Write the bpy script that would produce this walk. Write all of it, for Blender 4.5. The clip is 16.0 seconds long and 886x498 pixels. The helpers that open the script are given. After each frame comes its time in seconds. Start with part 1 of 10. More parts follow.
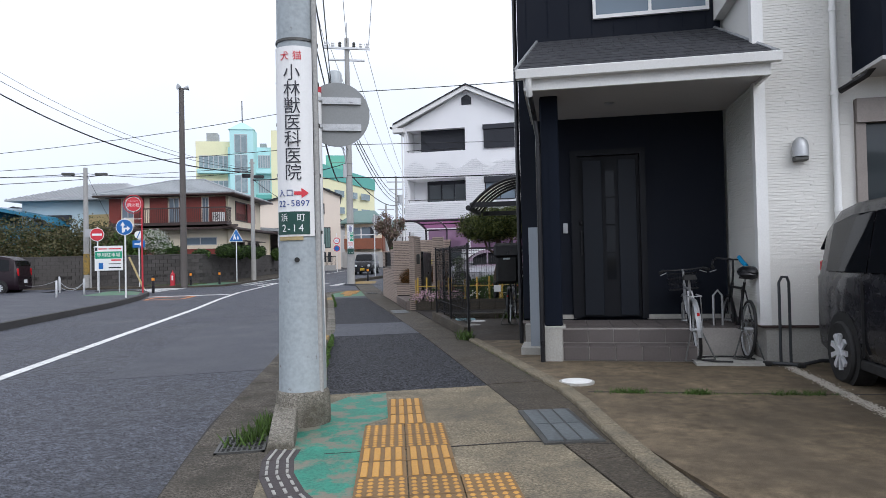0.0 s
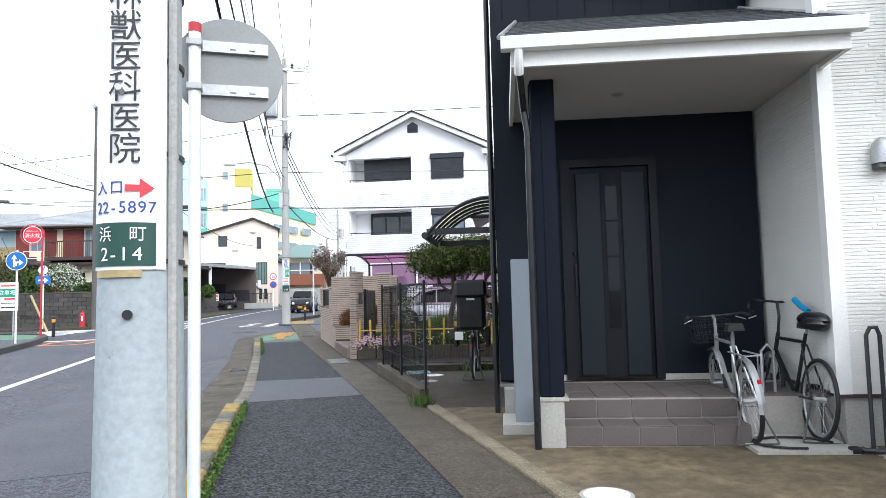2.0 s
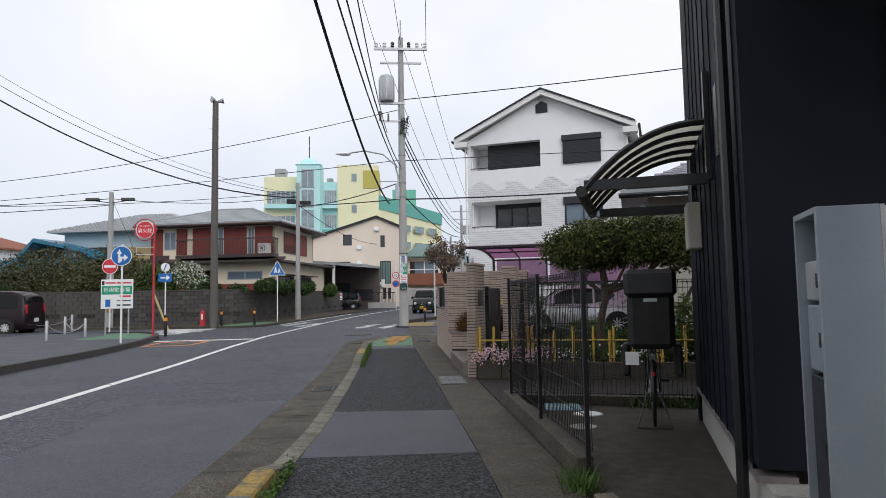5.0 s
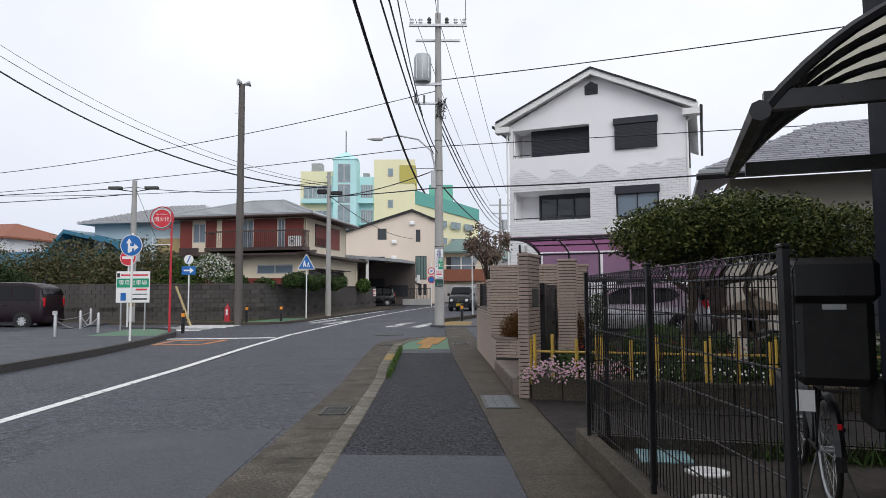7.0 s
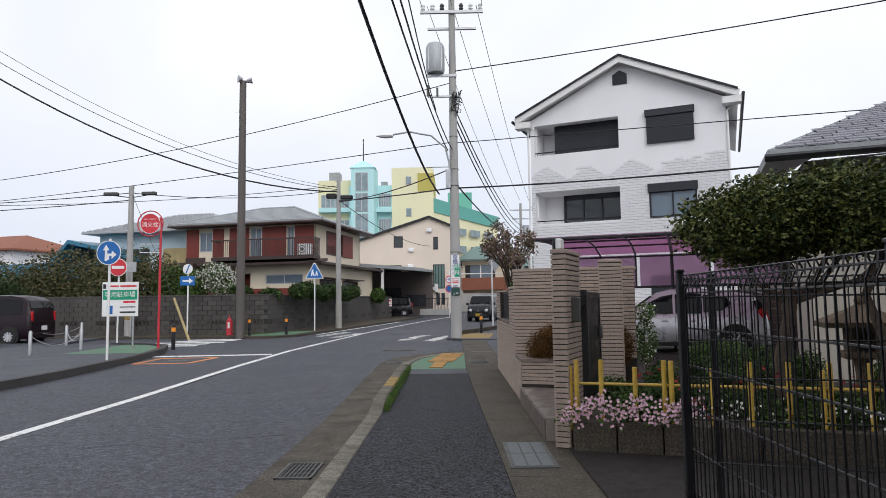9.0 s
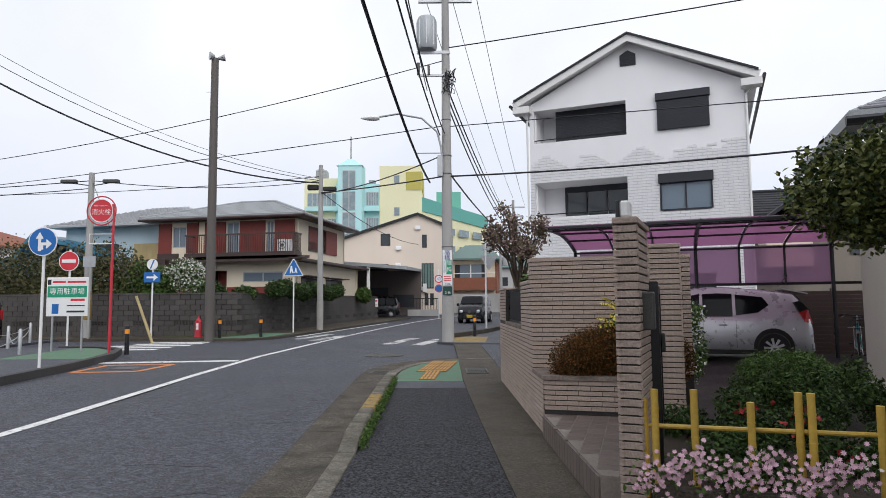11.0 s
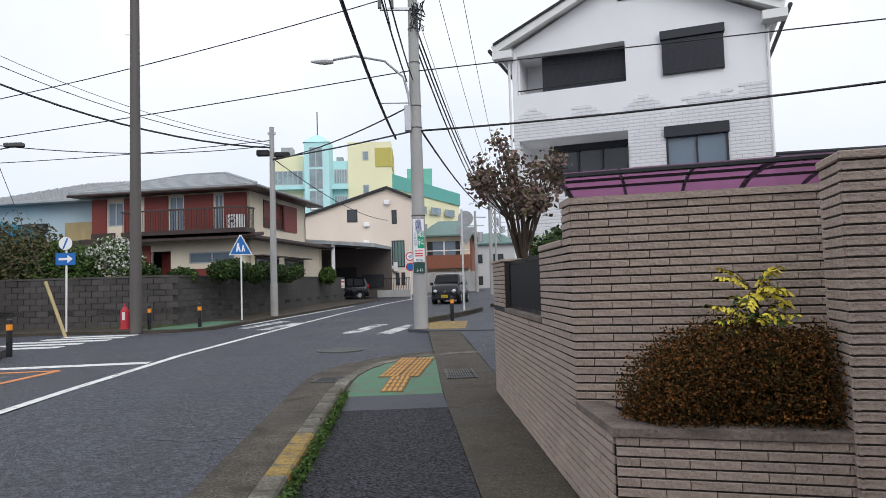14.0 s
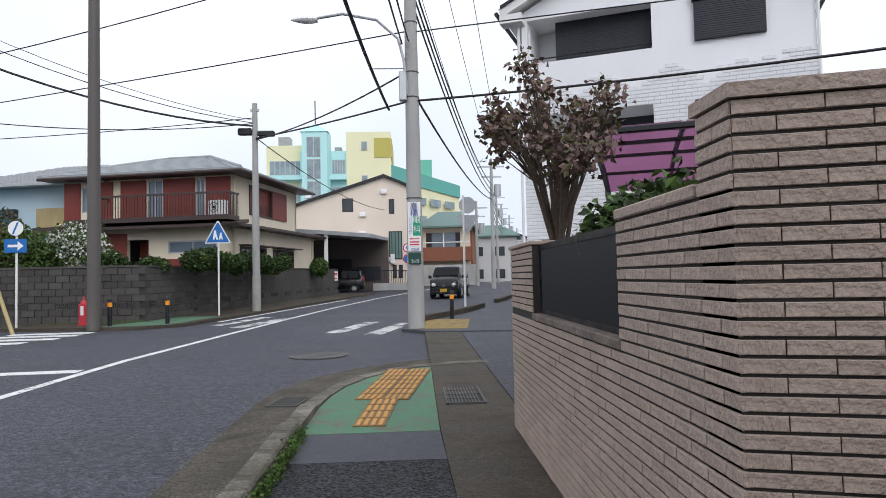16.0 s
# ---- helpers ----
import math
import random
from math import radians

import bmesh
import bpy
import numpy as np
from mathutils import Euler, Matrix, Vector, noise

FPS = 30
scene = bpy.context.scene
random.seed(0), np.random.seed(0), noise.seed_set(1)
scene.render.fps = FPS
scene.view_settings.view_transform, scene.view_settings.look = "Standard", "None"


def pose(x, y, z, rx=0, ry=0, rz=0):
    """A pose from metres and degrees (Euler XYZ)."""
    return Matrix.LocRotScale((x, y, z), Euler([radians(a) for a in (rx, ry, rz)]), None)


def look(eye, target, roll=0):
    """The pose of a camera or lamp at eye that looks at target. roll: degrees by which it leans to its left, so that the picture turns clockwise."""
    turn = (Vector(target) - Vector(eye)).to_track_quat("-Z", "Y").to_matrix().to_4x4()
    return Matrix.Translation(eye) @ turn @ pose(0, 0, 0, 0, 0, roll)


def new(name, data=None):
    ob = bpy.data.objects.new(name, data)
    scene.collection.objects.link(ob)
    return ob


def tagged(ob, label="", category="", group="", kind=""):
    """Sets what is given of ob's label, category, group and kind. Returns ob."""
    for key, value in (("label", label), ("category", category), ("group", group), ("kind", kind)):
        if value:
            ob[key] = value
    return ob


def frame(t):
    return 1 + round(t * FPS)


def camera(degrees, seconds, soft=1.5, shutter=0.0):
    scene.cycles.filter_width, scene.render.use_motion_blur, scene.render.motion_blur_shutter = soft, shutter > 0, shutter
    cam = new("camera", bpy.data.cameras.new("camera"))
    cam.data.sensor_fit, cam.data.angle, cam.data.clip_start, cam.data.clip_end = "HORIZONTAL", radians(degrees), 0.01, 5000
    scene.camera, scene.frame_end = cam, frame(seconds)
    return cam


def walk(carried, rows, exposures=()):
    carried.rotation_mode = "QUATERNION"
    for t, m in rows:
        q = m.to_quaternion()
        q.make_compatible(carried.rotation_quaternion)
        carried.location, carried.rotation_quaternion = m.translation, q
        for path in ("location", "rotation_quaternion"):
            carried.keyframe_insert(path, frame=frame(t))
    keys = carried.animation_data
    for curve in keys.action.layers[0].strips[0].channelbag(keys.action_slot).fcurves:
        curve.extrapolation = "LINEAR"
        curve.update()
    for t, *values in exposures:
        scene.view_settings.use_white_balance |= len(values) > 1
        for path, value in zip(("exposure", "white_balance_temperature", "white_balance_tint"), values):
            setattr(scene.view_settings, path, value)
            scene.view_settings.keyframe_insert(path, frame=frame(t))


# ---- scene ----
cam = camera(68.7, 16.0, soft=0.85)
METRES, EYE, TILT, LEAN, TURN = 17.9, 1.27, 0.0, 0.0, -10.1
ROWS = [
    (0.0, 0.0, 0.0, 0.0, 0.02, 0.96, 1.27),
    (0.5, 0.0027, 0.031, 0.0017, -6.31, 1.12, -0.4),
    (1.0, -0.0006, 0.0634, 0.003, -7.91, 1.43, 0.01),
    (1.5, -0.0019, 0.0959, 0.004, -7.28, 2.68, 0.72),
    (2.0, -0.005, 0.1259, 0.0042, -5.04, 4.0, 1.41),
    (2.5, -0.0036, 0.1559, 0.0029, -0.92, 3.04, 2.22),
    (3.0, -0.0052, 0.1865, 0.0034, 1.89, 3.5, 2.02),
    (3.5, -0.0037, 0.2185, 0.002, 3.27, 4.47, 1.81),
    (4.0, -0.0028, 0.2504, 0.0027, 3.81, 4.27, 1.31),
    (4.5, -0.0021, 0.2823, 0.0024, 4.08, 4.59, 1.17),
    (5.0, -0.0065, 0.3128, 0.0029, 6.06, 4.28, 1.01),
    (7.5, -0.0289, 0.4617, 0.005, 9.25, 4.01, 0.31),
    (8.0, -0.0306, 0.4912, 0.0058, 9.23, 4.23, 0.54),
    (8.5, -0.0358, 0.5218, 0.0061, 11.29, 4.12, 0.37),
    (9.0, -0.0382, 0.5527, 0.0058, 11.03, 4.84, 0.8),
    (11.5, -0.075, 0.7027, 0.0043, 9.57, 4.91, 0.45),
    (12.0, -0.082, 0.7332, 0.0042, 9.16, 4.36, 0.65),
    (12.5, -0.0869, 0.7651, 0.0046, 9.16, 3.68, 1.31),
    (13.0, -0.0917, 0.7973, 0.0047, 9.08, 2.98, 1.42),
    (13.5, -0.0932, 0.8296, 0.0058, 8.17, 3.15, 1.81),
    (14.0, -0.0977, 0.8621, 0.0053, 7.54, 3.03, 1.67),
    (14.5, -0.0987, 0.8955, 0.0056, 6.69, 3.0, 1.7),
    (15.0, -0.1041, 0.9269, 0.0057, 6.56, 2.73, 1.38),
    (15.5, -0.1066, 0.9562, 0.005, 5.79, 2.53, 1.32),
    (16.0, -0.1139, 0.9883, 0.0052, 7.48, 2.42, 1.27),
]
walk(cam, [(t, pose(0, 0, EYE, TILT, LEAN, TURN) @ pose(METRES * x, METRES * y, METRES * z, 90 + pitch, roll, yaw)) for t, x, y, z, yaw, pitch, roll in ROWS],
     exposures=[(0, 0.28, 6040, 13), (0.25, 0.74, 6040, 13), (0.5, 1.25, 5990, 12.5), (1.0, 1.76, 6040, 12), (1.5, 1.78, 6040, 11), (2.0, 1.15, 6090, 10), (2.5, 0.72, 6090, 10), (3.0, 0.42, 6140, 11),
                (3.5, 0.18, 6340, 11), (5.0, 0.03, 6390, 12), (9.0, 0.09, 6390, 13), (11.5, 0.08, 6370, 13), (14.0, 0.14, 6280, 12), (16.0, 0.2, 6240, 12)])

# ---- light ----
world = bpy.data.worlds.new("sky")
scene.world = world
world.use_nodes = True
wn, wl = world.node_tree.nodes, world.node_tree.links
wn.clear()
w_out, w_bg = wn.new("ShaderNodeOutputWorld"), wn.new("ShaderNodeBackground")
w_sky, w_mix, w_noise, w_ramp = wn.new("ShaderNodeTexSky"), wn.new("ShaderNodeMix"), wn.new("ShaderNodeTexNoise"), wn.new("ShaderNodeValToRGB")
w_sky.sky_type, w_sky.sun_disc = "NISHITA", False
w_sky.sun_elevation, w_sky.sun_rotation = radians(37), radians(198)
w_noise.inputs["Scale"].default_value, w_noise.inputs["Detail"].default_value = 2.2, 5.0
w_ramp.color_ramp.elements[0].position, w_ramp.color_ramp.elements[0].color = 0.30, (8.3, 8.8, 9.4, 1)
w_ramp.color_ramp.elements[1].position, w_ramp.color_ramp.elements[1].color = 0.66, (10.5, 10.6, 10.8, 1)
w_mix.data_type = "RGBA"
w_mix.inputs["Factor"].default_value = 0.94
wl.new(w_noise.outputs["Fac"], w_ramp.inputs["Fac"])
wl.new(w_sky.outputs["Color"], w_mix.inputs[6])
wl.new(w_ramp.outputs["Color"], w_mix.inputs[7])
w_tc, w_sep, w_map, w_low = wn.new("ShaderNodeTexCoord"), wn.new("ShaderNodeSeparateXYZ"), wn.new("ShaderNodeMapRange"), wn.new("ShaderNodeMix")
w_low.data_type = "RGBA"
w_low.inputs[7].default_value = (6.6, 7.25, 8.15, 1)
w_map.inputs["From Min"].default_value, w_map.inputs["From Max"].default_value = 0.34, 0.06
w_map.inputs["To Max"].default_value = 0.75
wl.new(w_tc.outputs["Generated"], w_sep.inputs["Vector"])
wl.new(w_sep.outputs["Z"], w_map.inputs["Value"])
wl.new(w_map.outputs["Result"], w_low.inputs["Factor"])
wl.new(w_mix.outputs[2], w_low.inputs[6])
wl.new(w_low.outputs[2], w_bg.inputs["Color"])
w_bg.inputs["Strength"].default_value = 0.1
wl.new(w_bg.outputs["Background"], w_out.inputs["Surface"])
sun = new("sun", bpy.data.lights.new("sun", "SUN"))
sun.data.energy, sun.data.angle, sun.data.color = 1.1, radians(40), (1.0, 0.985, 0.96)
sun.matrix_world = look((0, 0, 38), (-16, 48, 0))

# ---- materials ----
MATS = {}


def material(name, color, rough=0.7, metal=0.0, vary=0.15, scale=6.0, fine=60.0, bump=0.15, spec=0.5, coat=0.0, rnd=0.0, island=0.0, streak=0.0, grain=1.0, stones=0.0, speck=0.5, worn=None):
    """A surface with stains at one scale, grain at a finer one, and relief from the grain."""
    if name in MATS:
        return MATS[name]
    m = bpy.data.materials.new(name)
    m.use_nodes = True
    n, l = m.node_tree.nodes, m.node_tree.links
    b = n["Principled BSDF"]
    b.inputs["Metallic"].default_value = metal
    b.inputs["Specular IOR Level"].default_value = spec
    b.inputs["Coat Weight"].default_value = coat
    b.inputs["Coat Roughness"].default_value = 0.04
    tc = n.new("ShaderNodeTexCoord")
    big, small = n.new("ShaderNodeTexNoise"), n.new("ShaderNodeTexNoise")
    big.inputs["Scale"].default_value, big.inputs["Detail"].default_value = scale, 6
    small.inputs["Scale"].default_value, small.inputs["Detail"].default_value = fine, 3
    mp = n.new("ShaderNodeMapping")
    mp.inputs["Scale"].default_value = (1, 1, 1 - 0.85 * streak)
    l.new(tc.outputs["Object"], mp.inputs["Vector"])
    l.new(mp.outputs["Vector"], big.inputs["Vector"])
    l.new(tc.outputs["Object"], small.inputs["Vector"])
    ad = n.new("ShaderNodeMath")
    ad.operation = "ADD"
    l.new(big.outputs["Fac"], ad.inputs[0])
    if grain == 1.0:
        l.new(small.outputs["Fac"], ad.inputs[1])
    else:
        gk = n.new("ShaderNodeMath")
        gk.operation, gk.inputs[1].default_value, gk.inputs[2].default_value = "MULTIPLY_ADD", grain, 0.5 - 0.5 * grain
        l.new(small.outputs["Fac"], gk.inputs[0])
        l.new(gk.outputs[0], ad.inputs[1])
    value = ad.outputs[0]
    if rnd:
        oi = n.new("ShaderNodeObjectInfo")
        k = n.new("ShaderNodeMath")
        k.operation, k.inputs[1].default_value = "MULTIPLY_ADD", rnd
        l.new(oi.outputs["Random"], k.inputs[0])
        l.new(value, k.inputs[2])
        value = k.outputs[0]
    if island:
        ge = n.new("ShaderNodeNewGeometry")
        k = n.new("ShaderNodeMath")
        k.operation, k.inputs[1].default_value = "MULTIPLY_ADD", island
        l.new(ge.outputs["Random Per Island"], k.inputs[0])
        l.new(value, k.inputs[2])
        value = k.outputs[0]
    mr = n.new("ShaderNodeMapRange")
    mr.inputs["From Min"].default_value, mr.inputs["From Max"].default_value = 0.55, 1.45 + rnd + island
    mr.inputs["To Min"].default_value, mr.inputs["To Max"].default_value = 1 - vary, 1 + vary
    l.new(value, mr.inputs["Value"])
    mu = n.new("ShaderNodeMix")
    mu.data_type, mu.blend_type = "RGBA", "MULTIPLY"
    mu.inputs["Factor"].default_value = 1.0
    mu.inputs[6].default_value = (*color, 1)
    l.new(mr.outputs["Result"], mu.inputs[7])
    tone = mu.outputs[2]
    if stones:
        vo = n.new("ShaderNodeTexVoronoi")
        vo.inputs["Scale"].default_value = stones
        l.new(tc.outputs["Object"], vo.inputs["Vector"])
        vs_ = n.new("ShaderNodeSeparateColor")
        l.new(vo.outputs["Color"], vs_.inputs["Color"])
        vr = n.new("ShaderNodeMapRange")
        vr.inputs["To Min"].default_value, vr.inputs["To Max"].default_value = 1 - speck, 1 + speck
        l.new(vs_.outputs["Red"], vr.inputs["Value"])
        vm = n.new("ShaderNodeMix")
        vm.data_type, vm.blend_type = "RGBA", "MULTIPLY"
        vm.inputs["Factor"].default_value = 1.0
        l.new(tone, vm.inputs[6])
        l.new(vr.outputs["Result"], vm.inputs[7])
        tone = vm.outputs[2]
    if worn:
        wno, wra, wmx = n.new("ShaderNodeTexNoise"), n.new("ShaderNodeMapRange"), n.new("ShaderNodeMix")
        wno.inputs["Scale"].default_value, wno.inputs["Detail"].default_value, wno.inputs["Roughness"].default_value = worn[2], 10, 0.68
        wra.inputs["From Min"].default_value, wra.inputs["From Max"].default_value = worn[1] - worn[3], worn[1] + worn[3]
        wmx.data_type = "RGBA"
        l.new(tc.outputs["Object"], wno.inputs["Vector"])
        l.new(wno.outputs["Fac"], wra.inputs["Value"])
        l.new(wra.outputs["Result"], wmx.inputs["Factor"])
        l.new(tone, wmx.inputs[6])
        wmx.inputs[7].default_value = (*worn[0], 1)
        tone = wmx.outputs[2]
    l.new(tone, b.inputs["Base Color"])
    rr = n.new("ShaderNodeMapRange")
    rr.inputs["From Min"].default_value, rr.inputs["From Max"].default_value = 0.3, 0.7
    rr.inputs["To Min"].default_value, rr.inputs["To Max"].default_value = max(0.02, rough - 0.1), min(1, rough + 0.1)
    l.new(big.outputs["Fac"], rr.inputs["Value"])
    l.new(rr.outputs["Result"], b.inputs["Roughness"])
    if bump:
        bu = n.new("ShaderNodeBump")
        bu.inputs["Strength"].default_value, bu.inputs["Distance"].default_value = bump, 0.01
        l.new(vo.outputs["Distance"] if stones else small.outputs["Fac"], bu.inputs["Height"])
        l.new(bu.outputs["Normal"], b.inputs["Normal"])
    MATS[name] = m
    return m


def glass(name, color, rough=0.05, clear=0.25):
    """Window glass in front of a dark room: mirror-like, partly see-through."""
    m = bpy.data.materials.new(name)
    m.use_nodes = True
    n, l = m.node_tree.nodes, m.node_tree.links
    b = n["Principled BSDF"]
    b.inputs["Base Color"].default_value = (*color, 1)
    b.inputs["Roughness"].default_value = rough
    b.inputs["Transmission Weight"].default_value = clear
    b.inputs["IOR"].default_value = 1.5
    return m


ASPHALT = material("road asphalt", (0.056, 0.059, 0.073), 0.62, vary=0.6, scale=0.5, fine=14, bump=0.8, grain=1.7, stones=80, speck=0.85, spec=0.35)
WALK = material("coarse pavement asphalt", (0.042, 0.043, 0.049), 0.75, spec=0.2, vary=0.6, scale=1.3, fine=40, bump=1.3, grain=1.9, stones=70, speck=1.0)
BAND = material("smooth pavement asphalt", (0.068, 0.071, 0.084), 0.65, spec=0.3, vary=0.32, scale=1.2, fine=80, bump=0.4, grain=1.6, stones=110, speck=0.4)
CONC = material("weathered concrete", (0.23, 0.195, 0.135), 0.85, spec=0.2, vary=0.5, scale=1.4, fine=60, bump=0.4, grain=1.6, stones=120, speck=0.3, worn=((0.1, 0.09, 0.072), 0.56, 1.7, 0.14))
WETCONC = material("damp mossy concrete", (0.078, 0.065, 0.049), 0.7, spec=0.25, worn=((0.045, 0.04, 0.03), 0.58, 2.2, 0.12), vary=0.65, scale=1.1, fine=55, bump=0.5, grain=1.6, stones=110, speck=0.45)
LIGHTCONC = material("pale concrete", (0.36, 0.35, 0.32), 0.8, vary=0.25, scale=2.5, fine=50, bump=0.3)
POLECONC = material("utility pole concrete", (0.36, 0.355, 0.34), 0.75, vary=0.3, scale=2.0, fine=50, bump=0.2, streak=0.8)
BLOCKWALL = material("stained concrete block", (0.085, 0.079, 0.074), 0.9, spec=0.2, vary=0.65, scale=0.9, fine=25, bump=0.5, rnd=0.3, streak=0.6)
WHITELINE = material("worn white road paint", (0.7, 0.7, 0.68), 0.6, vary=0.3, scale=5, fine=60, bump=0.3, worn=((0.1, 0.1, 0.11), 0.61, 7.0, 0.04))
FADEDLINE = material("faded white road paint", (0.62, 0.62, 0.6), 0.65, vary=0.3, scale=5, fine=60, bump=0.3, worn=((0.09, 0.09, 0.1), 0.52, 3.0, 0.05))
ORANGELINE = material("worn orange road paint", (0.6, 0.22, 0.06), 0.65, vary=0.35, scale=4, fine=60, bump=0.3)
KERBCONC = material("worn grey kerb concrete", (0.2, 0.185, 0.155), 0.85, spec=0.2, vary=0.5, scale=2.2, fine=50, bump=0.5, rnd=0.5, grain=1.5, stones=110, speck=0.4, worn=((0.075, 0.068, 0.05), 0.55, 3.0, 0.12))
GUTTER = material("stained brown gutter concrete", (0.105, 0.092, 0.075), 0.85, spec=0.2, vary=0.6, scale=1.6, fine=50, bump=0.5, grain=1.7, stones=110, speck=0.55, worn=((0.05, 0.046, 0.036), 0.55, 2.4, 0.12))
KERBYEL = material("worn yellow kerb paint", (0.3, 0.195, 0.045), 0.8, vary=0.5, scale=5, fine=40, bump=0.4, worn=((0.11, 0.1, 0.075), 0.56, 7.0, 0.08))
GREENPAINT = material("worn green paving paint", (0.08, 0.19, 0.11), 0.75, vary=0.4, scale=2.5, fine=60, bump=0.4, worn=((0.13, 0.125, 0.09), 0.57, 4.0, 0.07))
TEALPAINT = material("worn teal paving paint", (0.035, 0.21, 0.145), 0.7, vary=0.5, scale=3.5, fine=60, bump=0.4, worn=((0.2, 0.185, 0.14), 0.53, 4.5, 0.05))
TACTILE = material("ochre tactile bar", (0.52, 0.275, 0.065), 0.75, vary=0.3, scale=3, fine=70, bump=0.3, rnd=0.4)
TACTBASE = material("grimy ochre tactile base", (0.2, 0.12, 0.05), 0.8, vary=0.4, scale=5, fine=70, bump=0.3, rnd=0.4)
MOSS = material("moss and weeds", (0.07, 0.13, 0.025), 0.9, vary=0.5, scale=9, fine=80, bump=0.3, island=0.8)
STEEL = material("galvanised steel", (0.45, 0.46, 0.47), 0.45, 0.7, vary=0.2, scale=6, fine=80, bump=0.1)
DARKSTEEL = material("dark grate steel", (0.1, 0.1, 0.095), 0.55, 0.6, vary=0.3, scale=6, fine=80, bump=0.2)
NAVY = material("navy metal siding", (0.009, 0.012, 0.02), 0.6, 0.0, spec=0.06, vary=0.15, scale=1.5, fine=60, bump=0.08)
NAVYWALL = material("dark entrance wall", (0.0105, 0.013, 0.02), 0.65, spec=0.12, vary=0.12, scale=2, fine=90, bump=0.1)
DOORPANEL = material("blue-grey door panel", (0.013, 0.016, 0.022), 0.42, spec=0.2, vary=0.1, scale=3, fine=120, bump=0.04, streak=0.5)
DOORMAT = material("dark door steel", (0.008, 0.009, 0.012), 0.45, 0.0, spec=0.2, vary=0.1, scale=3, fine=120, bump=0.05)
RENDERWHITE = material("white textured siding", (0.72, 0.71, 0.67), 0.8, vary=0.07, scale=2, fine=70, bump=0.25)
WHITEPAINT = material("white paint", (0.78, 0.78, 0.76), 0.5, vary=0.08, scale=3, fine=60, bump=0.05)
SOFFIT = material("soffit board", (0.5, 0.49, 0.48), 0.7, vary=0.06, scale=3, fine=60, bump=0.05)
SLATE = material("black roof shingle", (0.022, 0.023, 0.028), 0.75, vary=0.35, scale=4, fine=90, bump=0.4, island=0.6)
BLACK = material("black enamel", (0.012, 0.012, 0.014), 0.35, 0.1, vary=0.15, scale=5, fine=80, bump=0.05)
RUBBER = material("black rubber", (0.012, 0.012, 0.012), 0.7, vary=0.2, scale=8, fine=90, bump=0.2)
PORCHTILE = material("grey porch tile", (0.1, 0.085, 0.08), 0.6, vary=0.25, scale=4, fine=60, bump=0.2, rnd=0.5)
BRICK = material("grey-brown split tile", (0.385, 0.303, 0.252), 0.85, vary=0.25, scale=4, fine=55, bump=1.1, grain=1.2, rnd=0.35)
BRICKSTUFF = material("grey-brown split tile far", (0.385, 0.303, 0.252), 0.85, vary=0.25, scale=4, fine=55, bump=1.1, grain=1.2, island=0.35)
CAPTILE = material("grimy coping tile", (0.2, 0.16, 0.135), 0.85, vary=0.4, scale=4, fine=55, bump=0.8, grain=1.6, worn=((0.09, 0.075, 0.06), 0.55, 3.0, 0.12))
JOINT = material("dark recessed joint", (0.035, 0.03, 0.027), 0.9, vary=0.25, scale=5, fine=60, bump=0.3)
TERRA = material("brown terrace tile", (0.12, 0.092, 0.08), 0.55, vary=0.3, scale=4, fine=60, bump=0.2, rnd=0.9)
TILEWHITE = material("white glazed wall tile", (0.83, 0.83, 0.84), 0.5, vary=0.07, scale=1.2, fine=60, bump=0.1, island=0.2)
PLASTERWHITE = material("white plaster", (0.83, 0.83, 0.84), 0.75, vary=0.06, scale=0.8, fine=40, bump=0.12, streak=0.7)
SHUTTER = material("dark shutter", (0.016, 0.018, 0.026), 0.5, vary=0.2, scale=4, fine=60, bump=0.1)
PANE = glass("dark window glass", (0.05, 0.06, 0.065), 0.04, 0.2)
BLUEPANE = glass("bluish window glass", (0.2, 0.26, 0.32), 0.04, 0.2)
CURTAIN = material("pale curtain", (0.5, 0.52, 0.5), 0.9, vary=0.25, scale=14, fine=60, bump=0.3, streak=1.0)
CREAM = material("cream mortar wall", (0.76, 0.67, 0.52), 0.85, vary=0.12, scale=1.0, fine=40, bump=0.2, streak=0.7)
REDBOARD = material("red-brown shutter board", (0.2, 0.035, 0.025), 0.6, vary=0.3, scale=5, fine=50, bump=0.3, streak=-5)
BROWNMETAL = material("dark brown metal", (0.05, 0.03, 0.026), 0.5, vary=0.2, scale=5, fine=50, bump=0.1)
ROOFGREY = material("worn pale metal roof", (0.3, 0.32, 0.33), 0.5, vary=0.35, scale=2.5, fine=40, bump=0.3, streak=0.0)
BEIGE = material("beige mortar wall", (0.72, 0.62, 0.52), 0.85, vary=0.08, scale=0.6, fine=30, bump=0.15, streak=0.7)
YELLOW = material("pale yellow paint", (0.83, 0.8, 0.52), 0.8, vary=0.05, scale=0.15, fine=3, bump=0.05)
CYAN = material("pale cyan paint", (0.5, 0.8, 0.8), 0.8, vary=0.05, scale=0.15, fine=3, bump=0.05)
TEALROOF = material("teal roof band", (0.13, 0.42, 0.36), 0.7, vary=0.08, scale=0.15, fine=3, bump=0.05)
PALEBLUE = material("pale blue siding", (0.45, 0.57, 0.63), 0.8, vary=0.08, scale=1, fine=30, bump=0.1)
BLUETILE = material("blue glazed roof tile", (0.02, 0.16, 0.26), 0.35, vary=0.3, scale=2, fine=20, bump=0.3)
BRICKRED = material("red brick cladding", (0.26, 0.1, 0.06), 0.85, vary=0.2, scale=3, fine=30, bump=0.2)
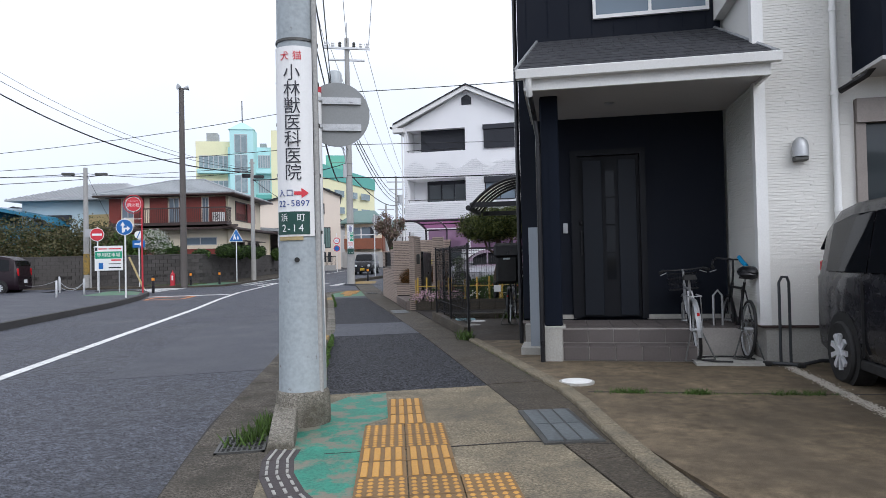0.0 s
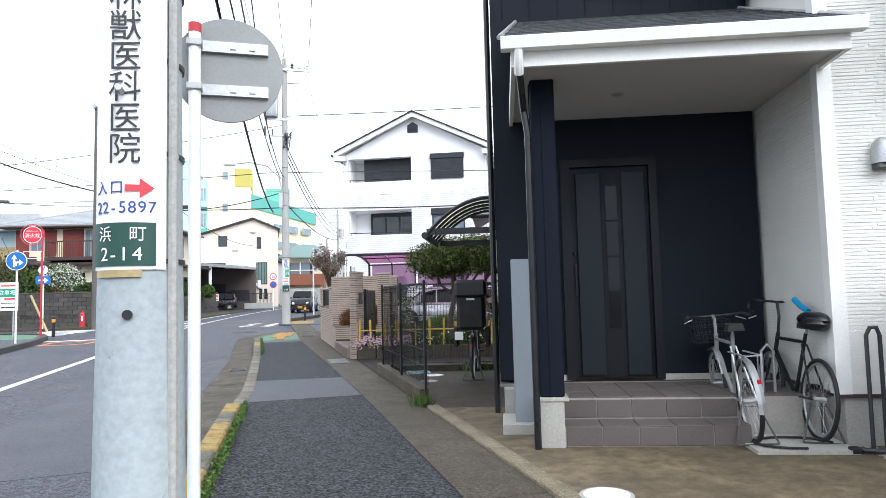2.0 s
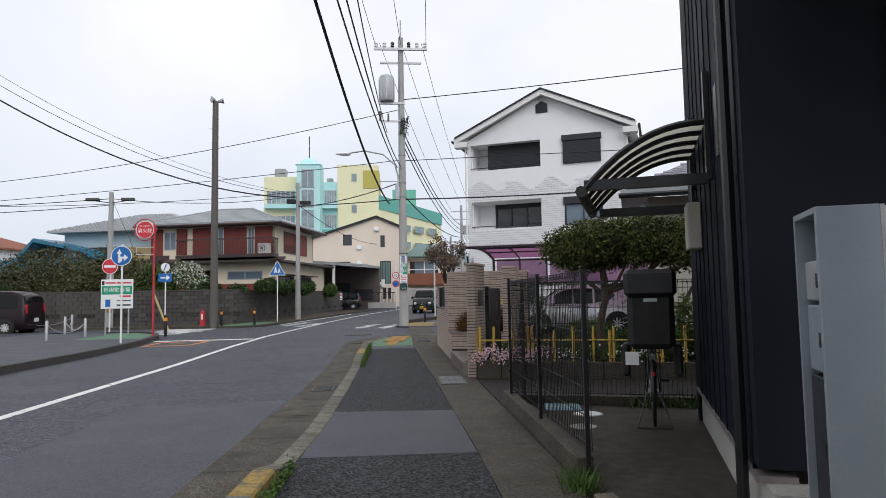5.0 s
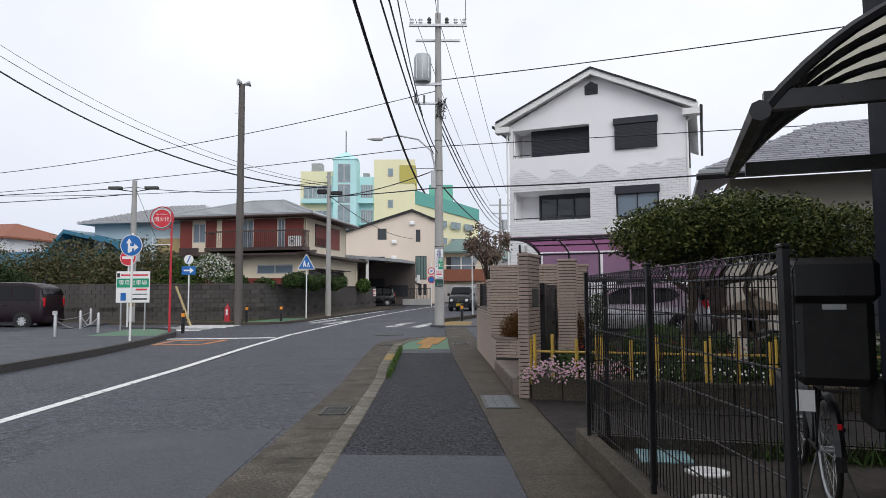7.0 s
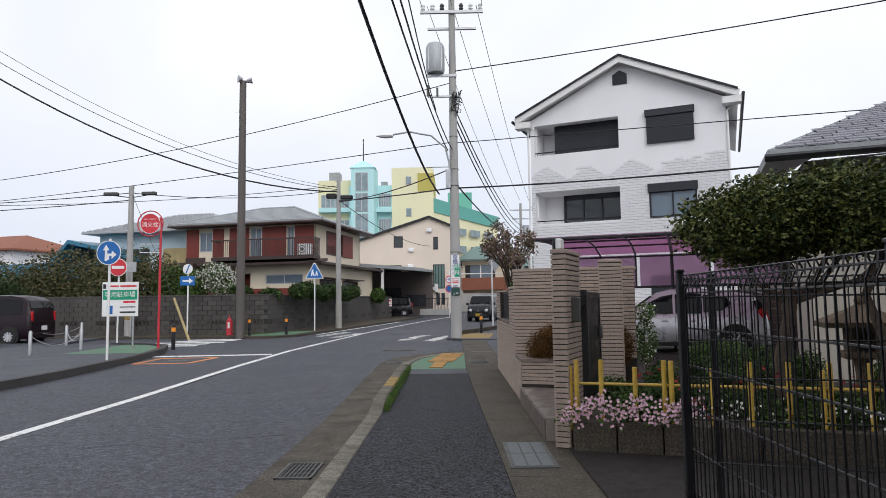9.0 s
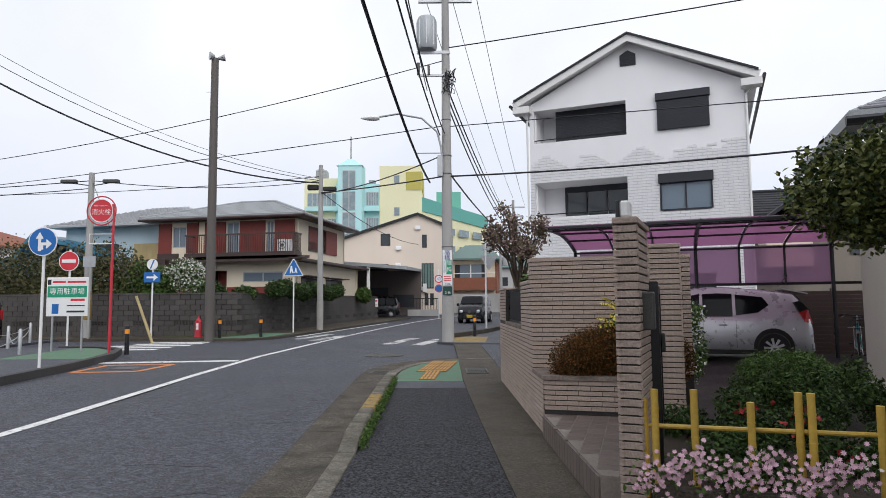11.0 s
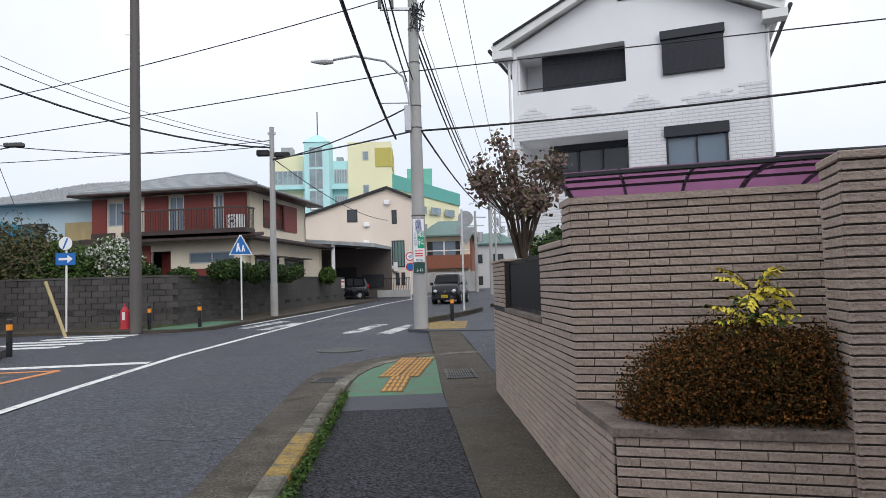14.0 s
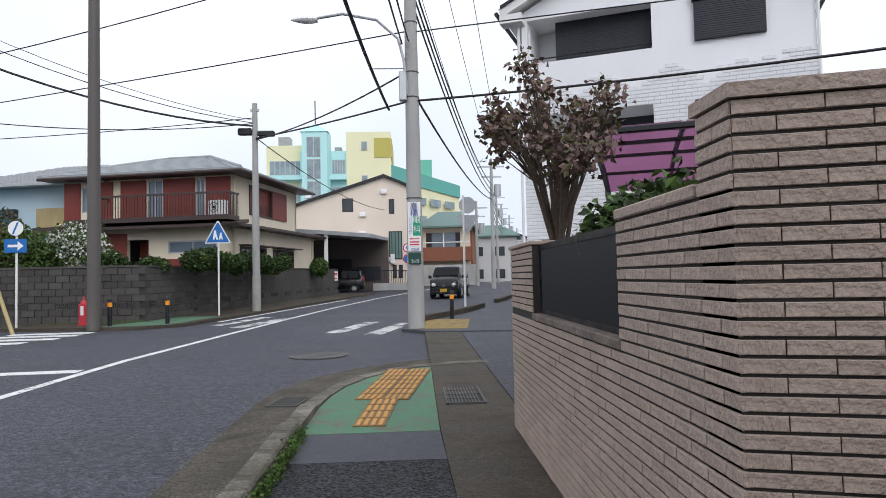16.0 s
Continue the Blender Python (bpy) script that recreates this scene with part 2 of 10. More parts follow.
GREENROOF = material("green-grey roof tile", (0.12, 0.2, 0.18), 0.6, vary=0.2, scale=3, fine=30, bump=0.2)
BARK = material("grey-brown bark", (0.085, 0.062, 0.045), 0.9, vary=0.4, scale=8, fine=40, bump=0.6)
SOIL = material("garden soil", (0.05, 0.036, 0.026), 0.95, vary=0.4, scale=5, fine=50, bump=0.6)
SIGNWHITE = material("white sign enamel", (0.8, 0.8, 0.79), 0.45, vary=0.05, scale=4, fine=50, bump=0.02)
SIGNGREEN = material("dark green sign enamel", (0.008, 0.055, 0.042), 0.45, vary=0.1, scale=4, fine=50, bump=0.02)
SIGNTEAL = material("green sign enamel", (0.0, 0.3, 0.16), 0.45, vary=0.1, scale=4, fine=50, bump=0.02)
SIGNBLUE = material("blue sign enamel", (0.01, 0.13, 0.42), 0.4, vary=0.08, scale=4, fine=50, bump=0.02)
SIGNRED = material("red sign enamel", (0.6, 0.03, 0.045), 0.45, vary=0.1, scale=4, fine=50, bump=0.02)
INK = material("black sign lettering", (0.03, 0.03, 0.04), 0.6, vary=0.05, bump=0)
NAVYINK = material("navy sign lettering", (0.03, 0.06, 0.25), 0.6, vary=0.05, bump=0)
ORANGEBAND = material("orange reflective band", (0.85, 0.3, 0.02), 0.4, vary=0.1, bump=0.05)
BAMBOO = material("yellow plastic bamboo", (0.55, 0.36, 0.06), 0.45, vary=0.3, scale=6, fine=40, bump=0.1, rnd=0.4)


def sheet(name, color, tint, clear):
    """Thin plastic sheet: light passes through scattered, and part of it straight."""
    m = bpy.data.materials.new(name)
    m.use_nodes = True
    n, l = m.node_tree.nodes, m.node_tree.links
    b = n["Principled BSDF"]
    b.inputs["Base Color"].default_value, b.inputs["Roughness"].default_value = (*color, 1), 0.4
    tl, tp, m1, m2 = n.new("ShaderNodeBsdfTranslucent"), n.new("ShaderNodeBsdfTransparent"), n.new("ShaderNodeMixShader"), n.new("ShaderNodeMixShader")
    tl.inputs["Color"].default_value, tp.inputs["Color"].default_value = (*color, 1), (*tint, 1)
    m1.inputs[0].default_value, m2.inputs[0].default_value = 0.75, clear
    l.new(b.outputs[0], m1.inputs[1])
    l.new(tl.outputs[0], m1.inputs[2])
    l.new(m1.outputs[0], m2.inputs[1])
    l.new(tp.outputs[0], m2.inputs[2])
    l.new(m2.outputs[0], n["Material Output"].inputs["Surface"])
    return m


MAUVE = sheet("mauve polycarbonate", (0.44, 0.26, 0.38), (0.62, 0.4, 0.55), 0.4)
LILAC = sheet("pale lilac polycarbonate", (0.5, 0.37, 0.48), (0.72, 0.56, 0.68), 0.55)
FROST = sheet("frosted polycarbonate", (0.92, 0.9, 0.82), (0.9, 0.9, 0.85), 0.1)
CARBLACK = material("near-black car paint", (0.008, 0.008, 0.011), 0.25, 0.0, spec=0.3, vary=0.05, bump=0, coat=0.35)
CARPLUM = material("dark plum car paint", (0.013, 0.006, 0.01), 0.35, 0.0, spec=0.2, vary=0.05, bump=0, coat=0.08)
CARSILVER = material("silver car paint", (0.56, 0.58, 0.6), 0.32, 0.45, vary=0.03, bump=0, coat=1.0)
CHROME = material("bright chrome", (0.7, 0.71, 0.72), 0.15, 1.0, vary=0.05, bump=0)
CARGLASS = glass("tinted car glass", (0.008, 0.009, 0.011), 0.05, 0.05)
CARGLASS.node_tree.nodes["Principled BSDF"].inputs["Specular IOR Level"].default_value = 0.2
REDLENS = material("red lamp lens", (0.45, 0.01, 0.015), 0.2, vary=0.05, bump=0)
CLEARLENS = material("pale lamp lens", (0.7, 0.72, 0.74), 0.12, 0.3, vary=0.1, bump=0)
PLATEYEL = material("yellow number plate", (0.75, 0.5, 0.02), 0.5, vary=0.05, bump=0)
REDPAINT = material("red enamel", (0.5, 0.03, 0.045), 0.45, vary=0.15, scale=4, bump=0.05)
DARKPOLE = material("dark brown pole", (0.1, 0.088, 0.08), 0.6, vary=0.2, scale=3, fine=40, bump=0.1, streak=0.8)
CABLE = material("black cable sheath", (0.015, 0.015, 0.017), 0.6, vary=0.1, bump=0)
CONE = material("red-orange cone plastic", (0.75, 0.09, 0.03), 0.5, vary=0.1, bump=0)
LEAF_DARK = material("dark glossy leaf", (0.024, 0.046, 0.012), 0.55, spec=0.25, vary=0.6, scale=3, fine=20, bump=0, island=1.2)
LEAF_TOP = material("olive green topiary leaf", (0.115, 0.13, 0.03), 0.5, spec=0.35, vary=0.7, scale=2.5, fine=20, bump=0, island=1.3)
LEAF_MID = material("mid green leaf", (0.062, 0.108, 0.024), 0.6, spec=0.25, vary=0.6, scale=3, fine=20, bump=0, island=1.2)
LEAF_RUST = material("rust-tinged azalea leaf", (0.045, 0.03, 0.008), 0.7, spec=0.15, vary=0.7, scale=3, fine=20, bump=0, island=1.2)
LEAF_RED = material("red-tinged leaf", (0.19, 0.075, 0.02), 0.7, spec=0.15, vary=0.5, scale=3, fine=20, bump=0, island=1.2)
LEAF_BROWN = material("purple-brown autumn leaf", (0.17, 0.11, 0.09), 0.6, vary=0.6, scale=3, fine=20, bump=0, island=1.2)
LEAF_OLIVE = material("olive autumn leaf", (0.1, 0.09, 0.035), 0.7, vary=0.5, scale=2, fine=20, bump=0, island=1.2)
LEAF_YELLOW = material("yellow mahonia leaf", (0.7, 0.58, 0.06), 0.55, spec=0.3, vary=0.4, scale=3, fine=20, bump=0, island=1.0)
PETAL_PINK = material("pale pink petal", (0.66, 0.42, 0.5), 0.7, vary=0.25, scale=5, fine=30, bump=0, island=1.0)
PETAL_WHITE = material("white petal", (0.75, 0.74, 0.7), 0.7, vary=0.15, scale=5, fine=30, bump=0, island=0.6)
PETAL_RED = material("dark red bloom", (0.35, 0.03, 0.03), 0.7, vary=0.3, scale=5, fine=30, bump=0, island=0.8)
BLUEBAG = material("blue cloth", (0.0, 0.25, 0.5), 0.7, vary=0.1, bump=0.1)
WOOD = material("weathered timber", (0.42, 0.33, 0.16), 0.7, vary=0.3, scale=3, fine=40, bump=0.2, streak=0.8)
BLUELID = material("blue-grey cover", (0.22, 0.36, 0.38), 0.6, vary=0.2, scale=4, bump=0.2)
DRIVECONC = material("stained brown drive concrete", (0.155, 0.12, 0.078), 0.75, spec=0.2, vary=0.6, scale=0.8, fine=9, bump=0.3, grain=1.3, stones=130, speck=0.2, worn=((0.075, 0.06, 0.042), 0.54, 1.3, 0.16))
# both yard tones hold dampness plus the shade of house and fence
BROWNYARD = material("damp brown yard concrete with shade in tone", (0.055, 0.045, 0.036), 0.65, spec=0.15, vary=0.6, scale=0.9, fine=12, bump=0.3, grain=1.4, stones=120, speck=0.3, worn=((0.04, 0.033, 0.026), 0.53, 1.4, 0.15))
YARDCONC = material("wet yard concrete darkened for shade", (0.03, 0.026, 0.024), 0.6, spec=0.12, vary=0.6, scale=1.0, fine=9, bump=0.3, grain=1.3, stones=120, speck=0.3)
COVERSTEEL = material("dull ribbed cover steel", (0.13, 0.145, 0.15), 0.55, 0.3, vary=0.35, scale=3, fine=40, bump=0.2)
GROUT = material("pale wall grout", (0.6, 0.6, 0.62), 0.9, vary=0.15, scale=2, fine=40, bump=0.1)
STEPGROUT = material("pale step grout", (0.3, 0.28, 0.26), 0.9, vary=0.2, scale=4, fine=60, bump=0.2)

# ---- mesh helpers ----


class Geo:
    """Vertices and faces of one part, gathered piece by piece."""

    def __init__(self):
        self.v, self.f, self.m, self.weld = [], [], Matrix(), False

    def add(self, verts, faces):
        k = len(self.v)
        self.v += [tuple(self.m @ Vector(p)) for p in verts]
        self.f += [tuple(k + i for i in q) for q in faces]
        return self

    def box(self, x0, x1, y0, y1, z0, z1, c=0.0):
        if c <= 0:
            return self.add([(x, y, z) for z in (z0, z1) for y in (y0, y1) for x in (x0, x1)],
                            [(0, 2, 3, 1), (4, 5, 7, 6), (0, 1, 5, 4), (2, 6, 7, 3), (0, 4, 6, 2), (1, 3, 7, 5)])
        ring = lambda a: [(x0 + a, y0), (x1 - a, y0), (x1, y0 + a), (x1, y1 - a), (x1 - a, y1), (x0 + a, y1), (x0, y1 - a), (x0, y0 + a)]
        inner = [(x0 + c, y0 + c), (x1 - c, y0 + c), (x1 - c, y0 + c), (x1 - c, y1 - c), (x1 - c, y1 - c), (x0 + c, y1 - c), (x0 + c, y1 - c), (x0 + c, y0 + c)]
        rows = [[(p[0], p[1], z0) for p in inner], [(p[0], p[1], z0 + c) for p in ring(c)], [(p[0], p[1], z1 - c) for p in ring(c)], [(p[0], p[1], z1) for p in inner]]
        return self.loft(rows)

    def loft(self, rows, caps=True, closed=True):
        n = len(rows[0])
        f = []
        for r in range(len(rows) - 1):
            for i in range(n if closed else n - 1):
                j = (i + 1) % n
                f.append((r * n + i, r * n + j, (r + 1) * n + j, (r + 1) * n + i))
        if caps:
            f += [tuple(range(n))[::-1], tuple((len(rows) - 1) * n + i for i in range(n))]
        return self.add([p for r in rows for p in r], f)

    def prism(self, poly, z0, z1):
        return self.loft([[(x, y, z0) for x, y in poly], [(x, y, z1) for x, y in poly]])

    def side(self, poly, y0, y1):
        """A profile in x and z, drawn out along y."""
        return self.loft([[(x, y0, z) for x, z in poly], [(x, y1, z) for x, z in poly]])

    def front(self, poly, x0, x1):
        """A profile in y and z, drawn out along x."""
        return self.loft([[(x0, y, z) for y, z in poly], [(x1, y, z) for y, z in poly]])

    def tube(self, pts, r, n=8, r1=None, caps=True):
        pts = [Vector(p) for p in pts]
        rows = []
        for i, p in enumerate(pts):
            d = (pts[min(i + 1, len(pts) - 1)] - pts[max(i - 1, 0)]).normalized()
            a = d.orthogonal().normalized() if i == 0 else (a - d * a.dot(d)).normalized()
            b = d.cross(a)
            k = r if r1 is None else r + (r1 - r) * i / (len(pts) - 1)
            rows.append([p + (a * math.cos(2 * math.pi * j / n) + b * math.sin(2 * math.pi * j / n)) * k for j in range(n)])
        return self.loft(rows, caps)

    def lathe(self, prof, n=16, c=(0, 0)):
        """Rings of (radius, z) about a vertical axis."""
        return self.loft([[(c[0] + r * math.cos(2 * math.pi * j / n), c[1] + r * math.sin(2 * math.pi * j / n), z) for j in range(n)] for r, z in prof])

    def torus(self, c, axis, R, r, n=28, k=8):
        axis = Vector(axis).normalized()
        a = axis.orthogonal().normalized()
        b = axis.cross(a)
        c = Vector(c)
        v, f = [], []
        for i in range(n):
            t = 2 * math.pi * i / n
            d = a * math.cos(t) + b * math.sin(t)
            for j in range(k):
                s = 2 * math.pi * j / k
                v.append(c + d * (R + r * math.cos(s)) + axis * (r * math.sin(s)))
        for i in range(n):
            for j in range(k):
                f.append((i * k + j, ((i + 1) % n) * k + j, ((i + 1) % n) * k + (j + 1) % k, i * k + (j + 1) % k))
        return self.add(v, f)

    def ball(self, c, rx, ry, rz, n=10, m=7):
        rows = []
        for i in range(1, m):
            a = math.pi * i / m
            rows.append([(c[0] + rx * math.sin(a) * math.cos(2 * math.pi * j / n), c[1] + ry * math.sin(a) * math.sin(2 * math.pi * j / n), c[2] - rz * math.cos(a)) for j in range(n)])
        return self.loft(rows)

    def leaf(self, p, size, rng, flat=0.0, long=1.6):
        """One small folded leaf."""
        d = Vector((rng.gauss(0, 1), rng.gauss(0, 1), rng.gauss(0, 1) * (1 - flat))).normalized()
        e = d.orthogonal().normalized()
        e = (Matrix.Rotation(rng.uniform(0, 6.28), 3, d) @ e)
        p, s = Vector(p), size * rng.uniform(0.7, 1.3)
        up = d.cross(e) * s * 0.18
        return self.add([p - d * s * long * 0.5, p + e * s * 0.5 + up, p + d * s * long * 0.5, p - e * s * 0.5 + up], [(0, 1, 2), (0, 2, 3)])

    def mesh(self, name, smooth=False):
        me = bpy.data.meshes.new(name)
        me.from_pydata([tuple(p) for p in self.v], [], self.f)
        bm = bmesh.new()
        bm.from_mesh(me)
        if self.weld:
            bmesh.ops.remove_doubles(bm, verts=bm.verts[:], dist=0.0005)
        bmesh.ops.recalc_face_normals(bm, faces=bm.faces[:])
        bm.to_mesh(me)
        bm.free()
        if smooth:
            me.polygons.foreach_set("use_smooth", [True] * len(me.polygons))
            me.set_sharp_from_angle(angle=radians(40))
        return me


def thing(name, x=0, y=0, z=0, rz=0, label="", category="", group="", kind=""):
    ob = new(name)
    ob.matrix_world = pose(x, y, z, 0, 0, rz)
    return tagged(ob, label, category, group, kind)


def part(name, geo, mat, parent=None, label="", smooth=False, bevel=0.0, at=None):
    me = geo.mesh(name, smooth) if isinstance(geo, Geo) else geo
    if not me.materials:
        me.materials.append(mat)
    ob = new(name, me)
    if parent:
        ob.parent = parent
    if at is not None:
        ob.matrix_basis = at
    if bevel:
        mo = ob.modifiers.new("bevel", "BEVEL")
        mo.width, mo.segments, mo.limit_method = bevel, 2, "ANGLE"
    return tagged(ob, label)


def lettering(name, text, size, mat, parent, m, label="", sx=1.0, gap=1.0):
    """Words in the built-in font, in the local x-z plane facing -y, centred at m."""
    cu = bpy.data.curves.new(name, "FONT")
    cu.body, cu.size, cu.align_x, cu.align_y, cu.extrude, cu.space_line = text, size, "CENTER", "CENTER", 0.0008, gap
    cu.materials.append(mat)
    ob = new(name, cu)
    ob.parent = parent
    ob.matrix_basis = m @ pose(0, 0, 0, 90) @ Matrix.Diagonal((sx, 1, 1, 1))
    return tagged(ob, label)


def rise(y):
    """How far the land has risen at y: level at first, then a slight climb."""
    return min(max(0.0, y - 23.0), 52.0) * 0.012


def solo(name, geo, mat, label, category, kind="", smooth=False, bevel=0.0, group="", climb=None):
    if kind == "structure" if climb is None else climb:
        geo.v = [(p[0], p[1], p[2] + rise(p[1])) for p in geo.v]
    return tagged(part(name, geo, mat, None, "", smooth, bevel), label, category, group, kind)

# ---- ground ----
solo("ground", Geo().box(-1500, 1500, -1500, 23, -0.4, -0.06).box(-1500, 1500, 23, 75, -0.4, -0.06).box(-1500, 1500, 75, 1500, -0.4, -0.06), CONC, "bare grey built-up land to the horizon", "ground", "structure")
solo("road", Geo().box(-70, 60, -45, 23, -0.055, -0.02).box(-70, 60, 23, 75, -0.055, -0.02).box(-70, 60, 75, 190, -0.055, -0.02), ASPHALT, "grey asphalt road with fine cracks", "road", "structure")
RIGHT_EDGE = [(-0.6, -45), (-0.6, 23.6), (-0.45, 25.0), (0.1, 26.5), (0.75, 27.35), (1.45, 27.9)]
WALK_RIGHT = [(6.2, 1.53), (11.0, 1.53), (16.0, 1.45), (19.4, 1.37), (23.45, 1.3), (27.1, 1.32), (40.0, 1.32)]
KERB_LINE = [(6.2, -0.235), (7.3, -0.2), (10.95, -0.05), (12.2, 0.035), (15.0, 0.06), (18.6, 0.065), (20.0, 0.045), (23.45, 0.015)]
ROAD_EDGE = [(-12.0, -0.95), (5.5, -0.94), (9.0, -0.72), (12.0, -0.63), (15.0, -0.54), (18.0, -0.51), (20.5, -0.58), (23.0, -0.64), (24.9, -0.64)]


def line_x(line, y):
    """The x of a broken line, given as (y, x) corners, at y."""
    for (ya, xa), (yb, xb) in zip(line, line[1:]):
        if y <= yb:
            return xa + (xb - xa) * max(0.0, y - ya) / (yb - ya)
    return line[-1][1]


WALK_ROWS = (6.25, 7.3, 11.0, 12.2, 15.0, 16.0, 18.6, 19.4, 22.6)
solo("pavement", Geo().prism([(line_x(WALK_RIGHT, y), y) for y in WALK_ROWS] + [(line_x(KERB_LINE, y) + 0.06, y) for y in WALK_ROWS[::-1]], -0.05, 0.02), WALK, "coarse dark asphalt footpath", "pavement", "structure")
solo("pavement_smooth", Geo().prism([(0.06, 11.05), (1.525, 11.05), (1.5, 13.12), (0.09, 13.22)], 0.015, 0.024), BAND, "smooth grey asphalt trench patch", "pavement", "structure")
solo("pavement_end", Geo().prism([(0.05, 22.6), (1.32, 22.6), (1.3, 23.45), (0.06, 23.45)], -0.05, 0.023), BAND, "smooth dark asphalt patch before the corner", "pavement", "structure")
solo("pavement_start", Geo().prism([(-0.42, -12), (1.47, -12), (1.53, 6.25), (-0.15, 6.25), (-0.15, 5.0), (-0.42, 4.2)], -0.05, 0.02), CONC, "pale stained concrete footpath", "pavement", "structure")
gutter_strip = thing("gutter_strip", label="damp concrete gutter covers beside the footpath", category="gutter", kind="structure")
for i in range(-10, 24):
    y = 6.3 + i * 1.25
    if y < 35:
        g = Geo().prism([(line_x(WALK_RIGHT, y) + 0.005, y), (2.11, y), (2.11, y + 1.243), (line_x(WALK_RIGHT, y + 1.243) + 0.005, y + 1.243)], -0.05, 0.026 if i >= 0 else 0.022)
        g.v = [(p[0], p[1], p[2] + rise(p[1])) for p in g.v]
        part("gutter_cover", g, WETCONC, gutter_strip)
g = Geo()
for i in range(31):
    y = -12 + i * 1.2
    e = min(y + 1.19, 24.9)
    g.prism([(line_x(ROAD_EDGE, y), y), (line_x(KERB_LINE, y) - 0.07, y), (line_x(KERB_LINE, e) - 0.07, e), (line_x(ROAD_EDGE, e), e)], -0.05, 0.0)
solo("road_gutter", g, GUTTER, "concrete road-side gutter with moss", "gutter", "structure")
g = Geo()
for (ya, xa), (yb, xb) in zip(ROAD_EDGE, ROAD_EDGE[1:]):
    g.prism([(xa - 0.018, ya), (xa + 0.004, ya), (xb + 0.004, yb), (xb - 0.018, yb)], -0.03, -0.0155)
solo("gutter_seam", g, JOINT, "dark seam between road and gutter", "joint", "structure")
CORNER_OUT = [(-0.64, 24.9), (-0.6, 25.5), (-0.45, 26.1), (-0.2, 26.7), (0.15, 27.2), (0.55, 27.62), (1.03, 27.98), (1.6, 28.25), (2.2, 28.4)]
CORNER_MID = [(-0.08, 23.45), (-0.08, 24.5), (-0.02, 25.2), (0.1, 25.85), (0.32, 26.45), (0.66, 26.98), (1.05, 27.3), (1.6, 27.55), (2.2, 27.65)]
GUTTER_IN = [(-0.055, 24.9), (-0.045, 25.0)] + CORNER_MID[2:]
CORNER_IN = [(0.09, 23.45), (0.09, 24.5), (0.14, 25.15), (0.25, 25.75), (0.46, 26.3), (0.77, 26.8), (1.12, 27.1), (1.62, 27.3), (2.2, 27.4)]
g = Geo()
for i in range(8):
    g.prism([CORNER_OUT[i], GUTTER_IN[i], GUTTER_IN[i + 1], CORNER_OUT[i + 1]], -0.05, 0.0)
solo("corner_gutter", g, GUTTER, "curved concrete gutter round the corner", "gutter", "structure")
corner_kerb = thing("corner_kerb", label="low grey kerb stones curving round the corner", category="kerb", kind="structure")
for i in range(8):
    (xa, ya), (xb, yb), (xc, yc), (xd, yd) = CORNER_MID[i], CORNER_IN[i], CORNER_IN[i + 1], CORNER_MID[i + 1]
    g = Geo()
    g.prism([(xa, ya + 0.008), (xb, yb + 0.008), (xc, yc - 0.004), (xd, yd - 0.004)], -0.05, (0.09, 0.05, 0.035)[min(i, 2)] + rise(yb))
    part("kerb_stone", g, KERBCONC, corner_kerb)
# kerb stones: raised ones and low ones at the drive
kerb = thing("kerb", label="concrete kerb stones with worn yellow paint", category="kerb", kind="structure")
k_high = Geo().box(-0.085, 0.085, 0.005, 0.595, -0.05, 0.15, 0.018).mesh("kerb_stone")
k_low = Geo().box(-0.085, 0.085, 0.005, 0.595, -0.05, 0.032, 0.008).mesh("kerb_stone")
k_yel = k_high.copy()
k_ramp = Geo().loft([[(-0.085, y, -0.05), (0.085, y, -0.05), (0.085, y, z - 0.01), (0.075, y, z), (-0.075, y, z), (-0.085, y, z - 0.01)] for y, z in ((0.005, 0.035), (0.595, 0.148))]).mesh("kerb_stone")
k_fall = Geo().loft([[(-0.085, y, -0.05), (0.085, y, -0.05), (0.085, y, z - 0.01), (0.075, y, z), (-0.075, y, z), (-0.085, y, z - 0.01)] for y, z in ((0.005, 0.148), (0.595, 0.035))]).mesh("kerb_stone")
for m_ in (k_high, k_low, k_ramp, k_fall):
    m_.materials.append(KERBCONC)
k_yel.materials.append(KERBYEL)
for i in range(29):
    y = 6.05 + i * 0.6
    x0, x1 = line_x(KERB_LINE, y), line_x(KERB_LINE, y + 0.6)
    if y < 10.2:
        m_ = k_high if i in (2, 5) else k_yel
    elif y < 10.8:
        m_ = k_fall
    elif y < 17.9:
        m_ = k_low
    elif y < 18.5:
        m_ = k_ramp
    else:
        m_ = k_yel if 19.8 < y < 21.0 else k_high
    part("kerb_stone", m_, None, kerb, at=pose(x0, y, 0, 0, 0, -math.degrees(math.atan2(x1 - x0, 0.6))))
# moss along the kerb
rng = random.Random(4)
g = Geo()
for i in range(5200):
    y = rng.choice((rng.uniform(6.2, 10.7), rng.uniform(18.2, 23.4), rng.uniform(18.2, 23.4)))
    g.leaf((line_x(KERB_LINE, y) + 0.095 + abs(rng.gauss(0, 0.025)), y, 0.02 + abs(rng.gauss(0, 0.05))), 0.02, rng)
solo("moss", g, MOSS, "green moss along the kerb foot", "moss", "stuff")
# the corner pad: green paint, ochre tactile tiles in the shape of an arrow
solo("corner_pad", Geo().prism([(0.1, 23.45), (1.3, 23.45), (1.32, 27.1), (1.1, 27.05), (0.78, 26.76), (0.48, 26.28), (0.27, 25.73), (0.15, 25.13), (0.1, 24.5)], -0.05, 0.026), GREENPAINT, "worn green painted footpath corner", "pavement", "structure")


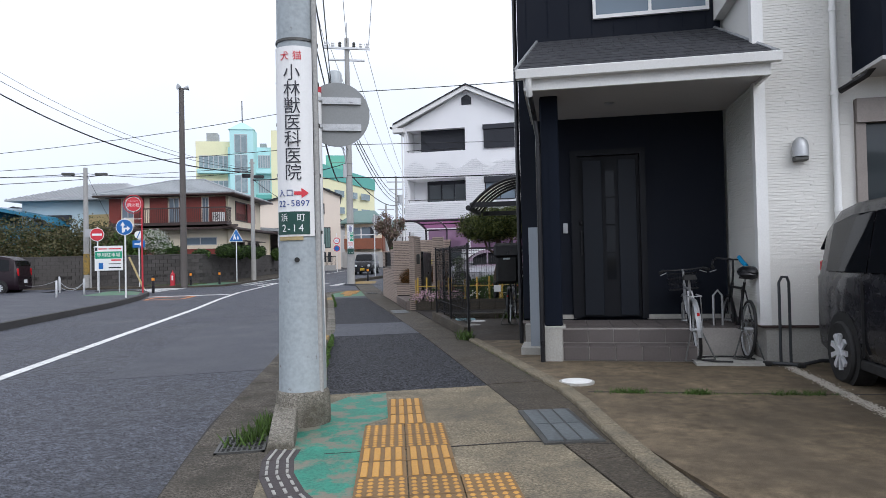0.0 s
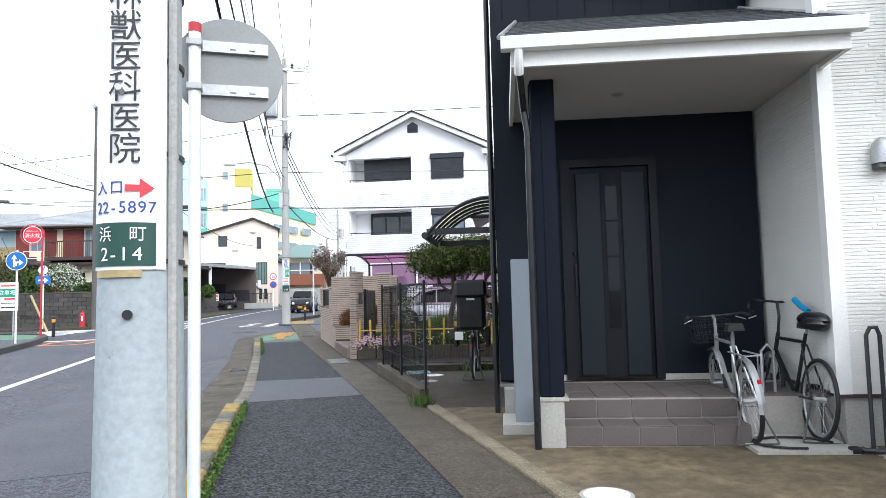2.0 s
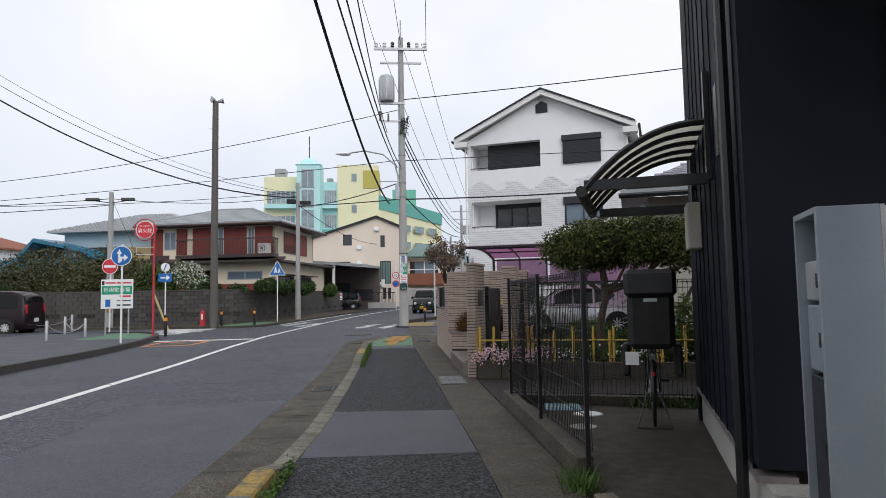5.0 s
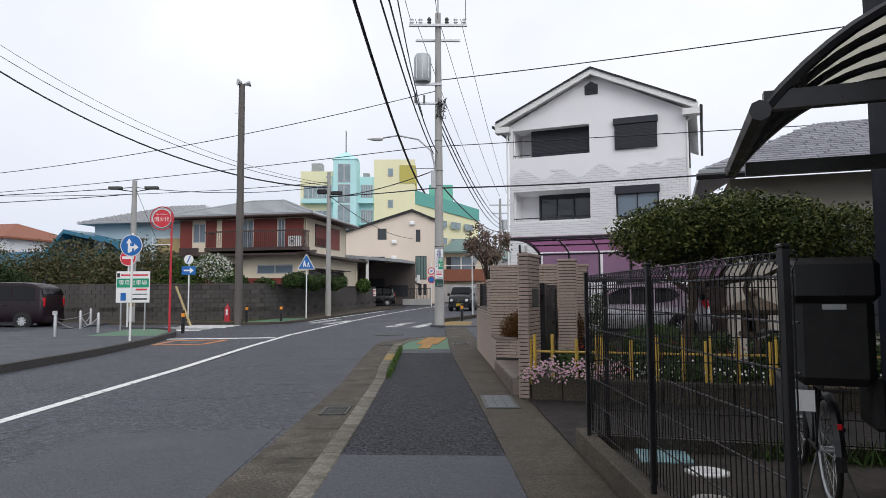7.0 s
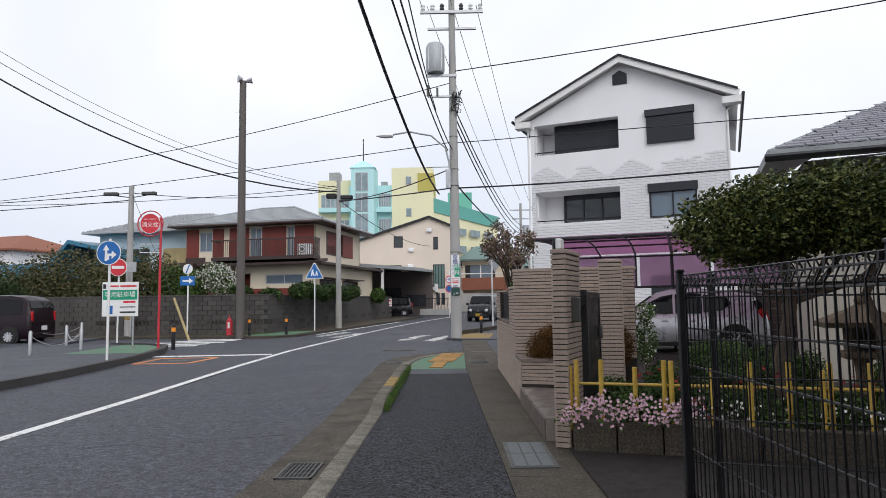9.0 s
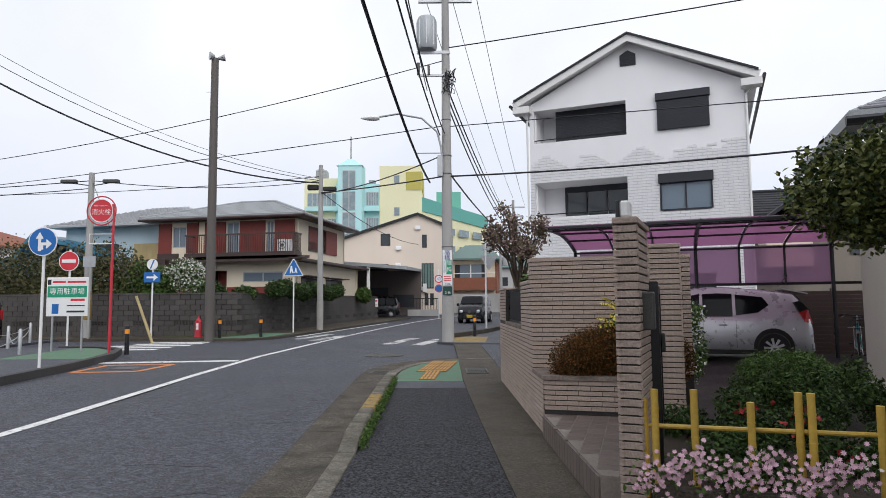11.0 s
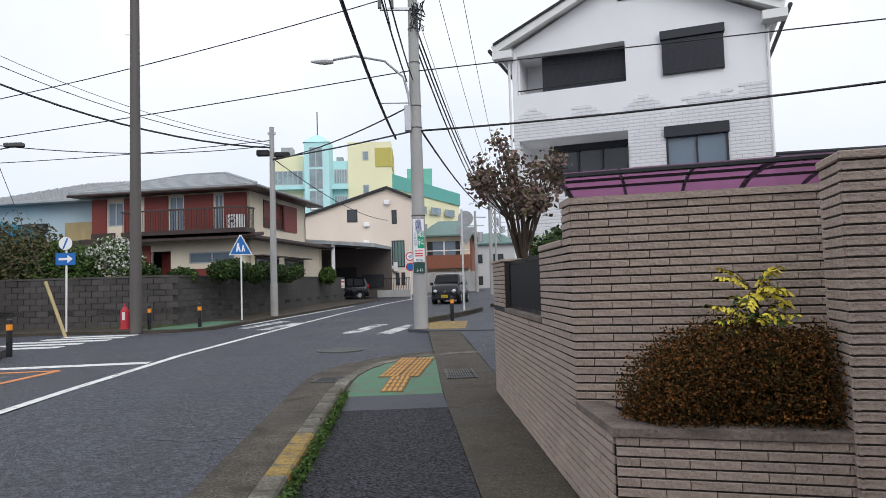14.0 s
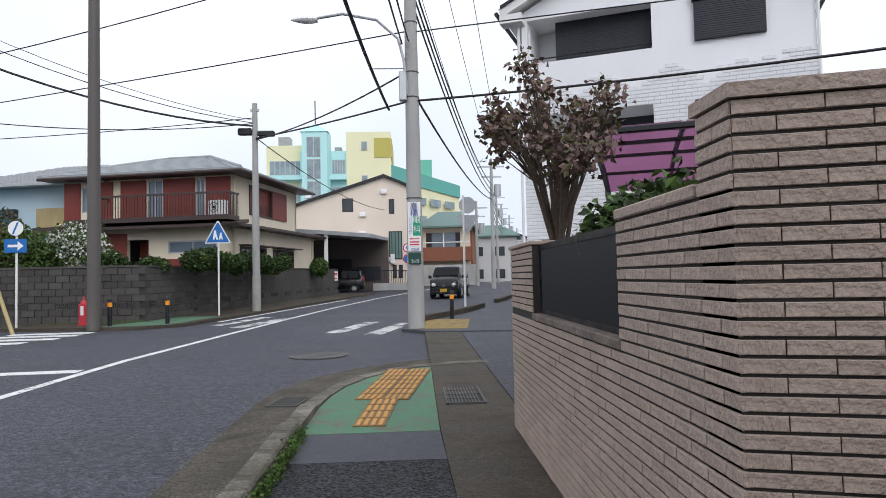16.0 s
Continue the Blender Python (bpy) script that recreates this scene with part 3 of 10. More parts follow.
def tactile(name, tiles, x, y, rz, label, bars=True):
    """Tactile tiles, each with raised bars or dots."""
    t = thing(name, x, y, 0.028, rz, label, "tactile paving", kind="structure")
    gb = Geo().box(0.004, 0.296, 0.004, 0.296, -0.01, 0.006)
    for k in range(4):
        gb.box(0.026 + k * 0.068, 0.068 + k * 0.068, 0.018, 0.282, 0.004, 0.013, 0.005)
    gd = Geo().box(0.004, 0.296, 0.004, 0.296, -0.01, 0.006)
    for a in range(5):
        for b in range(5):
            gd.lathe([(0.018, 0.006), (0.012, 0.012)], 6, (0.035 + a * 0.0575, 0.035 + b * 0.0575))
    mb, md = gb.mesh("tactile_tile"), gd.mesh("tactile_tile")
    for me in (mb, md):
        me.materials.append(TACTBASE), me.materials.append(TACTILE)
        for pl in me.polygons:
            pl.material_index = 1 if pl.center.z > 0.0075 else 0
    for i, j, dots in tiles:
        part("tactile_tile", md if dots else mb, None, t, at=pose(i * 0.3, j * 0.3, rise(y + j * 0.3 + 0.3)))
    return t


tactile("tactile_paving", [(0.03 * j, j, 0) for j in range(4)], 0.52, 23.66, -3, "ochre tactile tiles leading onto the green corner")
tactile("tactile_paving", [(i, j, 0) for j in range(7) for i in (0, 1)], 0.43, 24.87, -8, "broad ochre tactile band across the green corner")
TEAL = [(-0.1, 3.0), (0.2, 3.0), (0.26, 5.0), (0.45, 5.2), (0.52, 6.15), (0.2, 6.12), (-0.1, 5.7), (-0.25, 5.1), (-0.26, 4.4), (-0.23, 3.9)]
solo("pavement_paint", Geo().prism(TEAL, 0.016, 0.0235), TEALPAINT, "worn teal paint on the footpath", "pavement", "structure")
tactile("tactile_paving", [(0.56, j, 0) for j in range(3)] + [(i, j, 1) for j in (-1, -2) for i in (0, 1)] + [(i, j, 0) for j in (-3, -4) for i in (0, 1)] + [(i, j, 1) for j in (-5, -6, -7) for i in (0, 1, 2)], 0.25, 4.94, -5.8, "ochre tactile tiles beside the worn teal paint")
# brown kerb strip with pale dashes curving round the paint
arc = thing("kerb_strip", label="dark brown curved kerb strip with cream dashes", category="kerb", kind="structure")
ARC = [(-0.3, 4.47), (-0.335, 4.25), (-0.32, 3.95), (-0.24, 3.6), (-0.08, 3.2), (0.12, 2.9)]
band = Geo()
for k, (p, q) in enumerate(zip(ARC, ARC[1:])):
    p, q = Vector(p), Vector(q)
    d = (q - p).normalized()
    nrm = Vector((-d.y, d.x))
    band.prism([tuple(p - nrm * 0.1), tuple(q - nrm * 0.1), tuple(q + nrm * 0.1), tuple(p + nrm * 0.1)], 0.0, 0.026 + k * 0.0004)
    for j in range(3):
        for o in (-0.06, 0.0, 0.06):
            c = p + (q - p) * (j + 0.5) / 3 + nrm * o
            part("dash", Geo().prism([tuple(c - d * 0.035 - nrm * 0.008), tuple(c + d * 0.035 - nrm * 0.008), tuple(c + d * 0.035 + nrm * 0.008), tuple(c - d * 0.035 + nrm * 0.008)], 0.02, 0.032), LIGHTCONC, arc)
part("strip", band, material("dark brown kerb rubber", (0.06, 0.05, 0.05), 0.8, vary=0.3, scale=5, fine=60, bump=0.3), arc)
g = Geo()
SEAM = [(-0.05, 4.32), (0.8, 4.28), (1.34, 4.27), (1.9, 4.05)]
for p, q in zip(SEAM, SEAM[1:]):
    g.prism([(p[0], p[1] - 0.006), (q[0], q[1] - 0.006), (q[0], q[1] + 0.006), (p[0], p[1] + 0.006)], 0.015, 0.0245)
solo("pavement_joint", g, JOINT, "dark joint across the concrete footpath", "joint", "structure")
tactile("tactile_paving", [(i, j, 0) for i in range(4) for j in range(6)], 1.2, 33.1, -12, "ochre tactile tiles at the far corner")



def grate(x, y, w, d, rz=0, label="dark slotted steel gutter grate", z=0.03):
    t = thing("drain_grate", x, y, z, rz, label, "drain grate")
    part("frame", Geo().box(-w / 2, w / 2, -d / 2, -d / 2 + 0.02, -0.05, 0.006).box(-w / 2, w / 2, d / 2 - 0.02, d / 2, -0.05, 0.006).box(-w / 2, -w / 2 + 0.02, -d / 2, d / 2, -0.05, 0.005).box(w / 2 - 0.02, w / 2, -d / 2, d / 2, -0.05, 0.005), DARKSTEEL, t)
    part("well", Geo().box(-w / 2 + 0.02, w / 2 - 0.02, -d / 2 + 0.02, d / 2 - 0.02, -0.012, -0.004), RUBBER, t)
    bar = Geo().box(-0.006, 0.006, -d / 2 + 0.02, d / 2 - 0.02, -0.01, 0.004).mesh("bar")
    bar.materials.append(DARKSTEEL)
    for i in range(1, int(w / 0.035)):
        part("bar", bar, None, t, at=pose(-w / 2 + i * 0.035, 0, 0))
    for j in range(1, 4):
        part("crossbar", Geo().box(-w / 2 + 0.02, w / 2 - 0.02, -0.005, 0.005, -0.01, 0.0055), DARKSTEEL, t, at=pose(0, -d / 2 + j * d / 4, 0))
    return t


grate(-0.24, 15.37, 0.3, 0.5, z=0.008)
grate(-0.3, 25.0, 0.34, 0.5, -8, z=0.03)
grate(-0.61, 4.76, 0.33, 0.42, 0, z=0.008)
grate(1.62, 25.0, 0.42, 1.0, 0, "pale steel gutter grate in concrete frame", 0.055)


def cover(x, y, w, d, rz, z=0.03):
    t = thing("gutter_cover", x, y, z, rz, "pale steel-slatted gutter cover in dark concrete", "gutter cover")
    part("frame", Geo().box(-w / 2, w / 2, -d / 2, d / 2, -0.04, 0.004), DARKSTEEL, t)
    for i in range(3):
        for j in range(2):
            part("panel", Geo().box(-w / 2 + 0.03 + i * (w - 0.06) / 3 + 0.008, -w / 2 + 0.03 + (i + 1) * (w - 0.06) / 3 - 0.008, -d / 2 + 0.03 + j * (d - 0.06) / 2 + 0.008, -d / 2 + 0.03 + (j + 1) * (d - 0.06) / 2 - 0.008, 0.0, 0.009), COVERSTEEL, t)


cover(1.66, 4.62, 0.42, 0.96, -6)
cover(1.71, 15.78, 0.4, 0.98, 0)


def manhole(x, y, r, z, mat, label):
    t = thing("manhole_cover", x, y, z, 0, label, "manhole cover")
    part("rim", Geo().lathe([(r, -0.03), (r, 0.004), (r - 0.015, 0.006)], 28), LIGHTCONC if mat is not DARKSTEEL else DARKSTEEL, t)
    part("lid", Geo().lathe([(r - 0.025, -0.01), (r - 0.025, 0.008), (r - 0.04, 0.01)], 28), mat, t)
    g = Geo()
    for i in range(-3, 4):
        h = math.sqrt(max(0, (r - 0.06) ** 2 - (i * r / 4.2) ** 2))
        g.box(-h, h, i * r / 4.2 - 0.006, i * r / 4.2 + 0.006, 0.009, 0.013)
    part("rib_pattern", g, mat, t)


manhole(-0.55, 29.0, 0.5, 0.062, DARKSTEEL, "large dark iron manhole cover in the road")
manhole(2.36, 6.0, 0.17, 0.06, WHITEPAINT, "small white round inspection cover in the drive")


# road paint
def stripe(name, pts, w, mat, label, z=-0.018):
    g = Geo()
    L, R = [], []
    for i, p in enumerate(pts):
        d = (Vector(pts[min(i + 1, len(pts) - 1)]) - Vector(pts[max(i - 1, 0)])).normalized()
        L.append((p[0] - d.y * w / 2, p[1] + d.x * w / 2)), R.append((p[0] + d.y * w / 2, p[1] - d.x * w / 2))
    for i in range(len(pts) - 1):
        g.prism([L[i], R[i], R[i + 1], L[i + 1]], z, z + 0.004)
    return solo(name, g, mat, label, "road marking", "structure")


CENTRE = [(-3.85, -45), (-3.85, 10), (-3.87, 20), (-3.95, 25), (-3.8, 29), (-3.35, 33), (-2.75, 38), (-2.0, 43.5), (-0.7, 51), (1.3, 60), (3.6, 68)]
stripe("centre_line", CENTRE, 0.15, WHITELINE, "worn white centre line along the road")
for i in range(9):
    x, y = 4.1 + i * 2.3, 70 + i * 7.0
    stripe("lane_dash", [(x, y), (x + 1.0, y + 3.0)], 0.15, WHITELINE, "short white lane dash far along the road")
stripe("stop_line", [(-8.2, 27.6), (-4.0, 27.95)], 0.3, WHITELINE, "white stop line of the side street")
for x, y, l, a in ((-10.2, 31.6, 2.6, 4), (-9.9, 32.4, 2.4, 4), (-9.7, 33.2, 2.5, 4), (-9.3, 34.0, 2.2, 4), (-9.1, 34.7, 2.0, 4)):
    stripe("crossing_bar", [(x, y), (x + l, y + l * 0.05)], 0.42, WHITELINE, "worn white zebra bar across the side street")
for x, y in ((0.15, 32.4), (-0.8, 33.0), (-3.6, 35.2), (-4.4, 36.0)):
    stripe("crossing_bar", [(x, y), (x + 0.75, y + 3.0)], 0.42, FADEDLINE, "worn white zebra bar across the road")
stripe("edge_line", [(-4.7, 37.4), (-4.2, 40), (-2.2, 50)], 0.15, WHITELINE, "white edge line beside the far wall")
SQ = [(-6.75, 25.7), (-5.45, 25.8), (-5.25, 27.2), (-6.7, 27.1)]
for i in range(4):
    stripe("hydrant_box", [SQ[i], SQ[(i + 1) % 4]], 0.14, ORANGELINE, "orange painted box round a road hydrant lid", -0.018 + i * 0.0006)
solo("hydrant_cover", Geo().box(-6.25, -5.75, 26.2, 26.7, 0.0, 0.03, 0.006), DARKSTEEL, "dark iron hydrant cover in the road", "manhole cover")
# cracks in the road
rng = random.Random(9)
g = Geo()
for k in range(26):
    x, y, a = rng.uniform(-6.0, -0.8), rng.uniform(4, 30), rng.choice((0.0, 1.57)) + rng.gauss(0, 0.3)
    for i in range(rng.randint(8, 22)):
        x1, y1 = x + math.cos(a) * 0.11, y + math.sin(a) * 0.11
        w = rng.uniform(0.003, 0.007)
        g.prism([(x, y - w), (x1, y1 - w), (x1 + w, y1 + w), (x + w, y + w)], -0.0215, -0.0185)
        x, y, a = x1, y1, a + rng.gauss(0, 0.35)
solo("road_cracks", g, RUBBER, "fine dark cracks in the asphalt", "crack", "stuff")
solo("road_patch", Geo().prism([(-2.6, 8.0), (-0.64, 8.2), (-0.64, 14.5), (-2.5, 14.3)], -0.03, -0.0165), BAND, "repaired smoother asphalt strip", "road", "structure")
# far side of the road: raised footpath ending at the side street
ISLE = [(-6.8, -45), (-6.8, 22), (-6.95, 26), (-7.3, 28.6), (-7.9, 30.2), (-8.8, 31.0), (-10.2, 31.3), (-13, 31.4), (-13, -45)]
solo("pavement_far", Geo().prism([(x - 0.15 if i < 6 else x, y - (0.15 if i > 3 and i < 8 else 0)) for i, (x, y) in enumerate(ISLE)], -0.05, 0.1), BAND, "grey asphalt footpath across the road", "pavement", "structure")
g = Geo()
for i in range(6):
    p, q = Vector(ISLE[i]), Vector(ISLE[i + 1])
    d = (q - p).normalized()
    nrm = Vector((-d.y, d.x)) * 0.16
    n = max(1, int((q - p).length / 0.9))
    for j in range(n):
        a, b = p + (q - p) * (j / n) + d * 0.004, p + (q - p) * ((j + 1) / n) - d * 0.004
        g.prism([tuple(a), tuple(b), tuple(b + nrm), tuple(a + nrm)], -0.05, 0.14)
solo("kerb_far", g, material("dark kerb concrete", (0.05, 0.047, 0.045), 0.85, vary=0.4, scale=2, fine=40, bump=0.4), "dark weathered kerb across the road", "kerb", "structure")
solo("pavement_far_pad", Geo().prism([(-9.6, 27.5), (-7.45, 27.5), (-7.9, 29.6), (-8.8, 30.7), (-9.6, 30.9)], 0.09, 0.106), GREENPAINT, "green painted corner of the far footpath", "pavement", "structure")
solo("parking_lot", Geo().box(-60, -13, -45, 23, -0.04, 0.05).box(-60, -13, 23, 36.0, -0.04, 0.05), ASPHALT, "grey asphalt parking lot", "parking lot", "structure")
FAR = [(-17.5, 36.0), (-9.6, 35.6), (-6.2, 35.2), (-5.2, 36.0), (-4.6, 39.0), (-2.5, 50.0), (-1.2, 57.0), (-3.4, 57.4), (-6.6, 40), (-9.6, 37.8), (-17.5, 38.4)]
solo("pavement_wall", Geo().prism(FAR, -0.05, 0.07), WETCONC, "narrow mossy concrete footpath below the block wall", "pavement", "structure")
solo("pavement_wall_pad", Geo().prism([(-7.3, 35.4), (-5.55, 35.7), (-5.0, 38.6), (-6.2, 38.8)], 0.06, 0.078), GREENPAINT, "green painted patch below the wall", "pavement", "structure")
# right side beyond the corner
NEXT = [(0.8, 32.9), (1.3, 32.3), (2.15, 32.1), (3.6, 31.9), (30, 21.0), (34, 30), (12, 40), (9.0, 50), (11.5, 64), (10.2, 64.2), (7.2, 54), (4.7, 44.5), (2.6, 38.0), (1.4, 35.6), (0.85, 34.2)]
solo("pavement_next", Geo().prism(NEXT, -0.05, 0.05), BAND, "grey footpath beyond the corner", "pavement", "structure")
g = Geo()
for i, (a, b) in enumerate([((1.15, 34.9), (1.8, 36.3)), ((1.8, 36.3), (2.65, 38.2)), ((2.65, 38.2), (3.4, 40.4)), ((4.2, 43.0), (5.3, 46.6)), ((5.3, 46.6), (6.4, 51.2))]):
    p, q = Vector(a), Vector(b)
    d = (q - p).normalized()
    nrm = Vector((d.y, -d.x)) * 0.2
    g.prism([tuple(p), tuple(q - d * 0.02), tuple(q - d * 0.02 + nrm), tuple(p + nrm)], -0.05, 0.2)
solo("kerb_next", g, WETCONC, "raised mossy kerb beyond the corner", "kerb", "structure")
solo("yellow_pad", Geo().prism([(1.0, 32.8), (2.3, 32.6), (2.6, 35.3), (1.5, 35.5)], 0.045, 0.056), KERBYEL, "worn ochre painted corner under tactile tiles", "pavement", "structure")
# private ground beside the footpath
solo("driveway", Geo().prism([(1.75, -12), (30, -12), (30, 0.5), (2.1, 9.6), (2.16, 5.6), (1.98, 4.2)], -0.05, 0.045), DRIVECONC, "damp brown concrete drive", "driveway", "structure")
# yard slabs: damp, with the shade over them put into their colour
solo("yard", Geo().prism([(2.1, 9.6), (30, 0.5), (30, 4.6), (5.2, 12.45), (2.1, 13.4)], -0.05, 0.044), BROWNYARD, "damp brown concrete yard, toned darker for shade", "yard", "structure")
solo("yard_far", Geo().prism([(2.1, 13.4), (5.2, 12.45), (30, 4.6), (30, 16.4), (2.1, 16.4)], -0.05, 0.043), YARDCONC, "wet asphalt strip beside the flower bed, blackened for shade", "yard", "structure")
solo("garden_ground", Geo().prism([(2.2, 16.0), (30, 9.0), (30, 34), (4.3, 34), (4.3, 24.1), (2.2, 23.55)], -0.05, 0.06), YARDCONC, "bare damp concrete yard, toned darker for shade", "yard", "structure")
solo("side_lane", Geo().prism([(2.12, 23.6), (2.9, 23.6), (2.9, 24.6), (12, 21.2), (14, 25.5), (3.6, 31.8), (2.12, 32.0)], -0.04, 0.03), ASPHALT, "grey asphalt entrance lane beyond the wall", "road", "structure")

# ---- the dark two-tone house beside the path ----
HX, HY, HR = 2.52, 7.37, -20.5
house = thing("house", HX, HY, 0, HR, "two-tone navy and white house with tiled porch", "house")
VD = 1.4
g = Geo()
g.weld = True
g.box(-0.33, 0.42, VD, VD + 0.16, 0.42, 2.72).box(1.32, 2.38, VD, VD + 0.16, 0.42, 2.72).box(-0.33, 0.42, VD, VD + 0.16, 2.72, 7.6).box(0.42, 1.32, VD, VD + 0.16, 2.72, 7.6).box(1.32, 2.38, VD, VD + 0.16, 2.72, 7.6)
part("front_wall", g, NAVYWALL, house, "dark navy siding wall round the door")
part("side_wall", Geo().box(-0.33, -0.17, VD + 0.16, 4.75, 0.36, 7.6), NAVY, house, "navy metal side wall")
rib = Geo().box(-0.338, -0.33, -0.006, 0.006, 0.37, 7.6).mesh("siding_rib")
rib.materials.append(NAVY)
for i in range(9):
    part("siding_rib", rib, None, house, at=pose(0, VD + 0.15 + i * 0.34, 0))
rib2 = Geo().box(-0.005, 0.005, VD - 0.006, VD, 4.35, 7.6).mesh("siding_rib")
rib2.materials.append(NAVY)
for i in range(9):
    part("siding_rib", rib2, None, house, at=pose(-0.2 + i * 0.3, 0, 0))
part("back_wall", Geo().box(-0.33, 7.5, 4.75, 4.9, 0.05, 7.6).box(7.4, 7.5, 0.0, 4.75, 0.05, 7.6), NAVY, house)
part("foundation", Geo().box(-0.3, -0.14, VD + 0.03, 4.75, 0.0, 0.352).box(-0.3, -0.1, VD - 0.2, VD + 0.03, 0.0, 0.35), LIGHTCONC, house, "pale concrete foundation")
part("foundation_trim", Geo().box(-0.345, -0.15, VD, 4.75, 0.352, 0.385), material("brown trim metal", (0.2, 0.18, 0.17), 0.5, 0.3), house)
part("return_wall", Geo().box(2.42, 2.6, 0.18, VD + 0.2, 0.46, 7.6), RENDERWHITE, house, "white textured porch side wall")
for x0, x1, z0, z1 in ((2.42, 3.45, 0.46, 7.6), (5.8, 7.5, 0.46, 7.6), (3.45, 5.8, 2.88, 7.6), (3.45, 5.8, 0.46, 0.95)):
    part("white_wall", Geo().box(x0, x1, 0.0, 0.18, z0, z1), RENDERWHITE, house, "white rough-textured siding")
g = Geo()
rng = random.Random(2)
for i in range(130):
    z = 0.5 + i * 0.03
    x = 2.5
    while x < 3.4:
        w = rng.uniform(0.15, 0.5)
        g.box(x, min(x + w, 3.44), -0.004 - rng.uniform(0, 0.003), 0.0, z, z + 0.02)
        x += w + rng.uniform(0.0, 0.05)
for i in range(100):
    g.box(2.413 - rng.uniform(0, 0.003), 2.42, 0.05, VD, 0.5 + i * 0.03, 0.52 + i * 0.03)
tagged(part("siding_relief", g, RENDERWHITE, house), kind="stuff")
part("corner_trim", Geo().box(2.38, 2.5, -0.012, 0.1, 0.46, 7.6), WHITEPAINT, house, "smooth white corner post")
part("white_foundation", Geo().box(2.45, 7.45, 0.02, 0.17, 0.0, 0.43).box(2.45, 2.6, 0.17, VD, 0.0, 0.43), LIGHTCONC, house, "pale concrete foundation")
part("foundation_flashing", Geo().box(2.4, 7.5, -0.014, 0.15, 0.43, 0.458).box(2.4, 2.55, 0.15, VD, 0.43, 0.456), BROWNMETAL, house)
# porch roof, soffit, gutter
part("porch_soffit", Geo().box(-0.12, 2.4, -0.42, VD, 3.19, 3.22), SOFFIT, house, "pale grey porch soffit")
part("porch_fascia", Geo().box(-0.16, 2.44, -0.46, -0.42, 3.15, 3.29).box(-0.16, -0.12, -0.42, VD, 3.15, 3.29).box(2.4, 2.44, -0.42, 0.0, 3.15, 3.29), WHITEPAINT, house, "white porch fascia")
part("porch_gutter", Geo().front([(-0.47, 3.27), (-0.56, 3.27), (-0.58, 3.36), (-0.565, 3.37), (-0.55, 3.285), (-0.48, 3.285), (-0.47, 3.36)], -0.24, 2.52), WHITEPAINT, house, "white gutter")
roof = part("porch_roof", Geo().loft([[(-0.24, -0.54, 3.33), (2.48, -0.54, 3.33), (2.48, -0.54, 3.36), (-0.24, -0.54, 3.36)], [(-0.05, VD, 4.26), (2.3, VD, 4.26), (2.3, VD, 4.3), (-0.05, VD, 4.3)]]), SLATE, house, "black shingle porch roof")
g = Geo()
slope = (4.3 - 3.36) / (VD + 0.54)
for r in range(11):
    y0, y1 = -0.54 + r * 0.176, -0.54 + (r + 1) * 0.176 + 0.02
    x = -0.24 + 0.2 * r / 11 + rng.uniform(-0.1, 0)
    while x < 2.48 - 0.18 * r / 11 - 0.05:
        w = rng.uniform(0.12, 0.24)
        xa, xb = max(x, -0.24 + 0.2 * r / 11), min(x + w - 0.006, 2.48 - 0.18 * r / 11)
        h = rng.uniform(0.006, 0.013)
        z0, z1 = 3.362 + slope * (y0 + 0.54), 3.362 + slope * (min(y1, VD) + 0.54)
        g.loft([[(xa, y0, z0), (xb, y0, z0), (xb, y0, z0 + h), (xa, y0, z0 + h)], [(xa, min(y1, VD), z1), (xb, min(y1, VD), z1), (xb, min(y1, VD), z1 + 0.003), (xa, min(y1, VD), z1 + 0.003)]])
        x += w
tagged(part("shingles", g, SLATE, roof, "overlapping black shingles"), kind="stuff")
part("roof_flashing", Geo().tube([(-0.25, -0.54, 3.37), (-0.06, VD, 4.31)], 0.022, 6), STEEL, roof)
part("roof_flashing", Geo().tube([(2.49, -0.54, 3.37), (2.31, VD, 4.31)], 0.022, 6), STEEL, roof)
part("soffit_light", Geo().lathe([(0.06, 3.18), (0.06, 3.19), (0.045, 3.175)], 20, (0.85, 0.55)), STEEL, house, "round recessed soffit lamp")
# porch post on its footing
part("porch_post", Geo().box(0.0, 0.21, 0.0, 0.21, 0.46, 3.19, 0.012), NAVY, house, "navy clad porch post")
part("post_rib", Geo().box(0.09, 0.12, -0.008, 0.0, 0.47, 3.18).box(-0.008, 0.0, 0.09, 0.12, 0.47, 3.18), NAVY, house)
part("post_cap", Geo().box(-0.03, 0.24, -0.03, 0.24, 0.425, 0.458, 0.005), LIGHTCONC, house)
part("post_footing", Geo().box(-0.02, 0.2, -0.02, 0.2, 0.0, 0.425), LIGHTCONC, house, "pale concrete footing")
# steps: body below, single tiles above
steps = part("porch_steps", Geo().box(0.2, 1.72, 0.02, 0.32, 0.0, 0.205).box(0.0, 2.4, 0.34, VD, 0.0, 0.395).box(1.72, 2.4, 0.02, 0.34, 0.0, 0.03), STEPGROUT, house, "grey tiled porch steps")
tm = Geo().box(0.004, 0.296, 0.004, 0.296, 0, 0.014, 0.003).mesh("step_tile")
tf = Geo().box(0.004, 0.296, -0.012, 0.0, 0.003, 0.155, 0.003).mesh("step_tile")
tm.materials.append(PORCHTILE), tf.materials.append(PORCHTILE)
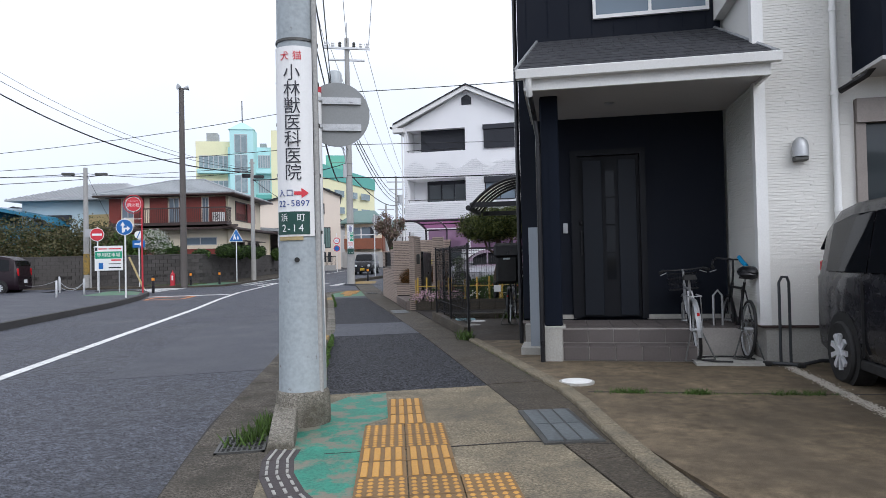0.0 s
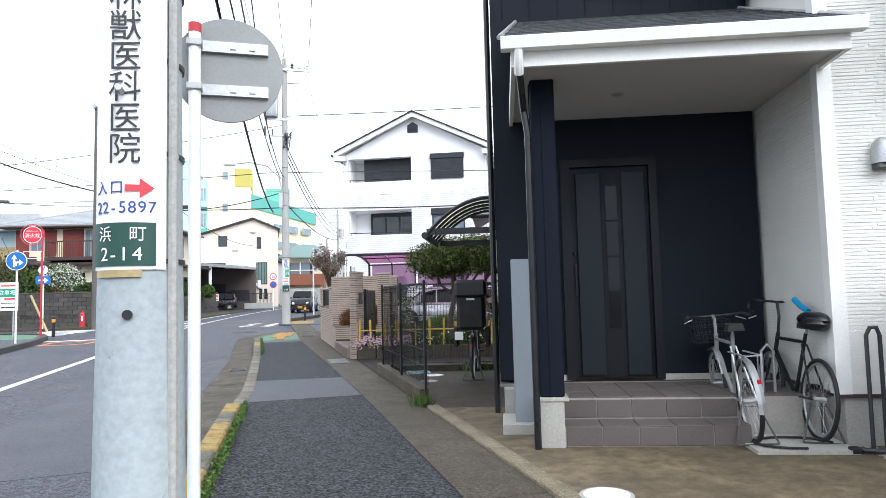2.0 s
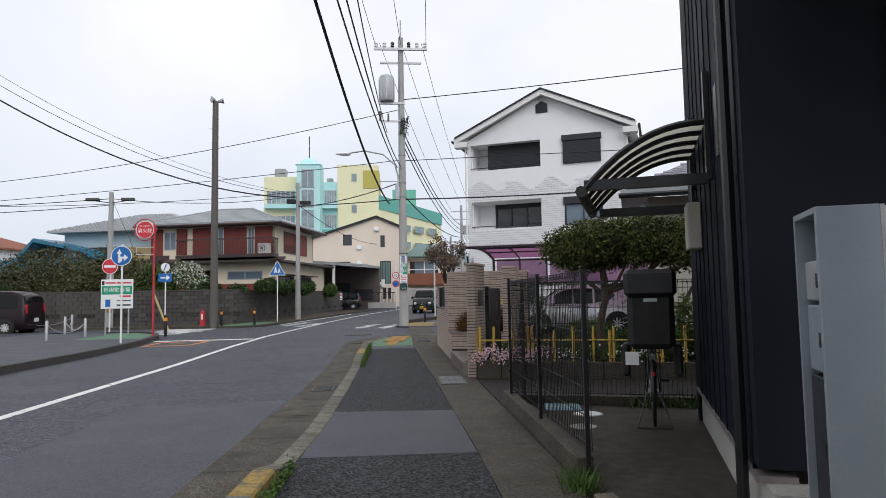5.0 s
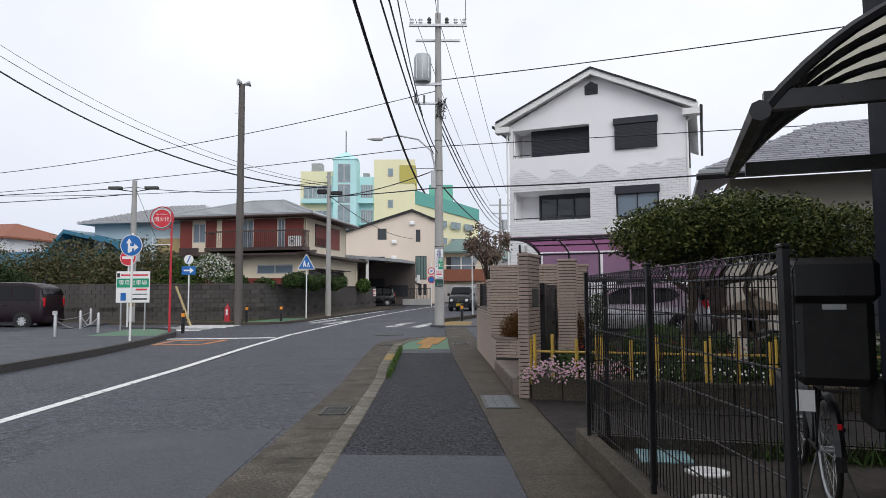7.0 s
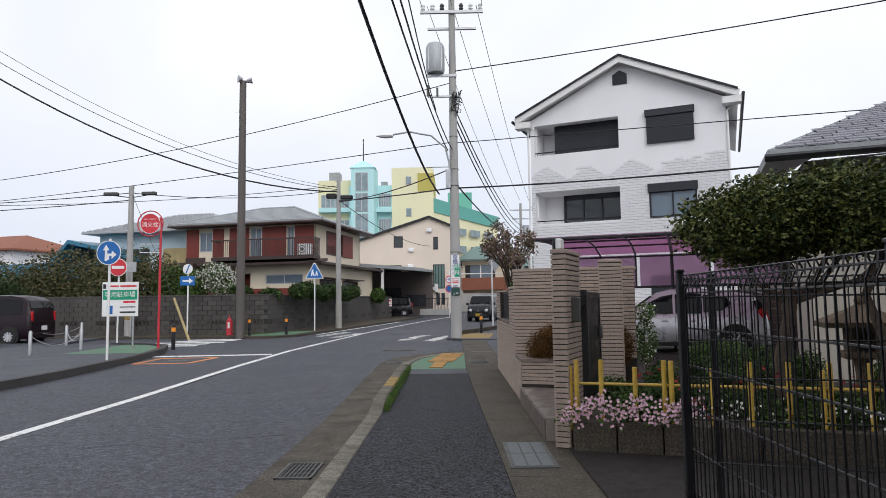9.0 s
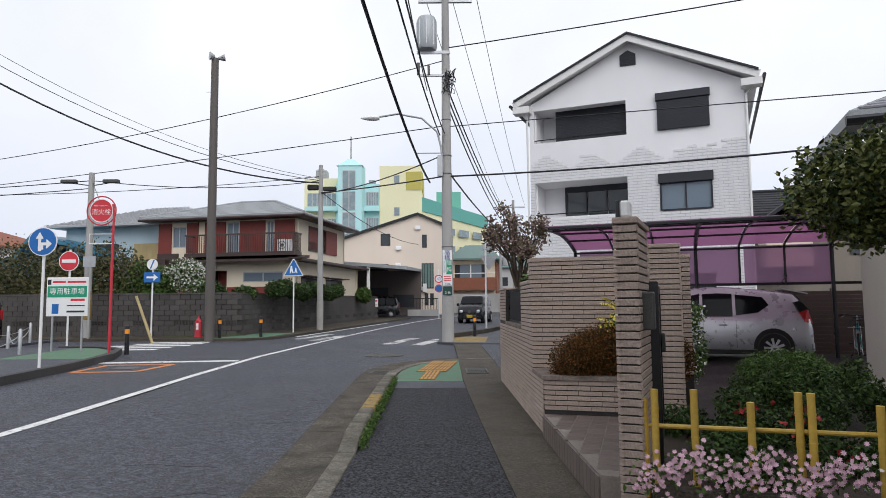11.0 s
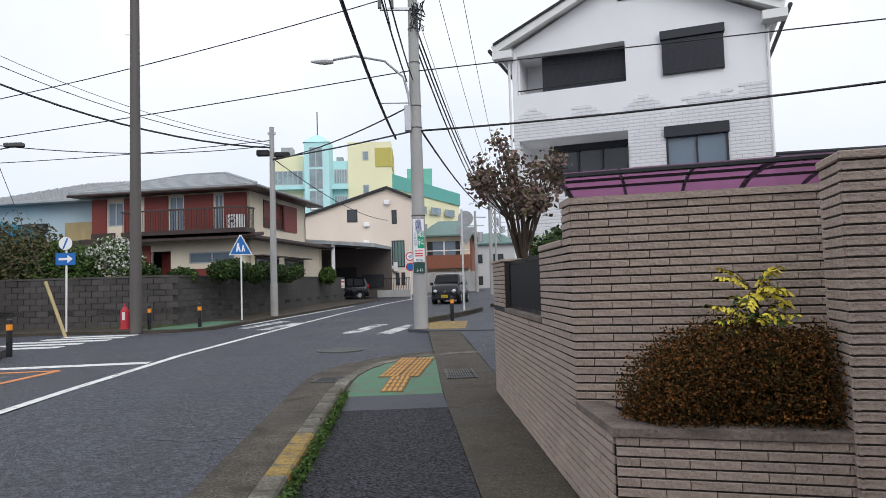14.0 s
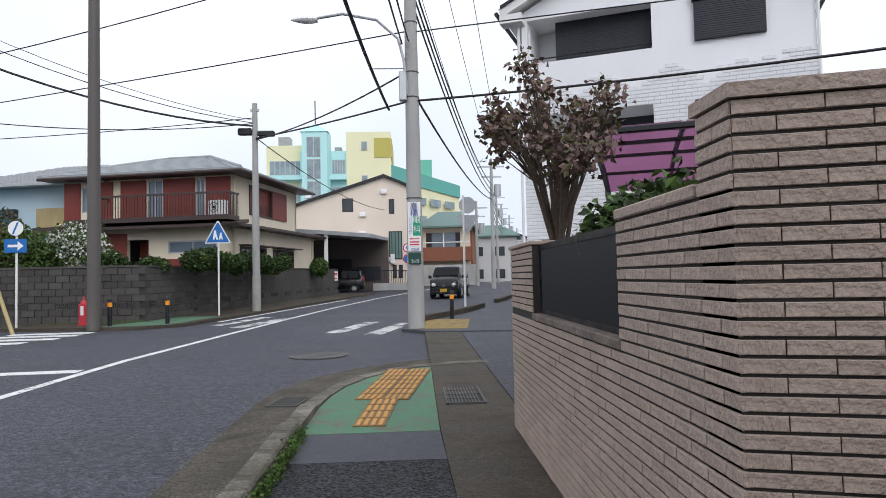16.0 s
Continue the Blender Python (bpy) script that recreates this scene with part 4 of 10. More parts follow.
for i in range(5):
    part("step_tile", tm, None, steps, at=pose(0.21 + i * 0.3, 0.01, 0.205))
    part("step_tile", tf, None, steps, at=pose(0.21 + i * 0.3, 0.022, 0.05))
    part("step_tile", tf, None, steps, at=pose(0.21 + i * 0.3, 0.342, 0.225))
for i in range(7):
    for j in range(3):
        part("step_tile", tm, None, steps, at=pose(0.21 + i * 0.3, 0.335 + j * 0.3, 0.395))
part("wall_base_trim", Geo().box(-0.1, 0.4, VD - 0.03, VD, 0.41, 0.47).box(1.34, 2.4, VD - 0.03, VD, 0.41, 0.47), LIGHTCONC, house)
# door
door = part("front_door", Geo().box(0.46, 1.28, VD + 0.02, VD + 0.07, 0.44, 2.66), DOORMAT, house, "dark steel entrance door with slit window")
part("door_frame", Geo().box(0.36, 0.46, VD - 0.05, VD + 0.05, 0.42, 2.74).box(1.28, 1.36, VD - 0.05, VD + 0.05, 0.42, 2.74).box(0.46, 1.28, VD - 0.05, VD + 0.05, 2.66, 2.74), DOORMAT, door)
part("door_panel", Geo().box(0.52, 0.78, VD - 0.01, VD + 0.02, 0.46, 2.6, 0.006), DOORPANEL, door)
part("door_panel", Geo().box(1.0, 1.24, VD - 0.01, VD + 0.02, 0.46, 2.6, 0.006), DOORPANEL, door)
for k in range(4):
    part("door_pane", Geo().box(0.83, 0.95, VD + 0.005, VD + 0.02, 0.95 + k * 0.38, 1.31 + k * 0.38), CARGLASS, door, "narrow dark glass")
part("door_handle", Geo().tube([(0.49, VD - 0.02, 1.3), (0.49, VD - 0.05, 1.3), (0.49, VD - 0.05, 1.62), (0.49, VD - 0.02, 1.62)], 0.011, 8).lathe([(0.018, 1.72), (0.018, 1.76)], 10, (0.49, VD)), BLACK, door, "black bar handle")
part("intercom", Geo().box(0.245, 0.31, VD - 0.025, VD, 1.6, 1.74, 0.006), STEEL, house, "small grey intercom panel")
# windows
win = part("window_upper", Geo().box(0.72, 0.76, VD - 0.05, VD + 0.02, 4.55, 5.6).box(2.2, 2.24, VD - 0.05, VD + 0.02, 4.55, 5.6).box(0.76, 2.2, VD - 0.05, VD + 0.02, 4.55, 4.6).box(0.76, 2.2, VD - 0.05, VD + 0.02, 5.55, 5.6).box(1.46, 1.5, VD - 0.04, VD + 0.01, 4.6, 5.55), WHITEPAINT, house, "white-framed upstairs window")
part("pane", Geo().box(0.76, 1.46, VD - 0.012, VD - 0.004, 4.6, 5.55), BLUEPANE, win)
part("pane", Geo().box(1.5, 2.2, VD - 0.016, VD - 0.008, 4.6, 5.55), BLUEPANE, win)
win = part("window_lower", Geo().box(3.4, 3.5, -0.05, 0.06, 0.95, 2.9).box(5.75, 5.85, -0.05, 0.06, 0.95, 2.9).box(3.5, 5.75, -0.05, 0.06, 0.95, 1.02).box(3.4, 5.85, -0.09, 0.06, 2.66, 2.92).box(4.55, 4.62, -0.02, 0.05, 1.02, 2.66), material("taupe window frame", (0.25, 0.22, 0.2), 0.5, 0.3, bump=0.05), house, "taupe-framed ground floor window")
part("pane", Geo().box(3.5, 5.75, 0.01, 0.02, 1.02, 2.66), PANE, win)
part("curtain", Geo().loft([[(3.5 + i * 0.053, 0.08 + 0.02 * math.sin(i * 1.9), 1.0) for i in range(42)], [(3.5 + i * 0.053, 0.08 + 0.02 * math.sin(i * 1.9), 2.68) for i in range(42)]], caps=False, closed=False), CURTAIN, win)
part("bay", Geo().box(3.4, 7.4, -0.7, 0.0, 3.2, 7.6), NAVY, house, "overhanging navy upper storey")
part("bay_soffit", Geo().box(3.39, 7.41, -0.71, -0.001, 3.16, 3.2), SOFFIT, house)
part("bay_pipe", Geo().tube([(3.62, -0.74, 3.75), (3.62, -0.74, 3.5), (3.42, -0.3, 3.12), (3.25, -0.06, 3.02)], 0.035, 8).lathe([(0.06, 3.7), (0.06, 3.95)], 8, (3.62, -0.74)), BLACK, house, "black rain pipe")
dp = part("downpipe", Geo().tube([(3.2, -0.05, 0.2), (3.2, -0.05, 7.6)], 0.036, 10), WHITEPAINT, house, "white rain downpipe", True)
for z in (0.7, 1.7, 2.98, 3.9):
    part("pipe_bracket", Geo().lathe([(0.044, z), (0.044, z + 0.05)], 10, (3.2, -0.05)).box(3.18, 3.22, -0.05, 0.0, z, z + 0.03), WHITEPAINT, dp)
part("porch_downpipe", Geo().tube([(-0.1, -0.5, 3.3), (-0.1, -0.46, 3.16), (-0.06, -0.08, 2.9), (-0.03, -0.06, 2.7), (-0.03, -0.06, 0.03)], 0.03, 8), BLACK, house, "black rain pipe beside the porch post", True)
part("gutter_elbow", Geo().tube([(-0.1, -0.52, 3.28), (-0.1, -0.5, 3.16), (-0.1, -0.44, 3.1)], 0.038, 8), WHITEPAINT, house, "white gutter elbow", True)
part("side_downpipe", Geo().tube([(-0.38, 1.62, 0.03), (-0.38, 1.62, 7.6)], 0.032, 8), BLACK, house, "black rain pipe", True)
wl_ = part("wall_lamp", Geo().lathe([(0.085, 2.32), (0.085, 2.43), (0.07, 2.49), (0.035, 2.53), (0.0, 2.54)], 16, (2.83, -0.06)), STEEL, house, "steel dome wall vent", True)
part("vent_mouth", Geo().box(2.76, 2.9, -0.12, -0.01, 2.27, 2.32, 0.01), DARKSTEEL, wl_)
part("upper_wall_return", Geo().box(2.3, 2.42, 0.14, VD, 4.4, 7.6), RENDERWHITE, house)
# drive details
solo("bike_pad", Geo().prism([(3.97, 6.55), (4.68, 6.28), (5.35, 7.9), (4.6, 8.15)], 0.03, 0.075), LIGHTCONC, "pale concrete bicycle pad beside the steps", "paving", "structure")

# ---- the three-storey white house ----
white = thing("house", 3.63, 35.28, 0, -22.8, "white three-storey gabled house with dark shutters", "house")


def wall_with_holes(x0, x1, z0, z1, holes, y0, y1, g=None):
    """A wall in x and z with rectangular openings (x0, x1, z0, z1), from y0 to y1."""
    g = g or Geo()
    g.weld = True
    zs = sorted({z0, z1, *[h[2] for h in holes], *[h[3] for h in holes]})
    xs = sorted({x0, x1, *[h[0] for h in holes], *[h[1] for h in holes]})
    for a, b in zip(xs, xs[1:]):
        for c, d in zip(zs, zs[1:]):
            if not any(h[0] < (a + b) / 2 < h[1] and h[2] < (c + d) / 2 < h[3] for h in holes):
                g.box(a, b, y0, y1, c, d)
    return g


WH = [(0.66, 3.94, 7.18, 8.4), (4.97, 6.62, 7.2, 8.4), (0.66, 3.92, 4.44, 5.7), (4.97, 6.62, 4.44, 5.6), (0.9, 3.6, 0.6, 2.3), (4.9, 6.6, 0.6, 2.3)]
g = wall_with_holes(0.5, 7.7, 0.0, 8.62, WH, 0.4, 0.6)
g.side([(0.5, 8.62), (7.7, 8.62), (4.1, 10.42)], 0.4, 0.6)
part("front_wall", g, PLASTERWHITE, white, "white plaster gable wall")
part("side_wall", Geo().box(0.5, 0.7, 0.6, 9.6, 0, 8.62), PLASTERWHITE, white)
part("side_wall", Geo().box(7.5, 7.7, 0.6, 9.6, 0, 8.62), PLASTERWHITE, white)
part("back_wall", Geo().box(0.7, 7.5, 9.4, 9.6, 0, 8.62), PLASTERWHITE, white)
for x0, z0 in ((0.66, 7.18), (0.66, 4.44)):
    part("balcony_recess", Geo().box(x0, x0 + 3.28, 0.6, 1.75, z0 - 0.12, z0 - 0.02).box(x0, x0 + 3.28, 0.6, 1.75, z0 + 1.26, z0 + 1.36).box(x0 - 0.1, x0, 0.6, 1.75, z0 - 0.02, z0 + 1.26).box(x0 + 3.28, x0 + 3.36, 0.6, 1.75, z0 - 0.02, z0 + 1.26).box(x0, x0 + 3.28, 1.75, 1.85, z0 - 0.02, z0 + 1.36), PLASTERWHITE, white, "recessed white balcony")
sh = part("shutter", Geo().box(1.35, 3.9, 0.95, 1.0, 7.2, 8.44), SHUTTER, white, "closed dark roller shutter")
slat = Geo().box(1.36, 3.89, 0.935, 0.95, 0, 0.05).mesh("slat")
slat.materials.append(SHUTTER)
for i in range(20):
    part("slat", slat, None, sh, at=pose(0, 0, 7.22 + i * 0.06))
sh = part("shutter", Geo().box(4.97, 6.62, 0.3, 0.4, 7.2, 8.4).box(4.93, 6.66, 0.24, 0.4, 8.2, 8.46, 0.01), SHUTTER, white, "closed dark roller shutter with box")
slat = Geo().box(5.0, 6.59, 0.29, 0.3, 0, 0.045).mesh("slat")
slat.materials.append(SHUTTER)
for i in range(17):
    part("slat", slat, None, sh, at=pose(0, 0, 7.22 + i * 0.056))
wf = part("window", Geo().box(1.5, 3.92, 1.6, 1.74, 5.5, 5.72).box(1.5, 1.58, 1.6, 1.7, 4.44, 5.5).box(3.84, 3.92, 1.6, 1.7, 4.44, 5.5).box(2.25, 2.31, 1.6, 1.7, 4.44, 5.5).box(3.0, 3.06, 1.6, 1.7, 4.44, 5.5), SHUTTER, white, "dark sliding balcony windows")
for i in range(3):
    part("pane", Geo().box(1.58 + i * 0.75, 2.25 + i * 0.78, 1.66, 1.68, 4.44, 5.5), PANE, wf)
wf = part("window", Geo().box(4.93, 6.66, 0.28, 0.42, 5.36, 5.68, 0.01).box(4.97, 5.03, 0.36, 0.46, 4.44, 5.36).box(6.56, 6.62, 0.36, 0.46, 4.44, 5.36).box(5.03, 6.56, 0.36, 0.46, 4.42, 4.48).box(5.77, 5.82, 0.38, 0.46, 4.48, 5.36), SHUTTER, white, "dark-framed window under a shutter box")
part("pane", Geo().box(5.03, 5.77, 0.44, 0.45, 4.48, 5.36), BLUEPANE, wf)
part("pane", Geo().box(5.82, 6.56, 0.42, 0.43, 4.48, 5.36), BLUEPANE, wf)
part("curtain", Geo().loft([[(5.03 + i * 0.04, 0.56 + 0.02 * math.sin(i * 2.1), z) for i in range(39)] for z in (4.46, 5.4)], caps=False, closed=False), CURTAIN, wf)
for x0, x1 in ((0.9, 3.6), (4.9, 6.6)):
    wf = part("window", Geo().box(x0, x1, 0.42, 0.5, 2.22, 2.3).box(x0, x1, 0.42, 0.5, 0.6, 0.66).box((x0 + x1) / 2 - 0.03, (x0 + x1) / 2 + 0.03, 0.42, 0.5, 0.66, 2.22), SHUTTER, white)
    part("pane", Geo().box(x0, x1, 0.47, 0.48, 0.66, 2.22), PANE, wf)
for z0 in (7.18, 4.44):
    rl = part("balcony_rail", Geo().tube([(0.66, 0.45, z0 + 0.12), (3.94, 0.45, z0 + 0.12)], 0.02, 6), BLACK, white, "dark balcony rail")
    for i in range(4):
        part("rail_post", Geo().tube([(0.75 + i * 1.03, 0.45, z0), (0.75 + i * 1.03, 0.45, z0 + 0.12)], 0.012, 6), BLACK, rl)
part("gable_vent", Geo().side([(3.79, 9.62), (4.33, 9.62), (4.33, 10.0), (4.06, 10.16), (3.79, 10.0)], 0.36, 0.42), SHUTTER, white, "dark louvred gable vent")
for i in range(6):
    part("louvre", Geo().box(3.83, 4.29, 0.345, 0.36, 9.66 + i * 0.06, 9.69 + i * 0.06), SHUTTER, white)
for sx in (-1, 1):
    if sx < 0:
        poly = [(0.02, 8.46), (4.1, 10.36), (4.1, 10.6), (-0.05, 8.7)]
    else:
        poly = [(8.12, 8.48), (4.1, 10.36), (4.1, 10.6), (8.19, 8.72)]
    part("roof_fascia", Geo().side(poly, 0.0, 0.1), WHITEPAINT, white, "white barge board")
    top = [(p[0], p[1] + 0.24) for p in poly[:2]]
    rf = part("roof", Geo().side([top[0], top[1], (top[1][0], top[1][1] + 0.07), (top[0][0], top[0][1] + 0.07)], -0.06, 9.9), SLATE, white, "dark slate roof")
    part("soffit", Geo().side([(p[0], p[1] + 0.05) for p in poly[:2]] + [(p[0], p[1] + 0.08) for p in poly[1::-1]], 0.1, 9.6), WHITEPAINT, white)
part("eave_return", Geo().box(-0.02, 0.6, 0.0, 0.42, 8.28, 8.52), WHITEPAINT, white)
part("eave_return", Geo().box(7.6, 8.22, 0.0, 0.42, 8.28, 8.52), WHITEPAINT, white)
part("gutter", Geo().tube([(8.28, -0.02, 8.56), (8.28, 9.7, 8.56)], 0.06, 8), BLACK, white, "black roof gutter")
part("gutter", Geo().tube([(-0.1, -0.02, 8.56), (-0.1, 9.7, 8.56)], 0.06, 8), BLACK, white, "black roof gutter")
part("downpipe", Geo().tube([(0.42, 0.36, 8.3), (0.42, 0.36, 0.1)], 0.04, 8), WHITEPAINT, white)
part("downpipe", Geo().tube([(8.2, 0.3, 8.5), (7.74, 0.36, 8.1), (7.74, 0.36, 0.1)], 0.04, 8), WHITEPAINT, white)
part("side_shutter", Geo().box(7.7, 7.78, 3.4, 5.2, 7.1, 8.3), SHUTTER, white)
# glazed tile courses: full below, ending in zigzags above
rng = random.Random(11)
g, gq = Geo(), Geo()
for r in range(64):
    z = 0.3 + r * 0.1
    x = 0.5 - (0.15 if r % 2 else 0)
    while x < 7.7:
        xa, xb = max(x + 0.006, 0.5), min(x + 0.294, 7.7)
        xm = (xa + xb) / 2
        edge = 6.15 + 0.55 * abs(((xm * 0.62 + 0.3) % 1) * 2 - 1) + (0.25 if xm > 6.4 else 0) + rng.uniform(-0.12, 0.12)
        hole = False
        for h in WH:
            if h[2] - 0.1 < z < h[3] and xa < h[1] and xb > h[0]:
                if xa < h[0] - 0.03:
                    xb = h[0] - 0.006
                elif xb > h[1] + 0.03:
                    xa = h[1] + 0.006
                else:
                    hole = True
        if xb > xa and z < edge and not hole:
            gq.add([(xa - 0.006, 0.395, z), (xb + 0.006, 0.395, z), (xb + 0.006, 0.395, z + 0.1), (xa - 0.006, 0.395, z + 0.1)], [(0, 1, 2, 3)])
            g.add([(xa, 0.4, z + 0.008), (xb, 0.4, z + 0.008), (xb, 0.4, z + 0.092), (xa, 0.4, z + 0.092), (xa, 0.378, z + 0.014), (xb, 0.378, z + 0.014), (xb, 0.37, z + 0.084), (xa, 0.37, z + 0.084)],
                  [(4, 5, 6, 7), (0, 1, 5, 4), (2, 3, 7, 6), (1, 2, 6, 5), (3, 0, 4, 7)])
        x += 0.3
tagged(part("grout", gq, GROUT, white), kind="stuff")
tagged(part("wall_tiles", g, TILEWHITE, white, "white split wall tiles with a zigzag upper edge"), kind="stuff")

# ---- cream house with red shutters behind the block wall ----
red = thing("house", -6.75, 46.5, 0, -12, "cream two-storey house with red shutters and balcony", "house")
RF = [(-7.4, -6.55, 4.62, 5.8), (-4.1, -3.35, 4.05, 5.95), (-1.75, -1.3, 4.05, 5.95), (-3.1, -0.75, 2.65, 3.2), (-5.1, -4.05, 0.3, 3.3)]
part("front_wall", wall_with_holes(-8.3, 0, 0.0, 6.1, RF, 0.0, 0.2), CREAM, red, "cream mortar wall")
g = Geo()
g.m = Matrix.Rotation(radians(90), 4, "Z") @ Matrix.Scale(-1, 4, (0, 1, 0))
wall_with_holes(0, 9.8, 0, 3.95, [(0.6, 3.3, 1.9, 2.85), (4.1, 6.7, 1.7, 2.85)], -0.2, 0.0, g)
wall_with_holes(0, 7.2, 3.95, 6.1, [(1.55, 4.0, 4.45, 5.75)], -0.2, 0.0, g)
part("side_wall", g, CREAM, red)
part("back_wall", Geo().box(-8.3, 0, 9.6, 9.8, 0, 3.95).box(-8.3, 0, 7.0, 7.2, 3.95, 6.1).box(-8.3, -8.1, 0.2, 9.6, 0, 6.1), CREAM, red)
part("roof", Geo().loft([[(-9.0, -0.75, 6.12), (0.75, -0.75, 6.12), (0.75, 7.9, 6.12), (-9.0, 7.9, 6.12)], [(-9.0, -0.75, 6.24), (0.75, -0.75, 6.24), (0.75, 7.9, 6.24), (-9.0, 7.9, 6.24)], [(-5.3, 3.5, 7.6), (-3.0, 3.5, 7.6), (-3.0, 3.7, 7.6), (-5.3, 3.7, 7.6)]]), ROOFGREY, red, "weathered pale grey hipped roof")
g = Geo()
for i in range(44):
    for k in range(11):
        t0, t1 = k / 11, (k + 1) / 11
        x = -9.0 + 9.75 * (i + 0.5 * (k % 2)) / 44
        xa, xb = x, x + 0.2
        lo, hi = -9.0 + 3.7 * t1, 0.75 - 3.75 * t1
        if xa > lo and xb < hi:
            y0, z0, y1, z1 = -0.75 + 4.25 * t0, 6.245 + 1.36 * t0, -0.75 + 4.25 * t1, 6.245 + 1.36 * t1
            g.add([(xa, y0, z0 + 0.03), (xb, y0, z0 + 0.03), (xb, y1, z1 + 0.006), (xa, y1, z1 + 0.006), (xa, y0, z0), (xb, y0, z0)], [(0, 1, 2, 3), (0, 4, 5, 1)])
tagged(part("roof_tiles", g, ROOFGREY, red), kind="stuff")
part("roof_ridge", Geo().tube([(-9.0, -0.75, 6.26), (-5.3, 3.55, 7.64), (-3.0, 3.55, 7.64), (0.75, -0.75, 6.26)], 0.07, 6), ROOFGREY, red)
part("eave_gutter", Geo().tube([(-9.0, -0.8, 6.1), (0.8, -0.8, 6.1), (0.8, 7.9, 6.1)], 0.07, 6), BROWNMETAL, red, "dark brown eaves gutter")
part("eave_soffit", Geo().box(-8.95, 0.7, -0.7, 0.0, 6.05, 6.11).box(0.0, 0.7, 0.0, 7.85, 6.05, 6.11), BROWNMETAL, red)
part("lower_roof", Geo().loft([[(-8.9, -0.95, 3.72), (0.75, -0.95, 3.72), (0.75, -0.95, 3.84), (-8.9, -0.95, 3.84)], [(-8.9, 0.0, 3.9), (0.75, 0.0, 3.9), (0.75, 0.0, 4.05), (-8.9, 0.0, 4.05)]]).loft([[(0.75, -0.95, 3.72), (0.0, -0.95, 3.72), (0.0, -0.95, 3.9), (0.75, -0.95, 3.84)], [(0.75, 10.2, 3.72), (0.0, 10.2, 3.72), (0.0, 10.2, 4.02), (0.75, 10.2, 3.84)]]).box(-8.2, 0.0, 7.2, 10.2, 3.8, 3.98), BROWNMETAL, red, "dark lower eaves roof")
bal = part("balcony", Geo().box(-6.0, 0.3, -1.0, 0.0, 4.0, 4.2), BROWNMETAL, red, "dark brown balcony")
part("top_rail", Geo().box(-6.0, 0.3, -1.0, -0.94, 5.12, 5.2).box(0.24, 0.3, -0.94, 0.0, 5.12, 5.2).box(-6.0, -5.94, -0.94, 0, 5.12, 5.2), BROWNMETAL, bal)
bar = Geo().box(-0.012, 0.012, -0.985, -0.955, 4.2, 5.12).mesh("bar")
bar.materials.append(BROWNMETAL)
for i in range(48):
    part("bar", bar, None, bal, at=pose(-5.9 + i * 0.13, 0, 0))
bar2 = Geo().box(0.255, 0.285, -0.012, 0.012, 4.2, 5.12).mesh("bar")
bar2.materials.append(BROWNMETAL)
for i in range(7):
    part("bar", bar2, None, bal, at=pose(0, -0.85 + i * 0.13, 0))
ac = part("air_conditioner", Geo().box(-0.75, 0.0, -0.75, -0.4, 4.22, 4.85, 0.02), SIGNWHITE, bal, "white air-conditioner outdoor unit")
part("fan_grille", Geo().torus((-0.48, -0.76, 4.54), (0, 1, 0), 0.2, 0.015, 20, 5).torus((-0.48, -0.76, 4.54), (0, 1, 0), 0.1, 0.012, 16, 5).lathe([(0.05, 4.5), (0.05, 4.58)], 10, (-0.48, -0.75)), RUBBER, ac)
for x0, x1 in ((-8.25, -7.45), (-6.5, -5.8), (-5.4, -4.15), (-3.3, -2.5), (-2.5, -1.8), (-1.25, -0.1)):
    sb = part("shutter_board", Geo().box(x0, x1, -0.06, 0.0, 4.3 if x1 < -5.5 else 4.2, 5.98), REDBOARD, red, "red-brown storm shutter")
    for k in range(9):
        part("batten", Geo().box(x0 + 0.02, x1 - 0.02, -0.075, -0.06, 4.4 + k * 0.17, 4.5 + k * 0.17), REDBOARD, sb)
for x0, x1, z0, z1, mt in ((-7.4, -6.55, 4.62, 5.8, CURTAIN), (-4.1, -3.35, 4.05, 5.95, BLUEPANE), (-1.75, -1.3, 4.05, 5.95, CURTAIN), (-3.1, -0.75, 2.65, 3.2, BLUEPANE)):
    w = part("window", Geo().box(x0, x1, 0.02, 0.08, z0, z0 + 0.06).box(x0, x1, 0.02, 0.08, z1 - 0.06, z1).box(x0, x0 + 0.06, 0.02, 0.08, z0, z1).box(x1 - 0.06, x1, 0.02, 0.08, z0, z1).box((x0 + x1) / 2 - 0.03, (x0 + x1) / 2 + 0.03, 0.02, 0.08, z0, z1), STEEL, red, "aluminium sliding window")
    part("pane", Geo().box(x0, x1, 0.06, 0.07, z0, z1), BLUEPANE, w)
    if mt is CURTAIN:
        part("curtain", Geo().box(x0, x1, 0.12, 0.13, z0, z1), CURTAIN, w)
part("entrance", Geo().box(-5.1, -4.05, 0.9, 0.95, 0.3, 3.3).box(-7.0, -5.1, -0.04, 0.0, 0.3, 3.6), REDBOARD, red, "dark red entrance in shade")
part("low_panel", Geo().box(-4.0, -0.1, -0.04, 0.0, 1.0, 2.4), REDBOARD, red, "red board panels below the window")
